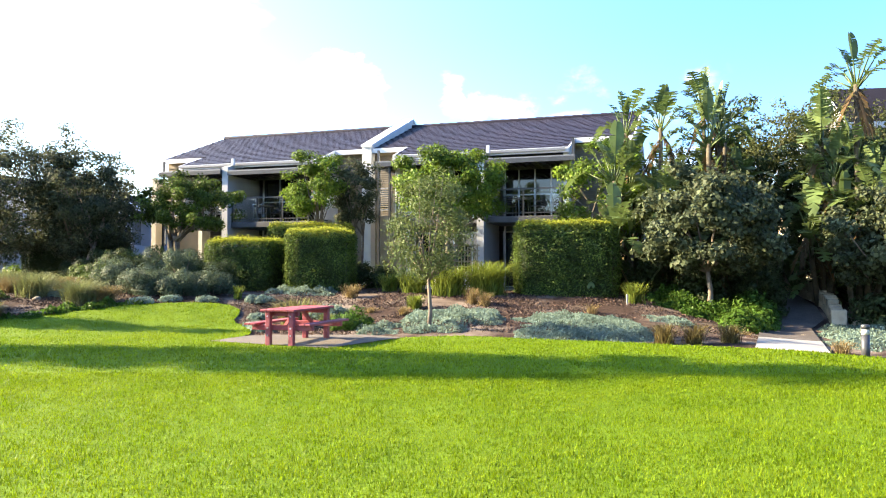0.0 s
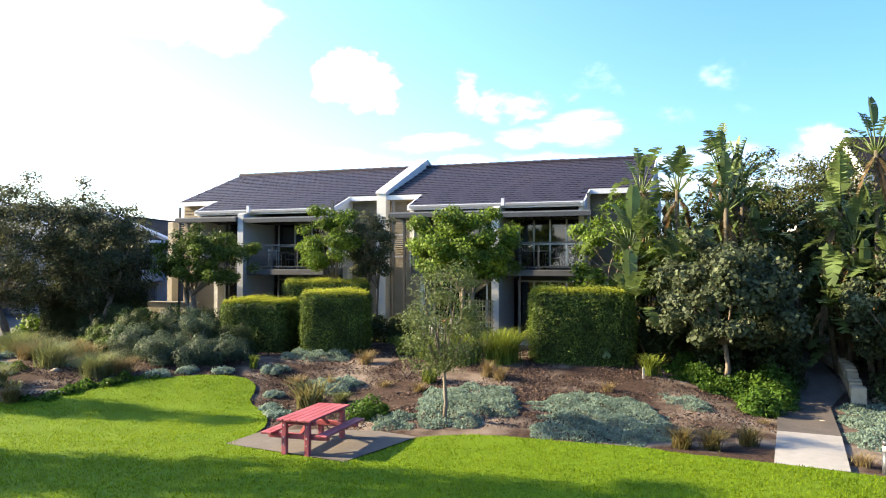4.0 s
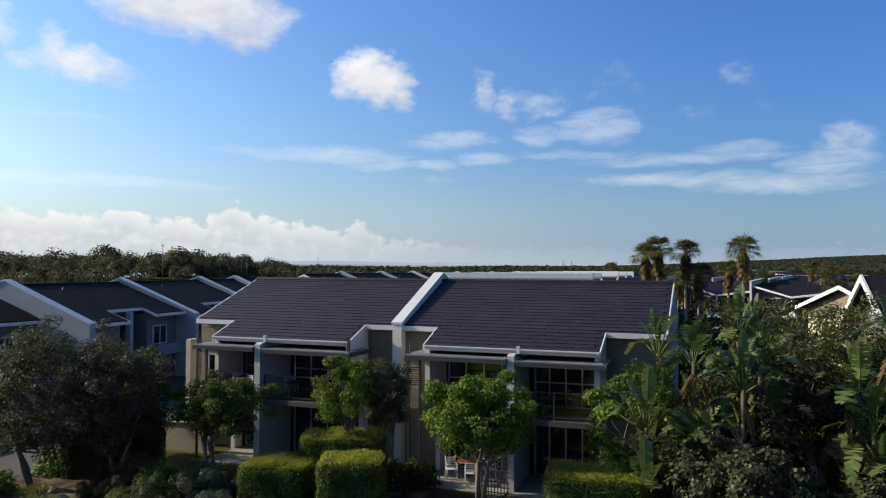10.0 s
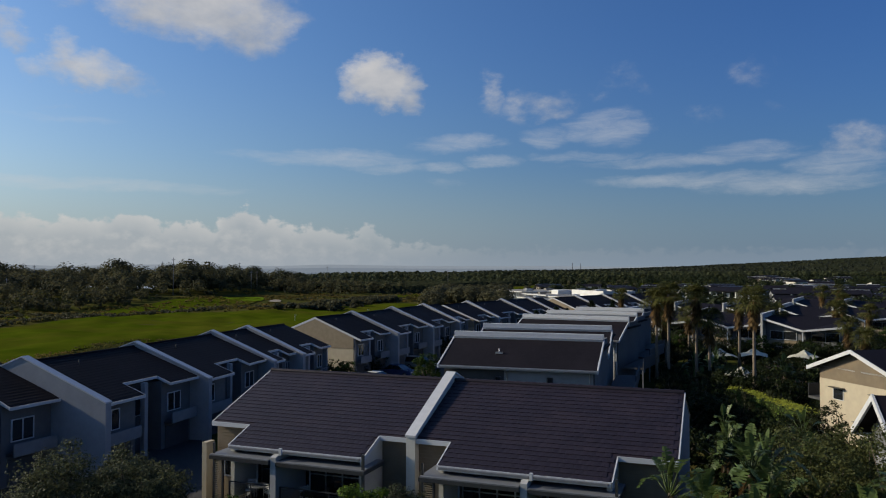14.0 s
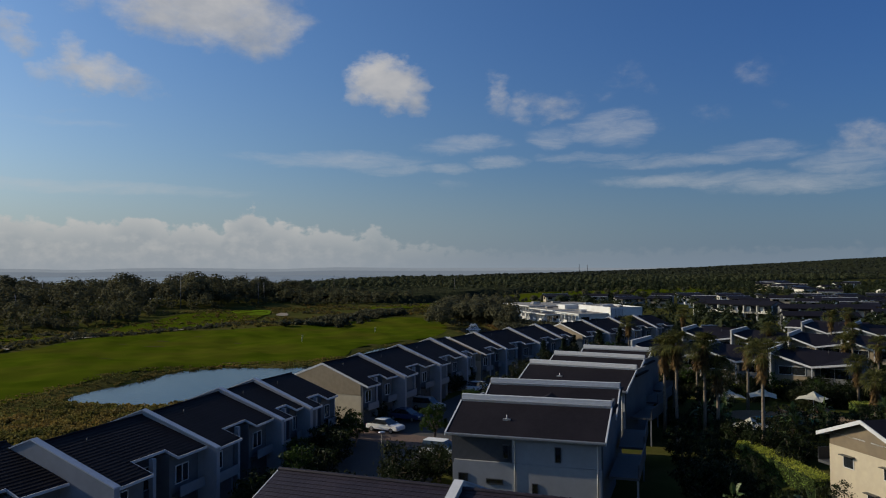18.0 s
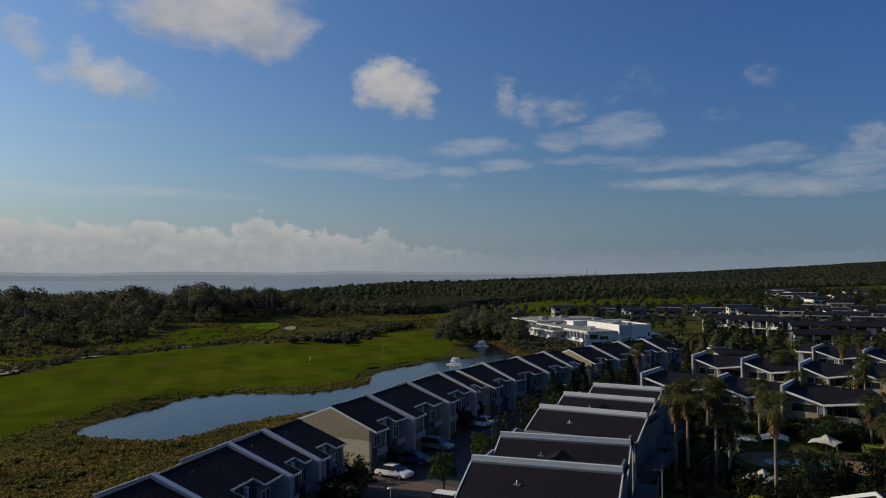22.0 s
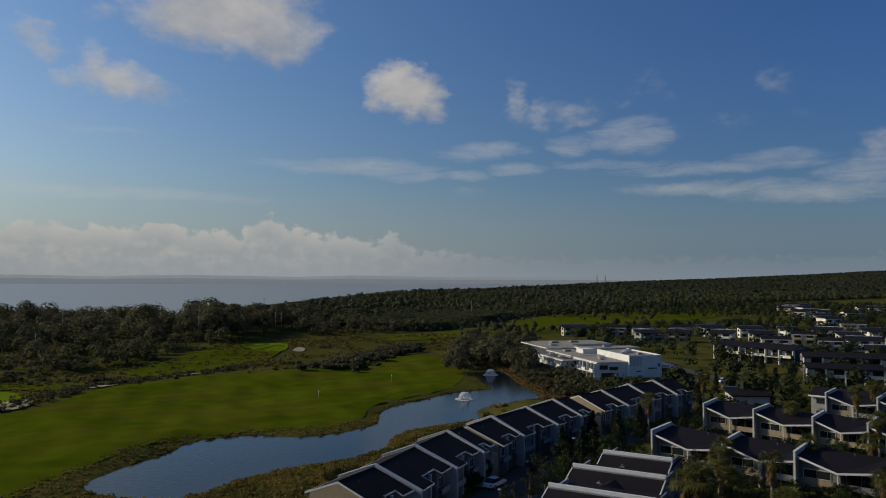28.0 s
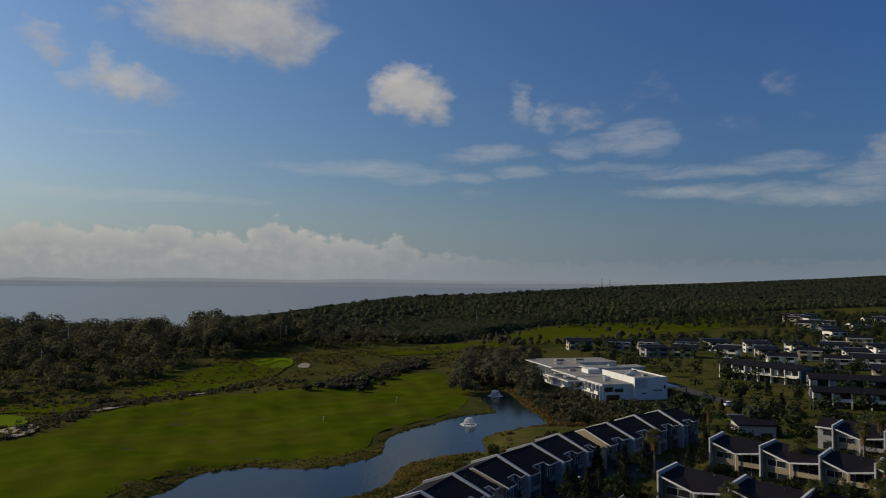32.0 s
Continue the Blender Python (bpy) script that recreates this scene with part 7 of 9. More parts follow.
def round_top(m, mat, label, h=0.72, rad=0.45, group=""):
    c = empty("terrace_table", m, label, "table", group)
    part("top", tube(bmesh.new(), [(0, 0, h - 0.03), (0, 0, h)], [rad, rad], 20), mat, c)
    for k in range(4):
        a = k * math.pi / 2 + 0.4
        part("leg", tube(bmesh.new(), [(math.cos(a) * rad * 0.75, math.sin(a) * rad * 0.75, 0), (math.cos(a) * rad * 0.6, math.sin(a) * rad * 0.6, h - 0.03)], [0.018, 0.018], 6), M_METAL, c)
    return c


white_chair = None
for (u, n, z, rz, mat, lab) in ((-7.6, -0.9, 2.79, 20, M_PLASTIC, "white metal balcony chair"), (-6.5, -1.0, 2.79, 160, M_PLASTIC, "white metal balcony chair"), (-4.6, -1.0, 2.79, 60, M_PLASTIC, "white metal balcony chair"), (-3.9, -0.8, 2.79, -40, M_METAL, "dark metal balcony chair"), (-3.2, -1.2, 2.79, -100, M_METAL, "dark metal balcony chair"),
                                (3.0, -1.4, 0.05, 30, M_PLASTIC, "white metal terrace chair"), (3.9, -1.7, 0.05, 200, M_PLASTIC, "white metal terrace chair"), (4.4, -0.9, 0.05, 150, M_PLASTIC, "white metal terrace chair"), (6.5, -1.0, 2.79, 30, M_METAL, "dark metal balcony chair"), (7.6, -1.1, 2.79, -60, M_METAL, "dark metal balcony chair"), (-3.5, -1.0, 0.05, 10, M_METAL, "dark metal terrace chair"), (7.4, -1.0, 0.05, 10, M_METAL, "dark metal terrace chair")):
    chair("patio_chair", HOUSE @ Matrix.Translation((u, n, z)) @ Matrix.Rotation(radians(rz), 4, "Z"), mat, lab, "patio chairs")
for (u, n, z, mat, lab) in ((-7.05, -1.1, 2.79, M_STEEL, "small round balcony table"), (-4.2, -1.35, 2.79, M_METAL, "small dark balcony table"), (3.6, -1.1, 0.05, M_WOODTOP, "red-brown round terrace table"), (7.0, -1.3, 2.79, M_METAL, "small dark balcony table")):
    round_top(HOUSE @ Matrix.Translation((u, n, z)), mat, lab, group="patio tables")
# terrace lattice screen, pot shrub and low garden wall
tr = empty("lattice_screen", HOUSE @ Matrix.Translation((5.35, -3.3, 0)), "dark timber lattice screen at the terrace edge", "screen")
for i in range(9):
    part("slat", boxed(-0.5 + i * 0.12, -0.46 + i * 0.12, -0.03, -0.01, 0, 1.7), M_TAN, tr)
    part("slat", boxed(-0.55, 0.55, 0.0, 0.02, 0.1 + i * 0.19, 0.14 + i * 0.19), M_TAN, tr)
bush(-6.2, 30.1, 0.55, 0.55, 0.95, "clipped dark ball shrub by the terrace", L_DARK, 300, 0.07, 2600, 50, 0.16)
lw = empty("low_wall", Matrix.Translation((-13.6, 34.2, gz(-13.6, 34.2))) @ Matrix.Rotation(radians(-14), 4, "Z"), "low cream rendered garden wall", "garden wall")
part("wall", boxed(-2.6, 2.0, -0.1, 0.1, -0.2, 1.25, bevel=0.01), M_CREAM, lw)
part("coping", boxed(-2.65, 2.05, -0.14, 0.14, 1.254, 1.31, bevel=0.01), M_CONC, lw)

# lawn blades, nearest first


def blades(name, n, x0, x1, y0, y1, h, w, seed, label):
    r = np.random.default_rng(seed)
    x = r.uniform(x0, x1, n)
    y = y0 + (y1 - y0) * r.random(n) ** 0.9
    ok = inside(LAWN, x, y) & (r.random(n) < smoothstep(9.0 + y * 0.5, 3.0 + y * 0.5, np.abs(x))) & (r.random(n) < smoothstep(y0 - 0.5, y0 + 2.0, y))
    x, y = x[ok], y[ok]
    m = len(x)
    z = ground_z(x, y) + 0.07
    tall = h * r.uniform(0.5, 1.25, m) * (0.9 + 0.14 * np.sin(x * 3.1 + np.sin(y * 2.3) * 2) * np.sin(y * 2.7) + 0.2 * np.sin(x * 13.0 + 2.0 * np.sin(y * 7.0)) * np.sin(y * 11.0 + 1.7 * np.sin(x * 5.0)))
    a = r.uniform(0, math.tau, m)
    lean = r.uniform(0.15, 0.8, m) * tall
    wx, wy = np.cos(a + 1.57) * w, np.sin(a + 1.57) * w
    v = np.empty((m, 3, 3))
    v[:, 0] = np.stack([x - wx, y - wy, z], 1)
    v[:, 1] = np.stack([x + wx, y + wy, z], 1)
    v[:, 2] = np.stack([x + np.cos(a) * lean, y + np.sin(a) * lean, z + tall], 1)
    return tagged(arrays(name, v, 3, M_GRASS), label, "grass", kind="stuff")


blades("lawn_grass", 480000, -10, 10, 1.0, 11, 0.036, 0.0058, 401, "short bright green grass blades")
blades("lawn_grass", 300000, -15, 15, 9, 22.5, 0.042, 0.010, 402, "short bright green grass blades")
# loose bark over the beds
r_ = np.random.default_rng(44)
cx_, cy_ = r_.uniform(-13, 9, 90000), r_.uniform(16.5, 27, 90000)
ok_ = inside(BED, cx_, cy_) & (np.sin(cx_ * 1.9 + 2.0 * np.sin(cy_ * 0.8)) * np.sin(cy_ * 2.1 + np.sin(cx_ * 1.1)) > -0.35 + 0.5 * r_.random(90000) - 0.25)
cc_ = np.stack([cx_[ok_], cy_[ok_], ground_z(cx_[ok_], cy_[ok_]) + 0.045], 1)
tagged(arrays("mulch_chips", leaf_quads(cc_, 0.062, 0.0, 0.4, 45, 0.05), 4, M_CHIP), "loose brown bark chips", "mulch", kind="stuff")

# ------------------------------------------------------------------ village: neighbours, palms, pool, cars, planting


def gable_house(apex, ridge_dir, half, length, label, wall, ridge_z, base, gable=None, k=0.375):
    """A house end: gable below the apex, tiled roof running back along ridge_dir."""
    ang = math.atan2(ridge_dir[1], ridge_dir[0])
    h = empty("neighbour_house", Matrix.Translation((apex[0], apex[1], base)) @ Matrix.Rotation(ang, 4, "Z"), label, "house", "neighbour houses")
    t = ridge_z - base
    for s in (-1, 1):
        part("roof", prism(bmesh.new(), [(-0.6, 0, t), (length, 0, t), (length, s * half, t - k * half), (-0.6, s * half, t - k * half)], (0, 0, -0.16)), M_SLATE, h)
        part("barge_board", prism(bmesh.new(), [(-0.7, 0, t + 0.05), (-0.7, s * half, t - k * half + 0.05), (-0.7, s * half, t - k * half - 0.25), (-0.7, 0, t - 0.25)], (0.096, 0, 0)), M_TRIM, h)
        part("fascia", boxed(-0.6, length, min(s * half, s * (half + 0.06)), max(s * half, s * (half + 0.06)), t - k * half - 0.24, t - k * half + 0.0), M_TRIM, h)
        part("side_wall", boxed(0.2, length - 0.3, min(s * (half - 0.9), s * (half - 0.7)), max(s * (half - 0.9), s * (half - 0.7)), 0, t - k * (half - 0.7) - 0.2), wall, h)
        part("wall_capping", boxed(0.0, 0.18, min(s * 0.3, s * (half - 0.7)), max(s * 0.3, s * (half - 0.7)), t - k * (half - 0.7) - 0.19, t - k * (half - 0.7) - 0.1), M_TRIM, h)
    e = half - 0.7
    part("gable_wall", prism(bmesh.new(), [(0, -e, t - k * e - 1.1), (0, e, t - k * e - 1.1), (0, e, t - k * e - 0.2), (0, 0, t - 0.2), (0, -e, t - k * e - 0.2)], (0.2, 0, 0)), gable or M_BROWNW, h, "weatherboard gable")
    part("wall", boxed(-0.02, 0.2, -e, e, 0, t - k * e - 1.104), wall, h)
    for y0, z0 in ((-2.6, 3.2), (1.4, 3.2), (-1.0, 0.9)) if half > 4 else ((-0.5, 3.2),):
        w = new("window")
        w.parent = h
        part("window_frame", boxed(-0.07, -0.022, y0, y0 + 1.1, z0, z0 + 0.9), M_TRIM, w)
        part("pane", boxed(-0.08, -0.071, y0 + 0.06, y0 + 1.04, z0 + 0.06, z0 + 0.84), M_GLASS, w)
        part("window_hood", boxed(-0.45, -0.022, y0 - 0.1, y0 + 1.2, z0 + 0.95, z0 + 1.0), M_METAL, w)
    part("skillion_roof", prism(bmesh.new(), [(0.4, half + 0.08, t - k * half - 0.4), (length, half + 0.08, t - k * half - 0.4), (length, half + 3.2, t - k * half - 1.2), (0.4, half + 3.2, t - k * half - 1.2)], (0, 0, -0.15)), M_SLATE, h) if half < 4 else None
    part("balcony_floor", boxed(0.6, 3.4, half - 0.68, half + 1.4, 2.7, 2.9), M_DARKW, h)
    part("balcony_rail", boxed(0.6, 3.4, half + 1.34, half + 1.4, 2.91, 3.9), M_METAL, h)
    return h


gable_house((16.4, 30.75), (0.985, -0.17), 2.7, 12.0, "neighbouring house with grey gable and white barge boards", M_GREYW, 9.16, 0.95, M_GABLE, 0.7)
gable_house((28.4, 58.0), (0.96, 0.28), 4.7, 14.0, "neighbouring house with sunlit cream gable wall", M_CREAM, 8.15, 0.85)

for i, (x, y, h) in enumerate(((24.5, 101.4, 7.1), (20.4, 83.3, 10.9), (19.4, 84.6, 10.1), (23.8, 84.6, 10.5), (33.2, 119.7, 6.4), (25.1, 84.2, 8.0), (34.3, 101.8, 8.5), (27.1, 76.1, 10.6), (55.3, 151.7, 7.2), (46.2, 120.1, 7.0), (55.5, 120.4, 7.4), (49.8, 104.4, 5.9), (47.5, 95.3, 5.0), (63.5, 126.2, 6.6), (30.0, 110.5, 7.0), (27.5, 150.0, 8.5), (47.0, 185.0, 8.0), (64.0, 136.0, 8.0), (71, 160, 9), (80, 172, 9), (92, 150, 8.5))):
    fan_palm(x, y, h - 0.2, "tall fan palm with brown skirt of dead fronds", 500 + i, 1.8)


def umbrella(x, y, label, seed, z=None):
    t = empty("shade_umbrella", Matrix.Translation((x, y, gz(x, y) if z is None else z)) @ Matrix.Rotation(seed, 4, "Z"), label, "umbrella", "pool umbrellas")
    part("pole", tube(bmesh.new(), [(0, 0, 0), (0, 0, 2.9)], [0.05, 0.05], 8), M_STEEL, t)
    bm = bmesh.new()
    top = bm.verts.new((0, 0, 3.15))
    ring = []
    for k in range(16):
        a = k * math.tau / 16
        rr = 2.3 if k % 4 == 0 else 1.75
        ring.append(bm.verts.new((math.cos(a) * rr, math.sin(a) * rr, 2.05 if k % 4 == 0 else 2.3)))
    inner = [bm.verts.new((v.co.x * 0.42, v.co.y * 0.42, 2.58)) for v in ring]
    for k in range(16):
        j = (k + 1) % 16
        bm.faces.new((ring[k], ring[j], inner[j], inner[k]))
        bm.faces.new((inner[k], inner[j], top))
    part("canopy", bm, M_CANVAS, t)
    part("base", tube(bmesh.new(), [(0, 0, -0.1), (0, 0, 0.1)], [0.4, 0.4], 12), M_CONC, t)
    return t


for i, (x, y) in enumerate(((41.3, 98.2), (35.8, 100.6), (31.1, 99.6), (27.4, 80.6))):
    umbrella(x, y, "pale peaked canvas shade umbrella by the pool", i * 0.5)
sheet("pool_deck", rounded([(30, 95), (38, 90), (45, 90.5), (46, 97), (40, 101), (31, 102)]), 4, 0.05, material("warm_paving", (0.20, 0.135, 0.075), 0.85, (0.16, 0.11, 0.062), 3.0), "warm brown pool paving", "pool deck")
sheet("pool", rounded([(32, 96), (37, 92.5), (42, 92.5), (41, 95.5), (35, 98.5)]), 4, 0.09, M_POOL, "teal swimming pool water", "pool")


def lounger(x, y, rz):
    t = empty("sun_lounger", Matrix.Translation((x, y, gz(x, y) + 0.05)) @ Matrix.Rotation(radians(rz), 4, "Z"), "brown slatted sun lounger on the pool deck", "lounger", "pool loungers")
    part("seat", boxed(-0.32, 0.32, -0.9, 0.4, 0.3, 0.36), M_WOODTOP, t)
    part("backrest", prism(bmesh.new(), [(-0.32, 0.4, 0.3), (0.32, 0.4, 0.3), (0.32, 0.9, 0.75), (-0.32, 0.9, 0.75)], (0, 0, 0.06)), M_WOODTOP, t)
    for a in (-0.27, 0.27):
        for b in (-0.8, 0.35):
            part("leg", boxed(a - 0.03, a + 0.03, b - 0.03, b + 0.03, 0, 0.299), M_WOODTOP, t)


for i, (x, y) in enumerate(((39.2, 99.4), (40.2, 99.1), (42.4, 98.6), (43.6, 98.1), (38.0, 99.9))):
    lounger(x, y, 20 + i * 4)


def car(x, y, rz, paint, label, wagon=False, z=None):
    t = empty("car", Matrix.Translation((x, y, (gz(x, y) + 0.05) if z is None else z)) @ Matrix.Rotation(radians(rz), 4, "Z"), label, "car", "parked cars")
    L, W, H = 4.5, 1.76, 1.62 if wagon else 1.44
    prof = [(-2.25, 0.32), (-2.22, 0.72), (-2.0, 0.88), (-1.2, 0.94), (1.25, 0.94), (2.1, 0.80), (2.25, 0.62), (2.22, 0.32)]
    bm = prism(bmesh.new(), [(px, -W / 2, pz) for px, pz in prof], (0, W, 0))
    bmesh.ops.bevel(bm, geom=list(bm.edges), offset=0.06, segments=2, affect="EDGES")
    part("body", bm, paint, t)
    top = [(-2.05, 0.93), (-1.9 if wagon else -1.35, H), (0.35, H), (1.2, 0.93)] if wagon else [(-1.75, 0.93), (-1.0, H), (0.3, H), (1.2, 0.93)]
    bm = bmesh.new()
    lo = [bm.verts.new((px, s * W * 0.47, pz)) for s in (-1, 1) for px, pz in (top[0], top[3])]
    hi = [bm.verts.new((px, s * W * 0.38, pz)) for s in (-1, 1) for px, pz in (top[1], top[2])]
    bm.faces.new((lo[0], lo[1], hi[1], hi[0]))
    bm.faces.new((lo[2], lo[3], hi[3], hi[2]))
    bm.faces.new((lo[0], lo[2], hi[2], hi[0]))
    bm.faces.new((lo[1], lo[3], hi[3], hi[1]))
    bm.faces.new((hi[0], hi[1], hi[3], hi[2]))
    bm.faces.new((lo[0], lo[1], lo[3], lo[2]))
    part("cabin_glass", bm, M_GLASS, t)
    part("roof", boxed(top[1][0] - 0.02, top[2][0] + 0.02, -W * 0.39, W * 0.39, H - 0.02, H + 0.035, bevel=0.015), paint, t)
    for sx in (-1.38, 1.38):
        for sy in (-1, 1):
            w = part("wheel", tube(bmesh.new(), [(sx, sy * (W / 2 - 0.17), 0.31), (sx, sy * (W / 2 + 0.012), 0.31)], [0.31, 0.31], 18), M_TYRE, t)
            part("rim", tube(bmesh.new(), [(sx, sy * (W / 2 + 0.013), 0.31), (sx, sy * (W / 2 + 0.03), 0.31)], [0.2, 0.18], 12), M_STEEL, w)
    for sy in (-1, 1):
        part("headlight", boxed(2.19, 2.27, sy * 0.62 - 0.16, sy * 0.62 + 0.16, 0.62, 0.74), M_PLASTIC, t)
        part("tail_light", boxed(-2.27, -2.19, sy * 0.66 - 0.13, sy * 0.66 + 0.13, 0.66, 0.8), M_RED, t)
        part("mirror", boxed(0.85, 1.0, sy * (W / 2 + 0.08) - 0.08, sy * (W / 2 + 0.08) + 0.08, 0.95, 1.07, bevel=0.02), paint, t)
    return t


car(-12.3, 86.8, -28, M_CARWHITE, "white saloon car parked by the townhouses")
car(-4.8, 75.2, -20, M_CARWHITE, "white estate car parked beside a house", True)
car(-10.6, 93.4, -25, M_CARBLUE, "dark blue car parked in the lane")
car(-8.4, 100.8, -25, M_CARSILVER, "silver car parked in the lane", True)
car(-2.0, 117.0, 60, M_CARWHITE, "white car parked in the lane")
car(-24.5, 33.5, 80, M_CARWHITE, "white car in the parking bay")
car(-27.5, 33.0, 80, M_RED, "red car in the parking bay", True)
car(-30.6, 32.6, 80, M_CARSILVER, "silver car in the parking bay")
car(70, 250, 30, M_CARWHITE, "white car on the far avenue")
car(60, 243, 0, M_CARSILVER, "silver car near the white building")


def lamp_post(x, y, h=3.4):
    t = empty("street_lamp", Matrix.Translation((x, y, gz(x, y))), "slim dark street lamp with a flat disc head", "street lamp", "street lamps")
    part("pole", tube(bmesh.new(), [(0, 0, -0.2), (0, 0, h)], [0.06, 0.05], 8), M_METAL, t)
    part("head", tube(bmesh.new(), [(0, 0, h), (0, 0, h + 0.06), (0, 0, h + 0.14), (0, 0, h + 0.18)], [0.08, 0.34, 0.34, 0.1], 16), M_STEEL, t)
    return t


for x, y in ((-10.3, 70.2), (-13.2, 53.0), (-1.0, 103.0), (12, 137)):
    lamp_post(x, y)

# planting between the houses: a few grown trees, copied about


def kind_tree(name, seed, height, rx, rz, mat, label, leaf, count, category="tree"):
    t = tree(name, 0, -300, height, rx, rz, label, mat, leaf, count, 60, 0.5, 0.1, seed, stems=2, z=0.0, group="village trees", category=category)
    return t


L_VILL = leafy("village_leaf", (0.018, 0.026, 0.009), (0.012, 0.018, 0.006), 0.4)
L_VILL2 = leafy("olive_village_leaf", (0.027, 0.033, 0.013), (0.018, 0.023, 0.009), 0.4)
L_VILL3 = leafy("green_village_leaf", (0.034, 0.060, 0.011), (0.022, 0.04, 0.009), 0.4)
KINDS = [kind_tree("tree", 601, 5.0, 2.0, 1.9, L_VILL3, "rounded dark green village tree", 0.3, 1900),
         kind_tree("tree", 602, 4.2, 2.2, 1.7, L_VILL, "dark spreading village tree", 0.3, 2000),
         kind_tree("tree", 603, 6.5, 2.0, 2.6, L_VILL2, "feathery olive-green village tree", 0.26, 2000),
         kind_tree("shrub", 604, 3.0, 1.9, 1.45, L_VILL, "low dark village shrub", 0.28, 1500, "shrub"),
         kind_tree("shrub", 605, 2.2, 1.4, 1.1, L_VILL2, "low dusky village shrub", 0.24, 1100, "shrub")]
KTAKEN = [False] * len(KINDS)


def plant(k, x, y, s, turn):
    m = Matrix.Translation((x, y, gz(x, y) - 0.05)) @ Matrix.Rotation(turn, 4, "Z") @ Matrix.Scale(s, 4)
    if not KTAKEN[k]:
        KTAKEN[k] = True
        KINDS[k].matrix_basis = m
        return KINDS[k]
    return copy_thing(KINDS[k], m)


r6 = random.Random(66)
# lane side: (x, y, kind, scale)
for x, y, k, s in ((-17.5, 57, 3, 1.2), (-16.2, 62, 0, 0.8), (-15.4, 65.5, 3, 1.0), (-17.8, 68, 0, 0.85), (-15.5, 72, 3, 1.1), (-17, 75, 1, 0.8), (-14.6, 79, 0, 0.9), (-16.5, 81, 3, 0.9), (-17.2, 85, 3, 0.9), (-14.3, 90.6, 3, 0.8), (-12.6, 96, 0, 0.8), (-10.6, 105, 1, 0.8), (-8.2, 110, 0, 0.8), (-6, 115, 3, 1.0), (-3.4, 121, 0, 0.8),
                   (-5.6, 70.0, 4, 1.2), (-8.0, 66, 4, 1.3), (-6.2, 81.5, 0, 1.05), (-7.5, 63, 3, 0.8), (-4.6, 66, 3, 0.9), (-1.8, 90, 0, 1.1), (-2.5, 95, 0, 0.9), (0.5, 101, 2, 0.8), (3.5, 108, 2, 1.0), (6.0, 113, 2, 1.1), (8.5, 117, 0, 1.2), (4.5, 121, 2, 0.9), (9, 126, 2, 1.1), (14, 131, 2, 1.2), (17.5, 134, 0, 1.2), (11, 140, 0, 0.9), (16, 146, 1, 1.0), (21, 151, 2, 1.0), (25, 156, 0, 1.0),
                   (-13.5, 50, 0, 0.9), (-11, 44, 3, 1.1), (-10.5, 56, 4, 1.3), (-7.5, 57, 3, 0.8)):
    plant(k, x, y, s, r6.uniform(0, 6.28))
# garden behind the house and round the pool
n_done = 0
while n_done < 200:
    x, y = r6.uniform(12.5, 58), r6.uniform(38, 128)
    if (29 < x < 47 and 89 < y < 103) or (x > 24 and 50 < y < 68) or y < 30 + abs(x - 12) * 0.1:
        continue
    if x < 12 + (y - 62) * 0.16 + 4 and 54 < y < 112:
        continue
    if y > 112 and 33 < x:
        continue
    plant(r6.choice((1, 1, 3, 3, 4, 4, 2)), x, y, r6.uniform(0.6, 1.05), r6.uniform(0, 6.28))
    n_done += 1
# between the eastern terraces and up the avenue to the far houses
n_done = 0
while n_done < 75:
    y = r6.uniform(125, 235)
    x = r6.uniform(8, 60 + y * 0.55)
    if inside(POND, np.array([x]), np.array([y]))[0] or x < village_edge(y) + 3:
        continue
    if 5 < x < 60 and 240 < y < 330:
        continue
    if -9 < (y - 160.5) - (x - 15) * 1.13 < 9 and x < 42:
        continue
    if -6 < (y - 137) + (x - 30) * 0.85 < 9 and x < 66 or -6 < (y - 155) + (x - 55) * 0.8 < 9 and 46 < x < 90:
        continue
    plant(r6.choice((1, 1, 2, 1, 3, 1)), x, y, r6.uniform(0.7, 1.25), r6.uniform(0, 6.28))
    n_done += 1
for (ax, ay), (bx, by), n_ in (((24, 128), (52, 107.5), 24), ((40, 156), (88, 118), 34), ((71, 173), (104, 147), 20)):
    for i in range(n_):
        f = (i + r6.uniform(0.1, 0.9)) / n_
        off = r6.uniform(3.2, 6.0)
        plant(r6.choice((1, 3, 2, 1, 3, 0)), ax + (bx - ax) * f - 0.61 * off, ay + (by - ay) * f - 0.79 * off, r6.uniform(0.65, 1.05), r6.uniform(0, 6.28))
for i, (x, y, h, s) in enumerate(((14.5, 45, 4.6, 3), (18.0, 42, 4.4, 3), (21, 50, 4.2, 3), (16.5, 52, 4.2, 2), (27, 88, 4.6, 3), (24, 86, 4.2, 2), (39, 90, 3.6, 3), (46, 90, 4.0, 3), (33, 84, 4.0, 2))):
    strelitzia(x, y, h, s, "broad paddle-leaved clump in the shaded garden", 700 + i, leafs=7)
hedge(33.0, 47.5, 112.0, 113.4, 0.5, 2.5, "long clipped hedge behind the pool", 711, radians(-12), 0.2, 60)
hedge(46.0, 50.0, 97.0, 99.0, 0.5, 2.6, "clipped hedge block beside the pool", 712, 0, 0.2, 60)
hedge(25.2, 27.0, 62, 76, 0.7, 2.6, "long clipped green hedge beside the cream house", 713, radians(8), 0.16, 90)

# ------------------------------------------------------------------ white building, far houses, golf course


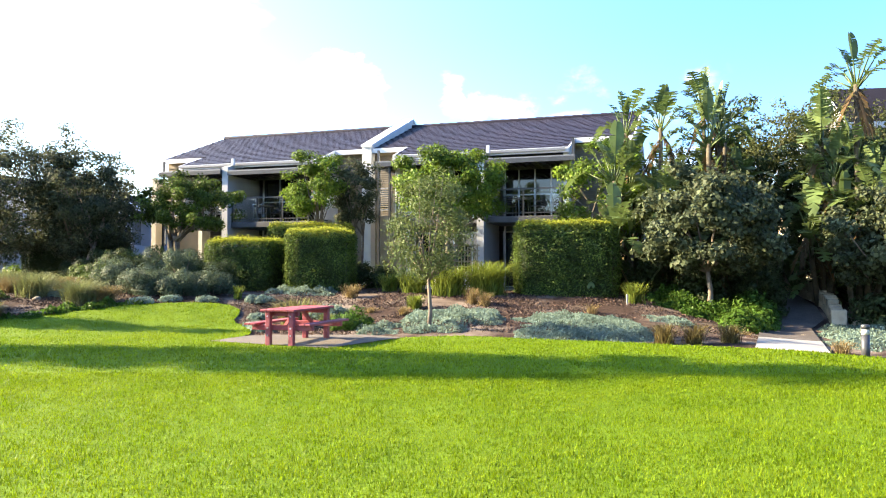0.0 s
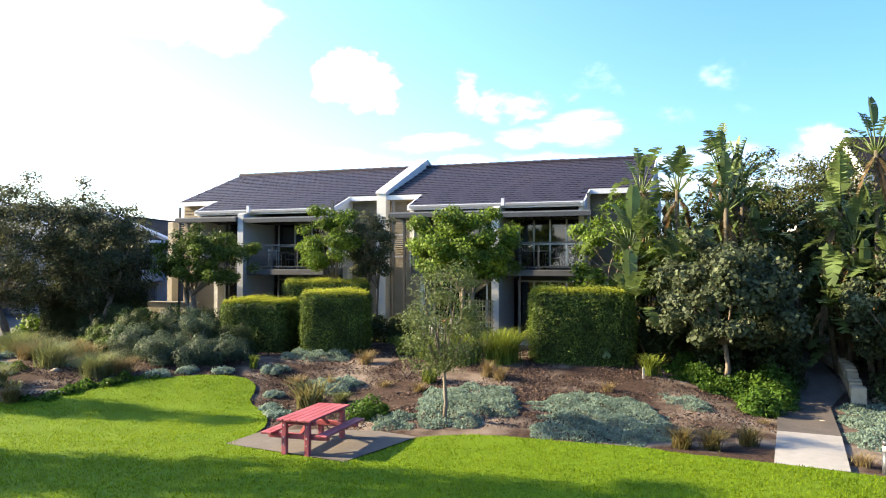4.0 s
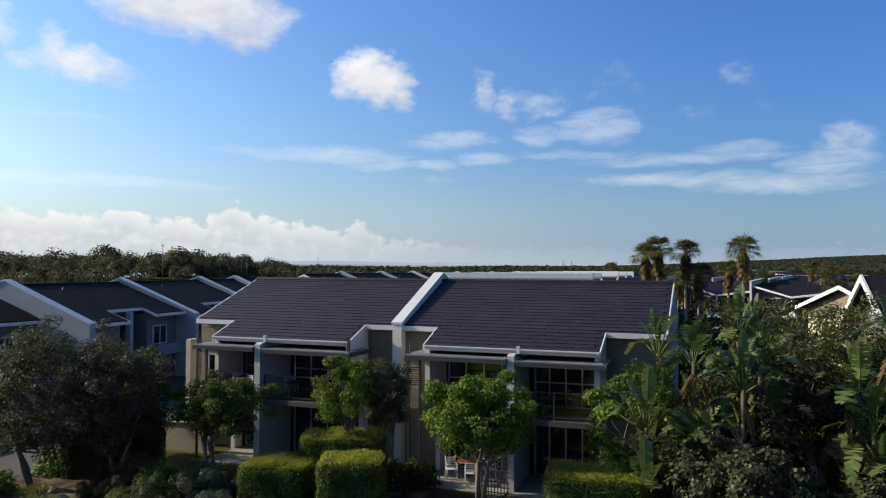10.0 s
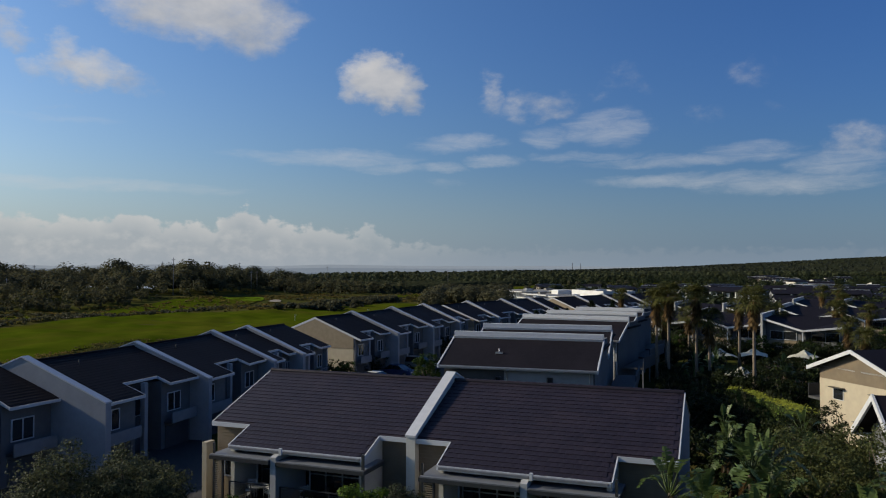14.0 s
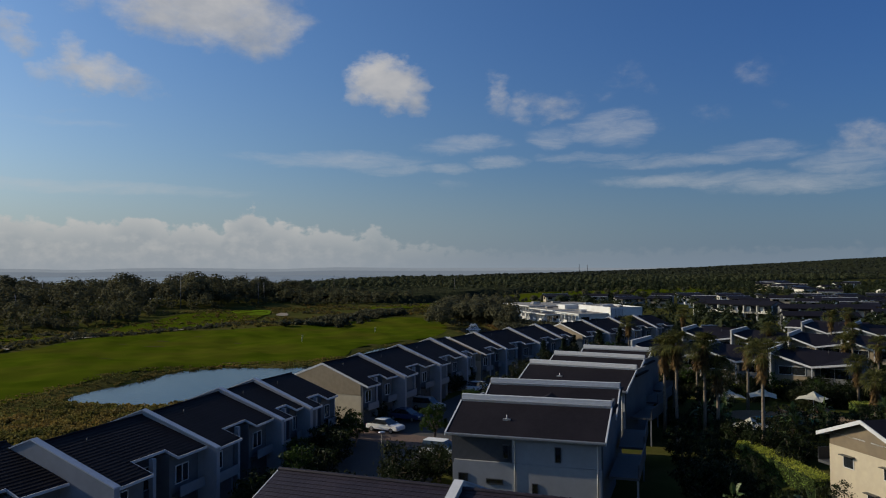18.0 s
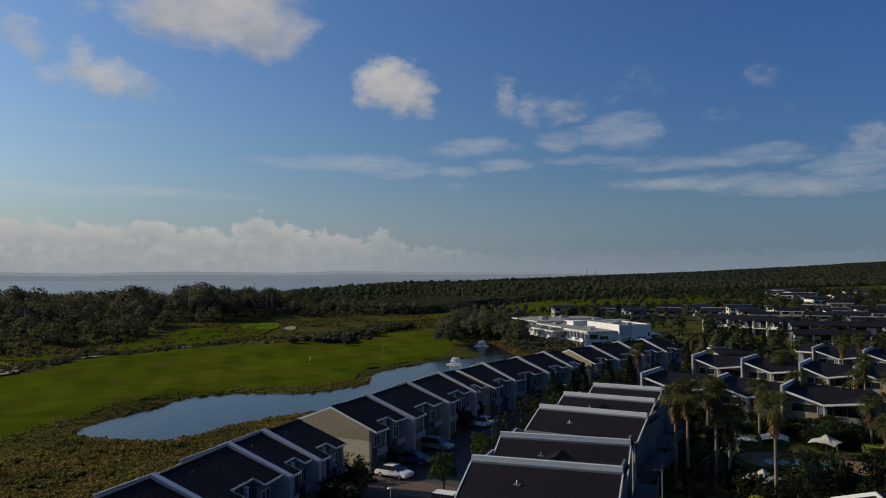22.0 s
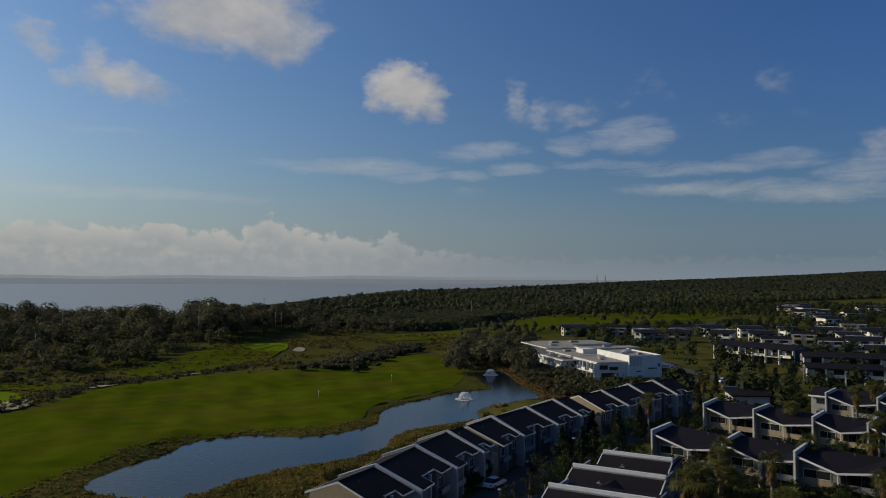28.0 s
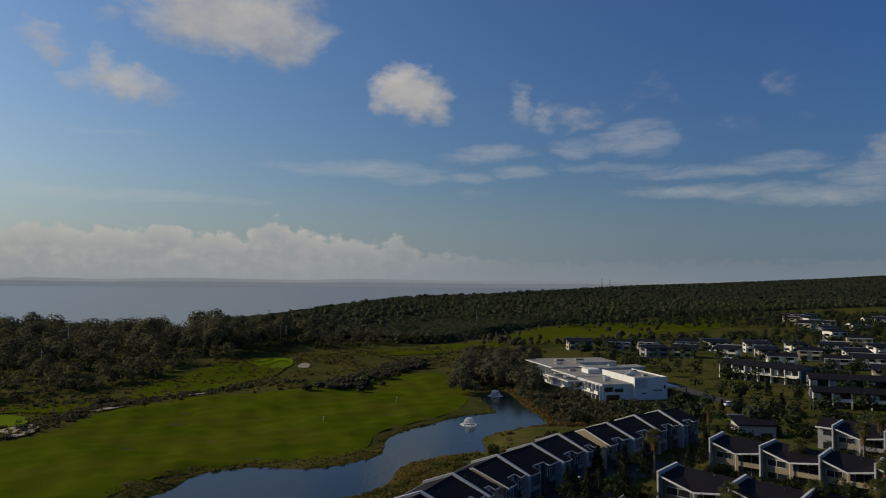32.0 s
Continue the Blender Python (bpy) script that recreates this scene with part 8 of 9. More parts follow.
def white_building():
    b = empty("clubhouse", Matrix.Translation((41.3, 258.2, -1.2)) @ Matrix.Rotation(radians(19), 4, "Z"), "large white flat-roofed building with glazed wings", "building")

    def block(u0, u1, n0, n1, h, over=0.0, mat=None, z0=0.0):
        part("wall", boxed(u0, u1, n0, n1, z0, h), mat or M_CLUB, b)
        if over:
            part("roof", boxed(u0 - over, u1 + 0.2, n0 - over, n1 + 0.2, h + 0.004, h + 0.32), M_CLUB, b, "white overhanging roof slab")
            part("roof_sheet", boxed(u0 - over + 0.35, u1 - 0.2, n0 - over + 0.35, n1 - 0.2, h + 0.324, h + 0.36), M_CONC, b)
        else:
            part("parapet", boxed(u0 - 0.02, u1 + 0.02, n0 - 0.02, n0 + 0.28, h + 0.004, h + 0.45), M_CLUB, b)
            part("parapet", boxed(u0 - 0.02, u0 + 0.28, n0 + 0.281, n1, h + 0.004, h + 0.45), M_CLUB, b)
            part("parapet", boxed(u1 - 0.28, u1 + 0.02, n0 + 0.281, n1, h + 0.004, h + 0.45), M_CLUB, b)
            part("roof", boxed(u0 + 0.281, u1 - 0.281, n0 + 0.281, n1, h + 0.004, h + 0.05), M_CONC, b)

    block(0, 12.2, 0, 24.6, 7.8)
    block(-11.0, -0.05, 1.6, 22, 5.8, 0.5)
    block(-16.3, -11.05, 17.5, 37.7, 5.0, 0.9)
    block(-11.0, 0.7, 22.05, 44, 6.05, 1.2)
    block(-10.5, 4.0, 46, 77, 6.7, 1.5)
    block(4.05, 23.3, 60, 77, 6.6, 0.8)
    block(0.75, 24.0, 37.5, 44.5, 7.0, 0.9)
    block(12.25, 18.0, 10, 24, 3.2, 0.4)
    # front of the tall block: screened window, slits and a base band
    w = part("window", boxed(0.35, 4.6, -0.06, -0.002, 4.6, 7.7), M_CURTAIN, b, "tall grey-screened window")
    for k in range(4):
        part("mullion", boxed(0.35 + k * 1.4, 0.42 + k * 1.4, -0.1, -0.062, 4.6, 7.7), M_METAL, w)
    for u0, u1, z0, z1 in ((7.0, 10.4, 3.6, 3.95), (2.6, 4.4, 2.7, 3.0), (10.9, 11.5, 4.2, 5.4)):
        part("window", boxed(u0, u1, -0.05, -0.002, z0, z1), M_GLASS, b)
    part("base_band", boxed(0.1, 12.1, -0.3, -0.002, 0, 1.9), M_CLUB, b)
    # low front wing: deep shaded glazing under the slab
    for u0, u1, z0, z1 in ((-10.2, -7.2, 3.5, 5.0), (-6.6, -3.4, 3.3, 4.4), (-9.6, -4.8, 0.3, 2.4)):
        part("window", boxed(u0, u1, 1.54, 1.598, z0, z1), M_GLASS, b)
    # glazed fronts with white fins and balconies towards the pond
    for n0, n1, u, h in ((2.2, 17.2, -11.0, 5.5), (18.0, 37.2, -16.3, 4.8), (38.2, 43.6, -11.0, 5.8), (46.5, 76.5, -10.5, 6.4)):
        k = max(2, int((n1 - n0) / 2.6))
        step = (n1 - n0) / k
        for i in range(k):
            y0 = n0 + step * i
            for z0, z1 in ((0.3, 2.3), (2.9, h - 0.2)):
                part("window", boxed(u - 0.06, u - 0.002, y0 + 0.18, y0 + step - 0.18, z0, z1), M_GLASS, b)
            part("fin", boxed(u - 1.0, u - 0.062, y0 - 0.1, y0 + 0.1, 0, h), M_CLUB, b)
        deck = part("balcony", boxed(u - 1.5, u - 0.003, n0, n1, 2.5, 2.75), M_CLUB, b)
        for i in range(0, k, 2):
            part("balustrade", boxed(u - 1.5, u - 1.42, n0 + step * i + 0.1, n0 + step * (i + 1) - 0.1, 2.76, 3.7), M_CLUB, deck)
    for i in range(2):
        part("window", boxed(-15.9 + i * 2.4, -13.9 + i * 2.4, 17.44, 17.498, 2.9, 4.7), M_GLASS, b)
        part("window", boxed(-15.9 + i * 2.4, -13.9 + i * 2.4, 17.44, 17.498, 0.3, 2.3), M_GLASS, b)
    # glazed lobby and pergola at the end
    part("window", boxed(12.25, 15.5, 2, 9.8, 0.5, 4.4), M_GLASS, b)
    part("canopy", boxed(12.25, 17.5, 0.8, 9.9, 4.41, 4.7), M_CLUB, b)
    for k in range(6):
        part("pergola_bar", boxed(17.6, 20.4, 1.0 + k * 1.6, 1.15 + k * 1.6, 4.3, 4.5), M_METAL, b)
    part("pergola_post", boxed(20.2, 20.4, 1.0, 1.2, 0, 4.29), M_METAL, b)
    part("pergola_post", boxed(20.2, 20.4, 9.0, 9.2, 0, 4.29), M_METAL, b)
    # plant and dark collector rows on the roofs
    for u, n, z, a, c in ((2.5, 9, 7.86, 1.2, 1.0), (6, 13, 7.86, 1.6, 1.4), (9, 18, 7.86, 1.1, 0.9), (7, 6, 7.86, 0.8, 0.7), (-6, 9, 6.17, 0.9, 0.8), (-3, 15, 6.17, 1.1, 0.9), (-7, 36, 6.42, 1.3, 1.0), (-14, 25, 5.37, 0.9, 1.5), (-5, 55, 7.07, 1.4, 1.6), (0, 66, 7.07, 1.6, 1.4), (10, 68, 6.97, 1.8, 1.2), (12, 41, 7.37, 1.5, 0.9)):
        part("roof_plant", boxed(u - a, u + a, n - c, n + c, z, z + 0.7, bevel=0.05), M_STEEL if (n % 2) else M_CONC, b)
    for k in range(5):
        part("collector", prism(bmesh.new(), [(-15.6, 19 + k * 3.2, 5.37), (-12.0, 19 + k * 3.2, 5.37), (-12.0, 20.4 + k * 3.2, 5.7), (-15.6, 20.4 + k * 3.2, 5.7)], (0, 0, 0.06)), M_DARKW, b)
    part("roof_box", boxed(-4.5, 0.4, 27, 33, 6.42, 8.0), M_CLUB, b, "white plant room on the roof")


white_building()


def far_house(x, y, w, d, h, ang, mat, label, flat=False, pitch=0.3, storeys=2, z=None):
    t = empty("far_house", Matrix.Translation((x, y, gz(x, y) if z is None else z)) @ Matrix.Rotation(radians(ang), 4, "Z"), label, "house", "far houses")
    part("wall", boxed(-w / 2, w / 2, -d / 2, d / 2, -1, h), mat, t)
    if flat:
        part("roof", prism(bmesh.new(), [(-w / 2 - 0.5, -d / 2 - 0.6, h + 0.004), (w / 2 + 0.5, -d / 2 - 0.6, h + 0.004), (w / 2 + 0.5, d / 2 + 0.6, h + d * 0.14), (-w / 2 - 0.5, d / 2 + 0.6, h + d * 0.14)], (0, 0, 0.3)), M_SLATE, t)
        part("fascia", boxed(-w / 2 - 0.55, w / 2 + 0.55, d / 2 + 0.61, d / 2 + 0.75, h + d * 0.14 - 0.2, h + d * 0.14 + 0.5), M_TRIM, t)
        part("gable_wall", prism(bmesh.new(), [(-w / 2, d / 2 - 0.1, h), (w / 2, d / 2 - 0.1, h), (w / 2, d / 2 - 0.1, h + d * 0.13), (-w / 2, d / 2 - 0.1, h + d * 0.13)], (0, 0.1, 0)), mat, t)
    else:
        for s in (-1, 1):
            part("roof", prism(bmesh.new(), [(-w / 2 - 0.4, 0, h + pitch * d / 2), (w / 2 + 0.4, 0, h + pitch * d / 2), (w / 2 + 0.4, s * (d / 2 + 0.6), h - 0.1), (-w / 2 - 0.4, s * (d / 2 + 0.6), h - 0.1)], (0, 0, 0.2)), M_SLATE, t)
            part("fascia", boxed(-w / 2 - 0.4, w / 2 + 0.4, min(s * (d / 2 + 0.61), s * (d / 2 + 0.7)), max(s * (d / 2 + 0.61), s * (d / 2 + 0.7)), h - 0.2, h + 0.12), M_TRIM, t)
            u = s * w / 2
            part("gable_wall", prism(bmesh.new(), [(min(u, u - s * 0.1), -d / 2, h), (min(u, u - s * 0.1), d / 2, h), (min(u, u - s * 0.1), 0, h + pitch * d / 2 - 0.05)], (0.1, 0, 0)), mat, t)
    k = max(2, int(w / 4.5))
    for st in range(storeys):
        z0 = 0.7 + st * (h / storeys)
        for i in range(k):
            u0 = -w / 2 + (i + 0.22) * w / k
            part("window", boxed(u0, u0 + w / k * 0.55, -d / 2 - 0.06, -d / 2 - 0.002, z0, z0 + 1.5), M_GLASS, t)
            if st:
                part("balcony", boxed(u0 - 0.2, u0 + w / k * 0.6, -d / 2 - 1.2, -d / 2 - 0.061, z0 - 0.6, z0 + 0.3), mat, t)
    for z0 in (0.8, 3.4)[:storeys]:
        part("window", boxed(-w / 2 - 0.06, -w / 2 - 0.002, -d / 4, d / 4, z0, z0 + 1.3), M_GLASS, t)
    return t


def terrace_block(x, y, w, d, h, ang, bays, label, z):
    """A long two-storey terrace: deep glazed bays between white fins under a low dark roof."""
    t = empty("terrace_block", Matrix.Translation((x, y, z)) @ Matrix.Rotation(radians(ang), 4, "Z"), label, "house", "far terraces")
    part("wall", boxed(-w / 2, w / 2, -d / 2 + 1.4, d / 2, -1, h), M_DARKW, t)
    for s_ in (-1, 1):
        part("roof", prism(bmesh.new(), [(-w / 2 - 0.4, 0, h + 0.13 * d), (w / 2 + 0.4, 0, h + 0.13 * d), (w / 2 + 0.4, s_ * (d / 2 + 0.5), h + 0.02), (-w / 2 - 0.4, s_ * (d / 2 + 0.5), h + 0.02)], (0, 0, 0.18)), M_SLATE, t)
        u = s_ * w / 2
        part("gable_wall", prism(bmesh.new(), [(min(u, u - s_ * 0.15), -d / 2 + 1.4, 0), (min(u, u - s_ * 0.15), d / 2, 0), (min(u, u - s_ * 0.15), d / 2, h), (min(u, u - s_ * 0.15), 0, h + 0.12 * d), (min(u, u - s_ * 0.15), -d / 2 + 1.4, h)], (0.15, 0, 0)), M_GREYW, t)
    step = w / bays
    for i in range(bays + 1):
        u = -w / 2 + i * step
        part("fin", boxed(u - 0.18, u + 0.18, -d / 2 - 0.2, -d / 2 + 1.39, -1, h + 0.01), M_FARWALL, t)
    for i in range(bays):
        u0, u1 = -w / 2 + i * step + 0.2, -w / 2 + (i + 1) * step - 0.2
        for z0 in (0.2, h / 2 + 0.25):
            part("window", boxed(u0 + 0.2, u1 - 0.2, -d / 2 + 1.33, -d / 2 + 1.398, z0, z0 + h / 2 - 0.7), M_GLASS, t)
        part("balcony", boxed(u0, u1, -d / 2, -d / 2 + 1.32, h / 2 - 0.15, h / 2 + 0.05), M_FARWALL, t)
        part("balustrade", boxed(u0, u1, -d / 2, -d / 2 + 0.08, h / 2 + 0.06, h / 2 + (0.9 if i % 2 else 0.55)), M_FARWALL if i % 2 else M_METAL, t)
        part("blind", boxed(u0 + 0.3, u0 + 0.3 + (u1 - u0) * 0.35, -d / 2 + 1.27, -d / 2 + 1.32, h / 2 + 0.3, h - 0.5), M_FARWALL, t)
    return t


# three-storey blocks on the slope to the right, then the lower terraces beyond
terrace_block(103, 316, 34, 12, 6.0, -48, 6, "two-storey terrace with white fins and dark roof", -0.6)
terrace_block(120, 275, 30, 11, 6.2, -14, 5, "two-storey terrace with white fins among trees", -0.6)
terrace_block(108, 252, 22, 10, 5.2, -14, 4, "lower grey terrace with shaded balconies", -0.8)
terrace_block(142, 262, 22, 11, 5.2, -14, 4, "two-storey terrace with pale balconies among trees", -0.6)
far_house(61, 197.5, 9, 7, 4.0, 0, M_WHITE, "small white flat-roofed pavilion", True, storeys=1, z=-0.4)
far_house(80, 181, 16, 9, 5.6, -40, M_GREYW, "townhouse with dark roof and white blade walls", z=0.3)
far_house(98, 170, 16, 9, 5.6, -40, M_CREAM, "townhouse with dark roof behind the trees", z=0.3)
r7 = random.Random(77)
FAR = []
for i in range(10):
    FAR.append((42 + i * 20, 452 - i * 1.5, 1))
for i in range(9):
    FAR.append((74 + i * 20, 408 - i * 2.0, 1))
for i in range(8):
    FAR.append((128 + i * 20, 368 - i * 4, 0))
for i in range(7):
    FAR.append((156 + i * 21, 320 - i * 6, 0))
for i in range(44):
    y = r7.uniform(480, 800)
    FAR.append((r7.uniform(0.27 * y + 60, 0.27 * y + 290), y, 2))
for i in range(14):
    y = r7.uniform(200, 300)
    FAR.append((r7.uniform(0.55 * y + 30, 0.55 * y + 90), y, 2))
for x, y, k in FAR:
    far_house(x + r7.uniform(-3, 3), y + r7.uniform(-7, 7), r7.uniform(10, 15), r7.uniform(8, 10), r7.uniform(4.0, 5.2) if k < 2 else r7.uniform(4.6, 6.4), -10 + r7.uniform(-14, 14) * (1 + k), r7.choice((M_FARWALL, M_CREAM, M_FARWALL, M_GREYW)),
              "far low house with dark skillion roof" if k < 2 else "distant pale house among trees", r7.random() < (0.8 if k == 1 else 0.5))
sheet("avenue", [(48, 330), (58, 296), (66, 266), (72, 244), (66, 226), (58, 208), (63, 206), (72, 224), (78, 244), (72, 268), (64, 298), (54, 332)], 6, 0.1, M_ASPHALT, "asphalt avenue lined by trees", "road")
sheet("verge", rounded([(50, 246), (55, 236), (64, 228), (68, 224), (66, 220), (58, 228), (50, 238)]), 6, 0.12, M_GREEN, "strip of lit green verge", "verge")

# trees through the far houses and along the course, a mass nobody could count
vill = scatter(5600, 20, 560, 150, 880, lambda x, y: ~((x > 60) & (y > 345) & (y < 478) & (np.sin(x * 1.7 + y * 2.3) < 0.55)) & (x > village_edge(y) + 14 + 60 * smoothstep(210, 170, y)) & (x > (y - 330) * 0.12) & ~((x > 4) & (x < 62) & (y > 236) & (y < 335)) & ~((x > -10) & (x < 230) & (y > 460) & (y < 640) & (x < (y - 440) * 1.4)), 81)
wood("woodland", vill, np.random.default_rng(82).uniform(3.0, 7.5, len(vill)), 48, 0.88, "dark trees among the far houses", leafy("village_mass_leaf", (0.021, 0.029, 0.012), (0.027, 0.034, 0.014), 0.25, 0.7, 0.2), 83)
shore_pts = scatter(24000, -80, 40, 100, 290, lambda x, y: (edge_gap(POND, x, y) > 0.3) & (edge_gap(POND, x, y) < 1.3 + 1.1 * np.sin(x * 0.3) * np.sin(y * 0.21)) & ((x - village_edge(y) < -2) | (y > 150)), 84)
wood("reeds", shore_pts, np.random.default_rng(85).uniform(0.2, 0.6, len(shore_pts)), 18, 0.22, "brown and olive reeds round the pond", L_SCRUB, 86, 3.0, 0.8)
rough_pts = scatter(20000, -110, -10, 50, 175, lambda x, y: (edge_gap(POND, x, y) > 1) & (x < village_edge(y) + 4) & (edge_gap(FAIRWAY, x, y) > -2.5) & (x > village_edge(y) - 62), 87)
wood("scrub", rough_pts, np.random.default_rng(88).uniform(0.25, 0.85, len(rough_pts)) * np.where(edge_gap(FAIRWAY, rough_pts[:, 0], rough_pts[:, 1]) < 9, 0.5, 1.0), 14, 0.30, "olive and russet scrub behind the townhouses", L_SCRUB, 89, 3.0, 0.8)
def along(line, wide, n, seed):
    """Points scattered about a line."""
    r = np.random.default_rng(seed)
    l = np.array(line, float)
    k = r.integers(0, len(l) - 1, n)
    t = r.random(n)[:, None]
    return l[k] * (1 - t) + l[k + 1] * t + r.normal(0, wide, (n, 2))


scr = np.concatenate([along([(-126, 176), (-127, 196), (-128, 217), (-122, 234), (-111, 254), (-98, 270), (-84, 291)], 3.0, 420, 90), along([(-65, 268), (-60, 290), (-52, 330), (-47, 358)], 4.5, 260, 91),
                      along([(-150, 222), (-138, 232), (-130, 240)], 3.0, 90, 92), scatter(1300, -130, 20, 330, 440, lambda x, y: (np.sin(x * 0.09) * np.sin(y * 0.12) > 0.2) & ~inside(FAIRWAY, x, y) & (x > -88), 93),
                      scatter(400, -14, 26, 276, 312, lambda x, y: edge_gap(POND, x, y) > 2, 94)])
scr_h = np.random.default_rng(95).uniform(0.4, 1.5, len(scr))
scr_h[420:680] *= 2.4
wood("scrub", scr, scr_h, 26, 0.6, "dark bushes and rough on the course", L_FOREST, 96, 1.8, 0.6)
tuft = scatter(9000, -190, 10, 165, 440, lambda x, y: (edge_gap(FAIRWAY, x, y) > 1.5) & (edge_gap(POND, x, y) > 4) & (y < golf_limit(x) + 8) & (np.sin(x * 0.11 + 1.3 * np.sin(y * 0.05)) * np.sin(y * 0.09) > -0.25) & ~inside([(-124, 357), (-108, 364), (-98, 328), (-106, 318), (-116, 326)], x, y) & (x < 0), 961)
wood("rough_grass", tuft, np.random.default_rng(962).uniform(0.25, 1.0, len(tuft)), 14, 0.5, "tufted olive rough between the fairways", L_SCRUB, 963, 2.4, 0.7)
club = scatter(900, -2, 60, 212, 258, lambda x, y: (edge_gap(POND, x, y) > 3) & (y > 0.9 * x + 188) & ((x < 24) | (y < 250)), 971)
wood("shrubbery", club, np.random.default_rng(972).uniform(0.5, 2.3, len(club)), 50, 0.45, "dark shrubs and small trees below the white building", L_FOREST, 973, 1.3, 0.5)
club2 = scatter(700, 2, 26, 255, 300, lambda x, y: (edge_gap(POND, x, y) > 2) & (x < 27 - (y - 255) * 0.42), 974)
wood("shrubbery", club2, np.random.default_rng(975).uniform(0.7, 3.0, len(club2)), 50, 0.45, "dark shrubs beside the glazed wings", L_FOREST, 976, 1.3, 0.5)
bank_t = scatter(2600, -2, 30, 205, 280, lambda x, y: (edge_gap(POND, x, y) > 0.5) & (edge_gap(POND, x, y) < 12), 977)
wood("rough_grass", bank_t, np.random.default_rng(978).uniform(0.3, 0.9, len(bank_t)), 14, 0.4, "russet grass along the pond's built side", L_RUST, 979, 2.4, 0.7)
back_bush = scatter(90, -46, 10, 44, 180, lambda x, y: (np.abs(x - village_edge(y) - 0.5) < 4) & (edge_gap(POND, x, y) > 2), 97)
for i, (x, y) in enumerate(back_bush[:26]):
    plant(3, float(x), float(y), 0.6 + 0.4 * (i % 3) / 3, i)
strip_w = np.concatenate([along([(-20, 500), (5, 462), (60, 492), (110, 545)], 9.0, 70, 931), scatter(60, 0, 200, 480, 700, lambda x, y: inside(FAR_STRIP, x, y), 932)])
wood("woodland", strip_w, np.random.default_rng(933).uniform(2.5, 6, len(strip_w)), 70, 1.0, "dark scattered trees beside the distant fairway", L_FOREST, 934)
shore_w = scatter(420, -22, 24, 262, 380, lambda x, y: (edge_gap(POND, x, y) > 2) & (x < 8 + (y - 262) * 0.05), 98)
wood("woodland", shore_w, np.random.default_rng(99).uniform(4.5, 8.5, len(shore_w)), 150, 0.75, "dark trees at the head of the pond", L_FOREST, 100)


def pine(seed, h, label):
    """A dark conical pine with whorled branches."""
    r = np.random.default_rng(seed)
    t = empty("pine", Matrix.Translation((0, -300, 0)), label, "tree", "dark pines")
    bm = tube(bmesh.new(), [(0, 0, -0.2), (0, 0, h * 0.5), (0, 0, h)], [0.16, 0.1, 0.03], 7)
    pts = []
    for k in range(13):
        z = h * (0.14 + 0.83 * k / 12)
        reach = h * 0.26 * (1 - k / 12.6) ** 0.8
        for j in range(7):
            a = r.uniform(0, math.tau)
            e = np.array([math.cos(a) * reach, math.sin(a) * reach, z + reach * 0.12])
            tube(bm, [(0, 0, z), tuple(e)], [0.035, 0.01], 4)
            f = r.random(26)[:, None] ** 0.6
            pts.append(np.array([0, 0, z]) * (1 - f) + e * f + r.normal(0, 0.13, (26, 3)))
    part("trunk", bm, M_BARK, t)
    c = np.concatenate(pts)
    arrays("crown", leaf_quads(c, 0.34, 0.1, 0.45, seed, out=c * np.array([0.6, 0.6, 0]) + np.array([0, 0, 0.4]), loose=0.5), 4, L_PINE, t)
    return t


L_PINE = leafy("dark_pine_leaf", (0.017, 0.026, 0.012), (0.012, 0.019, 0.009), 0.4)
first_pine = pine(901, 7.0, "dark conical pine between the terraces")
for i, (x, y, s) in enumerate(((12.7, 130, 1.0), (20.1, 139, 1.1), (26, 150.8, 1.05), (17.2, 153.5, 0.8), (31.1, 148, 0.9), (41.7, 167.8, 1.0), (66, 195, 0.8), (70.7, 241, 0.9), (53, 214, 0.8), (9.5, 133, 0.9), (36, 158, 0.8), (23, 157.5, 0.7), (96, 262, 1.1), (88, 268, 1.0), (60, 222, 0.9), (80, 232, 1.0), (15.5, 136, 0.8), (46, 174, 0.9))):
    m = Matrix.Translation((x, y, gz(x, y))) @ Matrix.Rotation(i * 1.3, 4, "Z") @ Matrix.Scale(s, 4)
    if i == 0:
        first_pine.matrix_basis = m
    else:
        copy_thing(first_pine, m)


def fountain(x, y):
    t = empty("fountain", Matrix.Translation((x, y, POND_Z)), "white spray of a floating pond fountain", "fountain", "pond fountains")
    part("float_ring", tube(bmesh.new(), [(0, 0, -0.1), (0, 0, 0.12)], [0.5, 0.45], 14), M_METAL, t)
    r = np.random.default_rng(int(y))
    n = 1500
    a = r.uniform(0, math.tau, n)
    s = r.random(n)
    rad = s * 1.8 * r.uniform(0.85, 1.1, n)
    z = 0.1 + 1.9 * (1 - (2 * s - 0.75) ** 2 / 1.5625) * r.uniform(0.85, 1.0, n)
    c = np.stack([np.cos(a) * rad, np.sin(a) * rad, np.maximum(z, 0.05)], 1)
    arrays("spray", leaf_quads(c, 0.2, 0, 0.8, 3), 4, M_SPRAY, t)
    m = 900
    a, rr = r.uniform(0, math.tau, m), r.uniform(1.6, 2.7, m)
    c = np.stack([np.cos(a) * rr, np.sin(a) * rr, r.uniform(0.01, 0.05, m)], 1)
    arrays("foam", leaf_quads(c, 0.26, 0, 0.9, 4), 4, M_SPRAY, t)


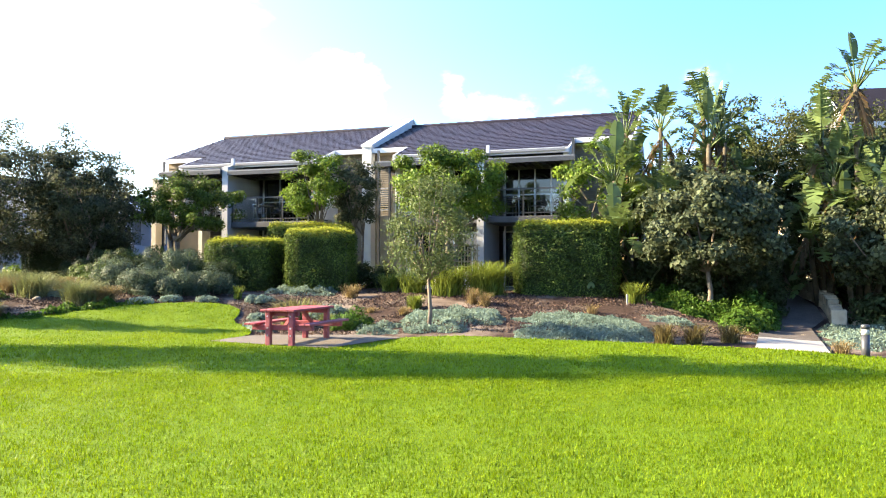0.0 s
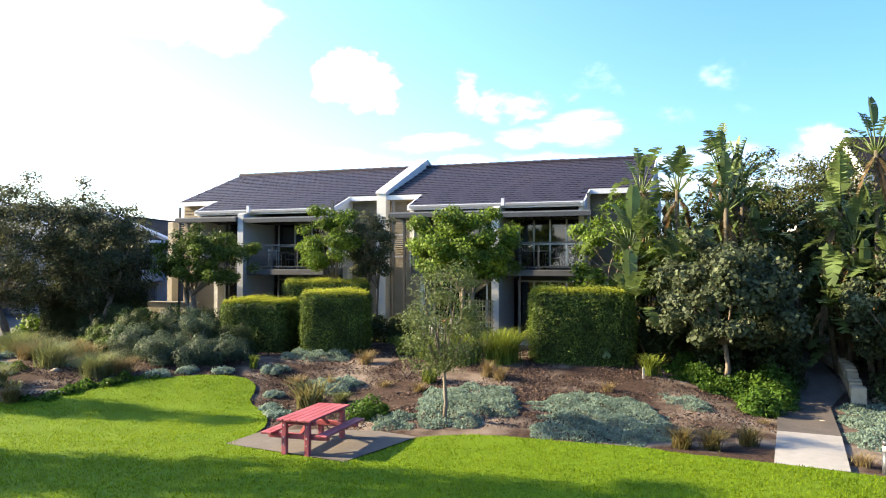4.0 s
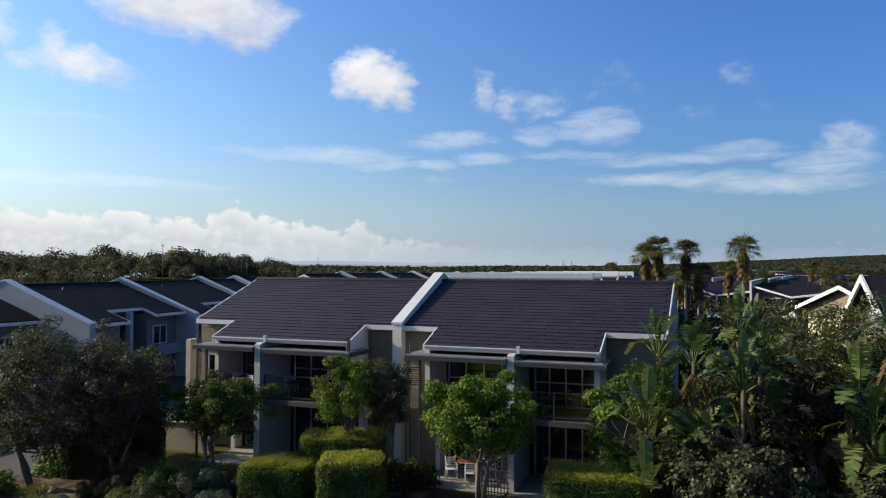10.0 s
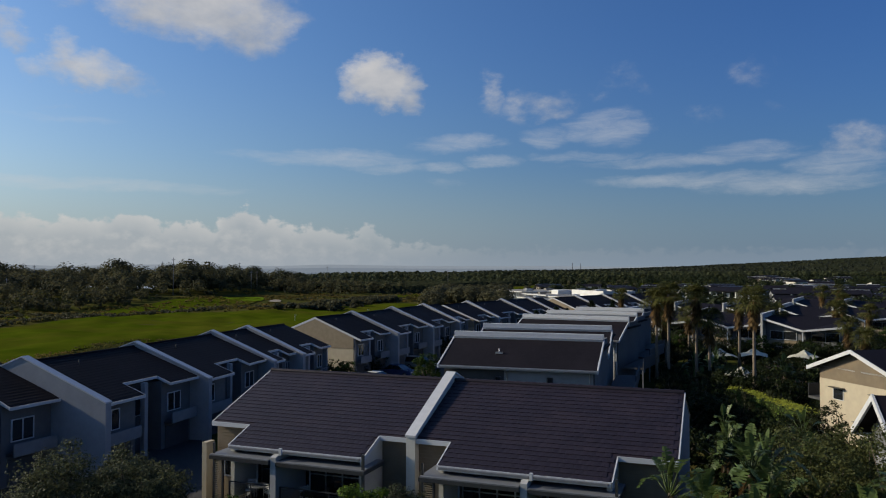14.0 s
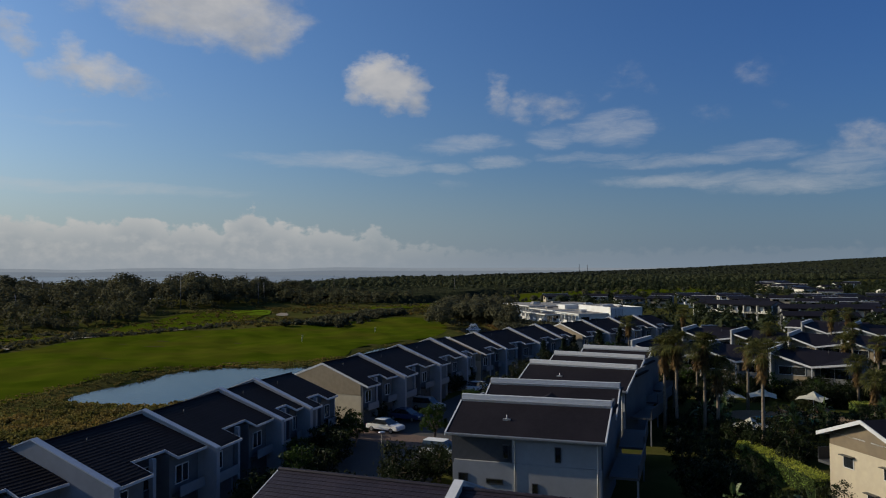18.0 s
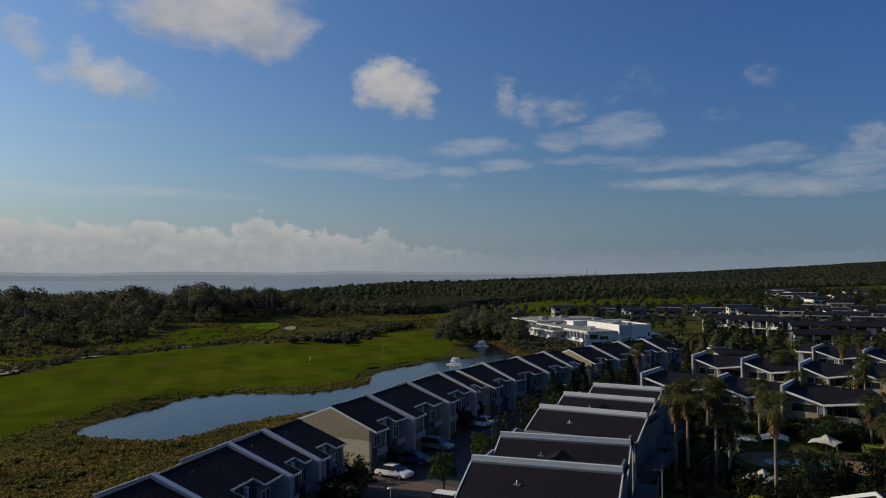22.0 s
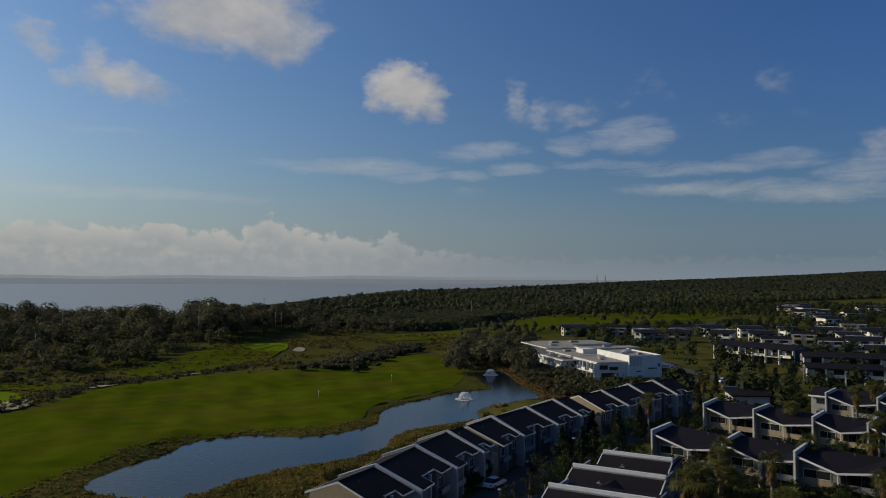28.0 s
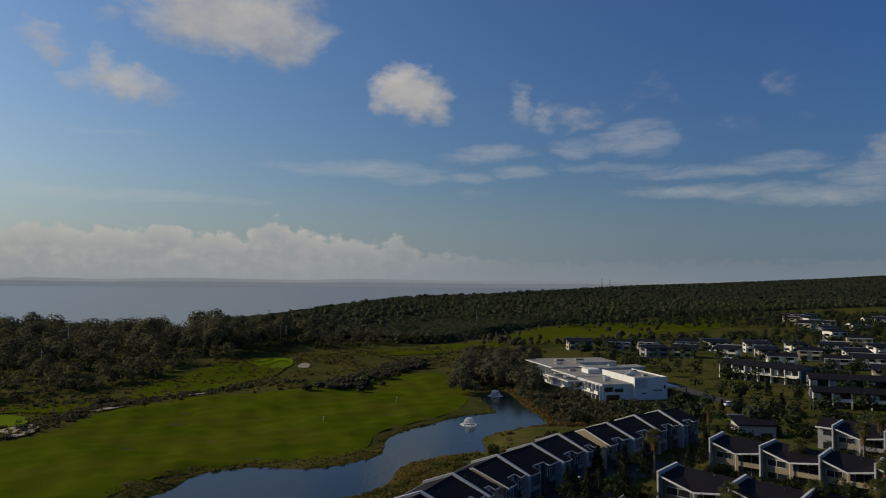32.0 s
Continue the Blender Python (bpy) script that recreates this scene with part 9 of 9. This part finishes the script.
fountain(-11.97, 211.4)
fountain(-5.8, 265.2)
for x, y in ((-51.6, 202.2), (-37.7, 243.2)):
    z = gz(x, y)
    t = empty("golf_flag", Matrix.Translation((x, y, z)), "yellow flag on a golf course pole", "flag", "golf flags")
    part("pole", tube(bmesh.new(), [(0, 0, -0.1), (0, 0, 2.4)], [0.05, 0.04], 6), M_PLASTIC, t)
    part("flag", boxed(0.04, 0.55, -0.015, 0.015, 1.9, 2.4), material("yellow_cloth", (0.6, 0.5, 0.08), 0.8), t)
for i, (x, y, h) in enumerate(((-148, 349, 18), (-178, 405, 17), (-205, 330, 14), (-240, 300, 13), (-166, 500, 17), (-118, 560, 16), (-30, 640, 15), (-130, 412, 12), (-127, 413, 12), (-185, 280, 11))):
    t = empty("utility_pole", Matrix.Translation((x, y, gz(x, y))), "slim grey utility pole above the wood", "pole", "utility poles")
    part("pole", tube(bmesh.new(), [(0, 0, -1), (0, 0, h)], [0.2, 0.14], 6), M_CONC, t)
    part("crossarm", boxed(-0.9, 0.9, -0.08, 0.08, h - 1.0, h - 0.8), M_CONC, t)
for i, (x, h) in enumerate(((560, 92), (610, 86))):
    t = empty("chimney", Matrix.Translation((x, 4695, -3)), "far hazy chimney stack across the bay", "chimney", "far stacks")
    part("stack", tube(bmesh.new(), [(0, 0, 0), (0, 0, h * 0.7)], [2.4, 1.7], 8), M_FARLAND, t)

# ------------------------------------------------------------------ roof tiles of the near house


def tile_mesh(name, w, l, t):
    """A flat interlocking tile with a raised tail and a turned-down edge."""
    bm = bmesh.new()
    v = [bm.verts.new(p) for p in ((-w / 2, 0, 0), (w / 2, 0, 0), (w / 2, l, -0.002), (-w / 2, l, -0.002), (-w / 2, 0, t), (w / 2, 0, t), (w / 2, l, t * 0.35), (-w / 2, l, t * 0.35), (-w / 6, 0, t * 1.3), (-w / 6, l, t * 0.5))]
    for f in ((0, 1, 5, 8, 4), (4, 8, 9, 7), (8, 5, 6, 9), (0, 4, 7, 3), (1, 2, 6, 5), (3, 7, 9, 6, 2)):
        bm.faces.new([v[i] for i in f])
    bmesh.ops.recalc_face_normals(bm, faces=bm.faces)
    me = bpy.data.meshes.new(name)
    bm.to_mesh(me)
    bm.free()
    me.materials.append(M_TILE)
    return me


TILE_W, TILE_L = 0.30, 0.32
tile_me = tile_mesh("tile", TILE_W - 0.004, TILE_L + 0.03, 0.028)
TV = np.array([v.co[:] for v in tile_me.vertices])
TF = [list(p.vertices) for p in tile_me.polygons]
ALPHA = math.atan(SLOPE)
for house, w, p0, p1, gap, side in ((villa_l, 10.46, 2.15, 8.94, (0.0, 0.18), 0), (villa_r, 11.14, 1.88, 8.86, (0.27, 0.0), 1)):
    roof = next(c for c in house.children if c.name.startswith("roof"))
    tiles = new("tiles", bpy.data.meshes.new("tiles"))
    tiles.parent = roof
    vs, fs, singles = [], [], 0
    courses = int((RIDGE_N + 1.6) / math.cos(ALPHA) / TILE_L)
    for k in range(courses):
        n0 = -1.62 + k * TILE_L * math.cos(ALPHA)
        lo, hi = (p0, p1) if n0 < -0.02 else (gap[0], w - gap[1])
        u = lo + TILE_W / 2 + (0.15 if k % 2 else 0.0)
        while u < hi - TILE_W / 2 + 0.01:
            m = Matrix.Translation((u, n0, roof_z(n0) + 0.004)) @ Matrix.Rotation(ALPHA, 4, "X") @ Matrix.Rotation(0.02 * math.sin(u * 37 + k * 11), 4, "Y")
            if k < 6:
                ob = new("tile", tile_me)
                ob.parent = roof
                ob.matrix_basis = m
                singles += 1
            else:
                b0 = len(vs)
                vs += [tuple(m @ Vector(q)) for q in TV]
                fs += [[b0 + i for i in f] for f in TF]
            u += TILE_W
    tiles.data.from_pydata(vs, [], fs)
    tiles.data.materials.append(M_TILES)
    tagged(tiles, kind="stuff")
    # half-round ridge tiles
    k = int(w / 0.42)
    for i in range(k):
        bm = tube(bmesh.new(), [(i * w / k, RIDGE_N, roof_z(RIDGE_N)), ((i + 1) * w / k - 0.002, RIDGE_N, roof_z(RIDGE_N))], [0.138, 0.112], 12, cap=False)
        part("ridge_tile", bm, M_TILE, roof)
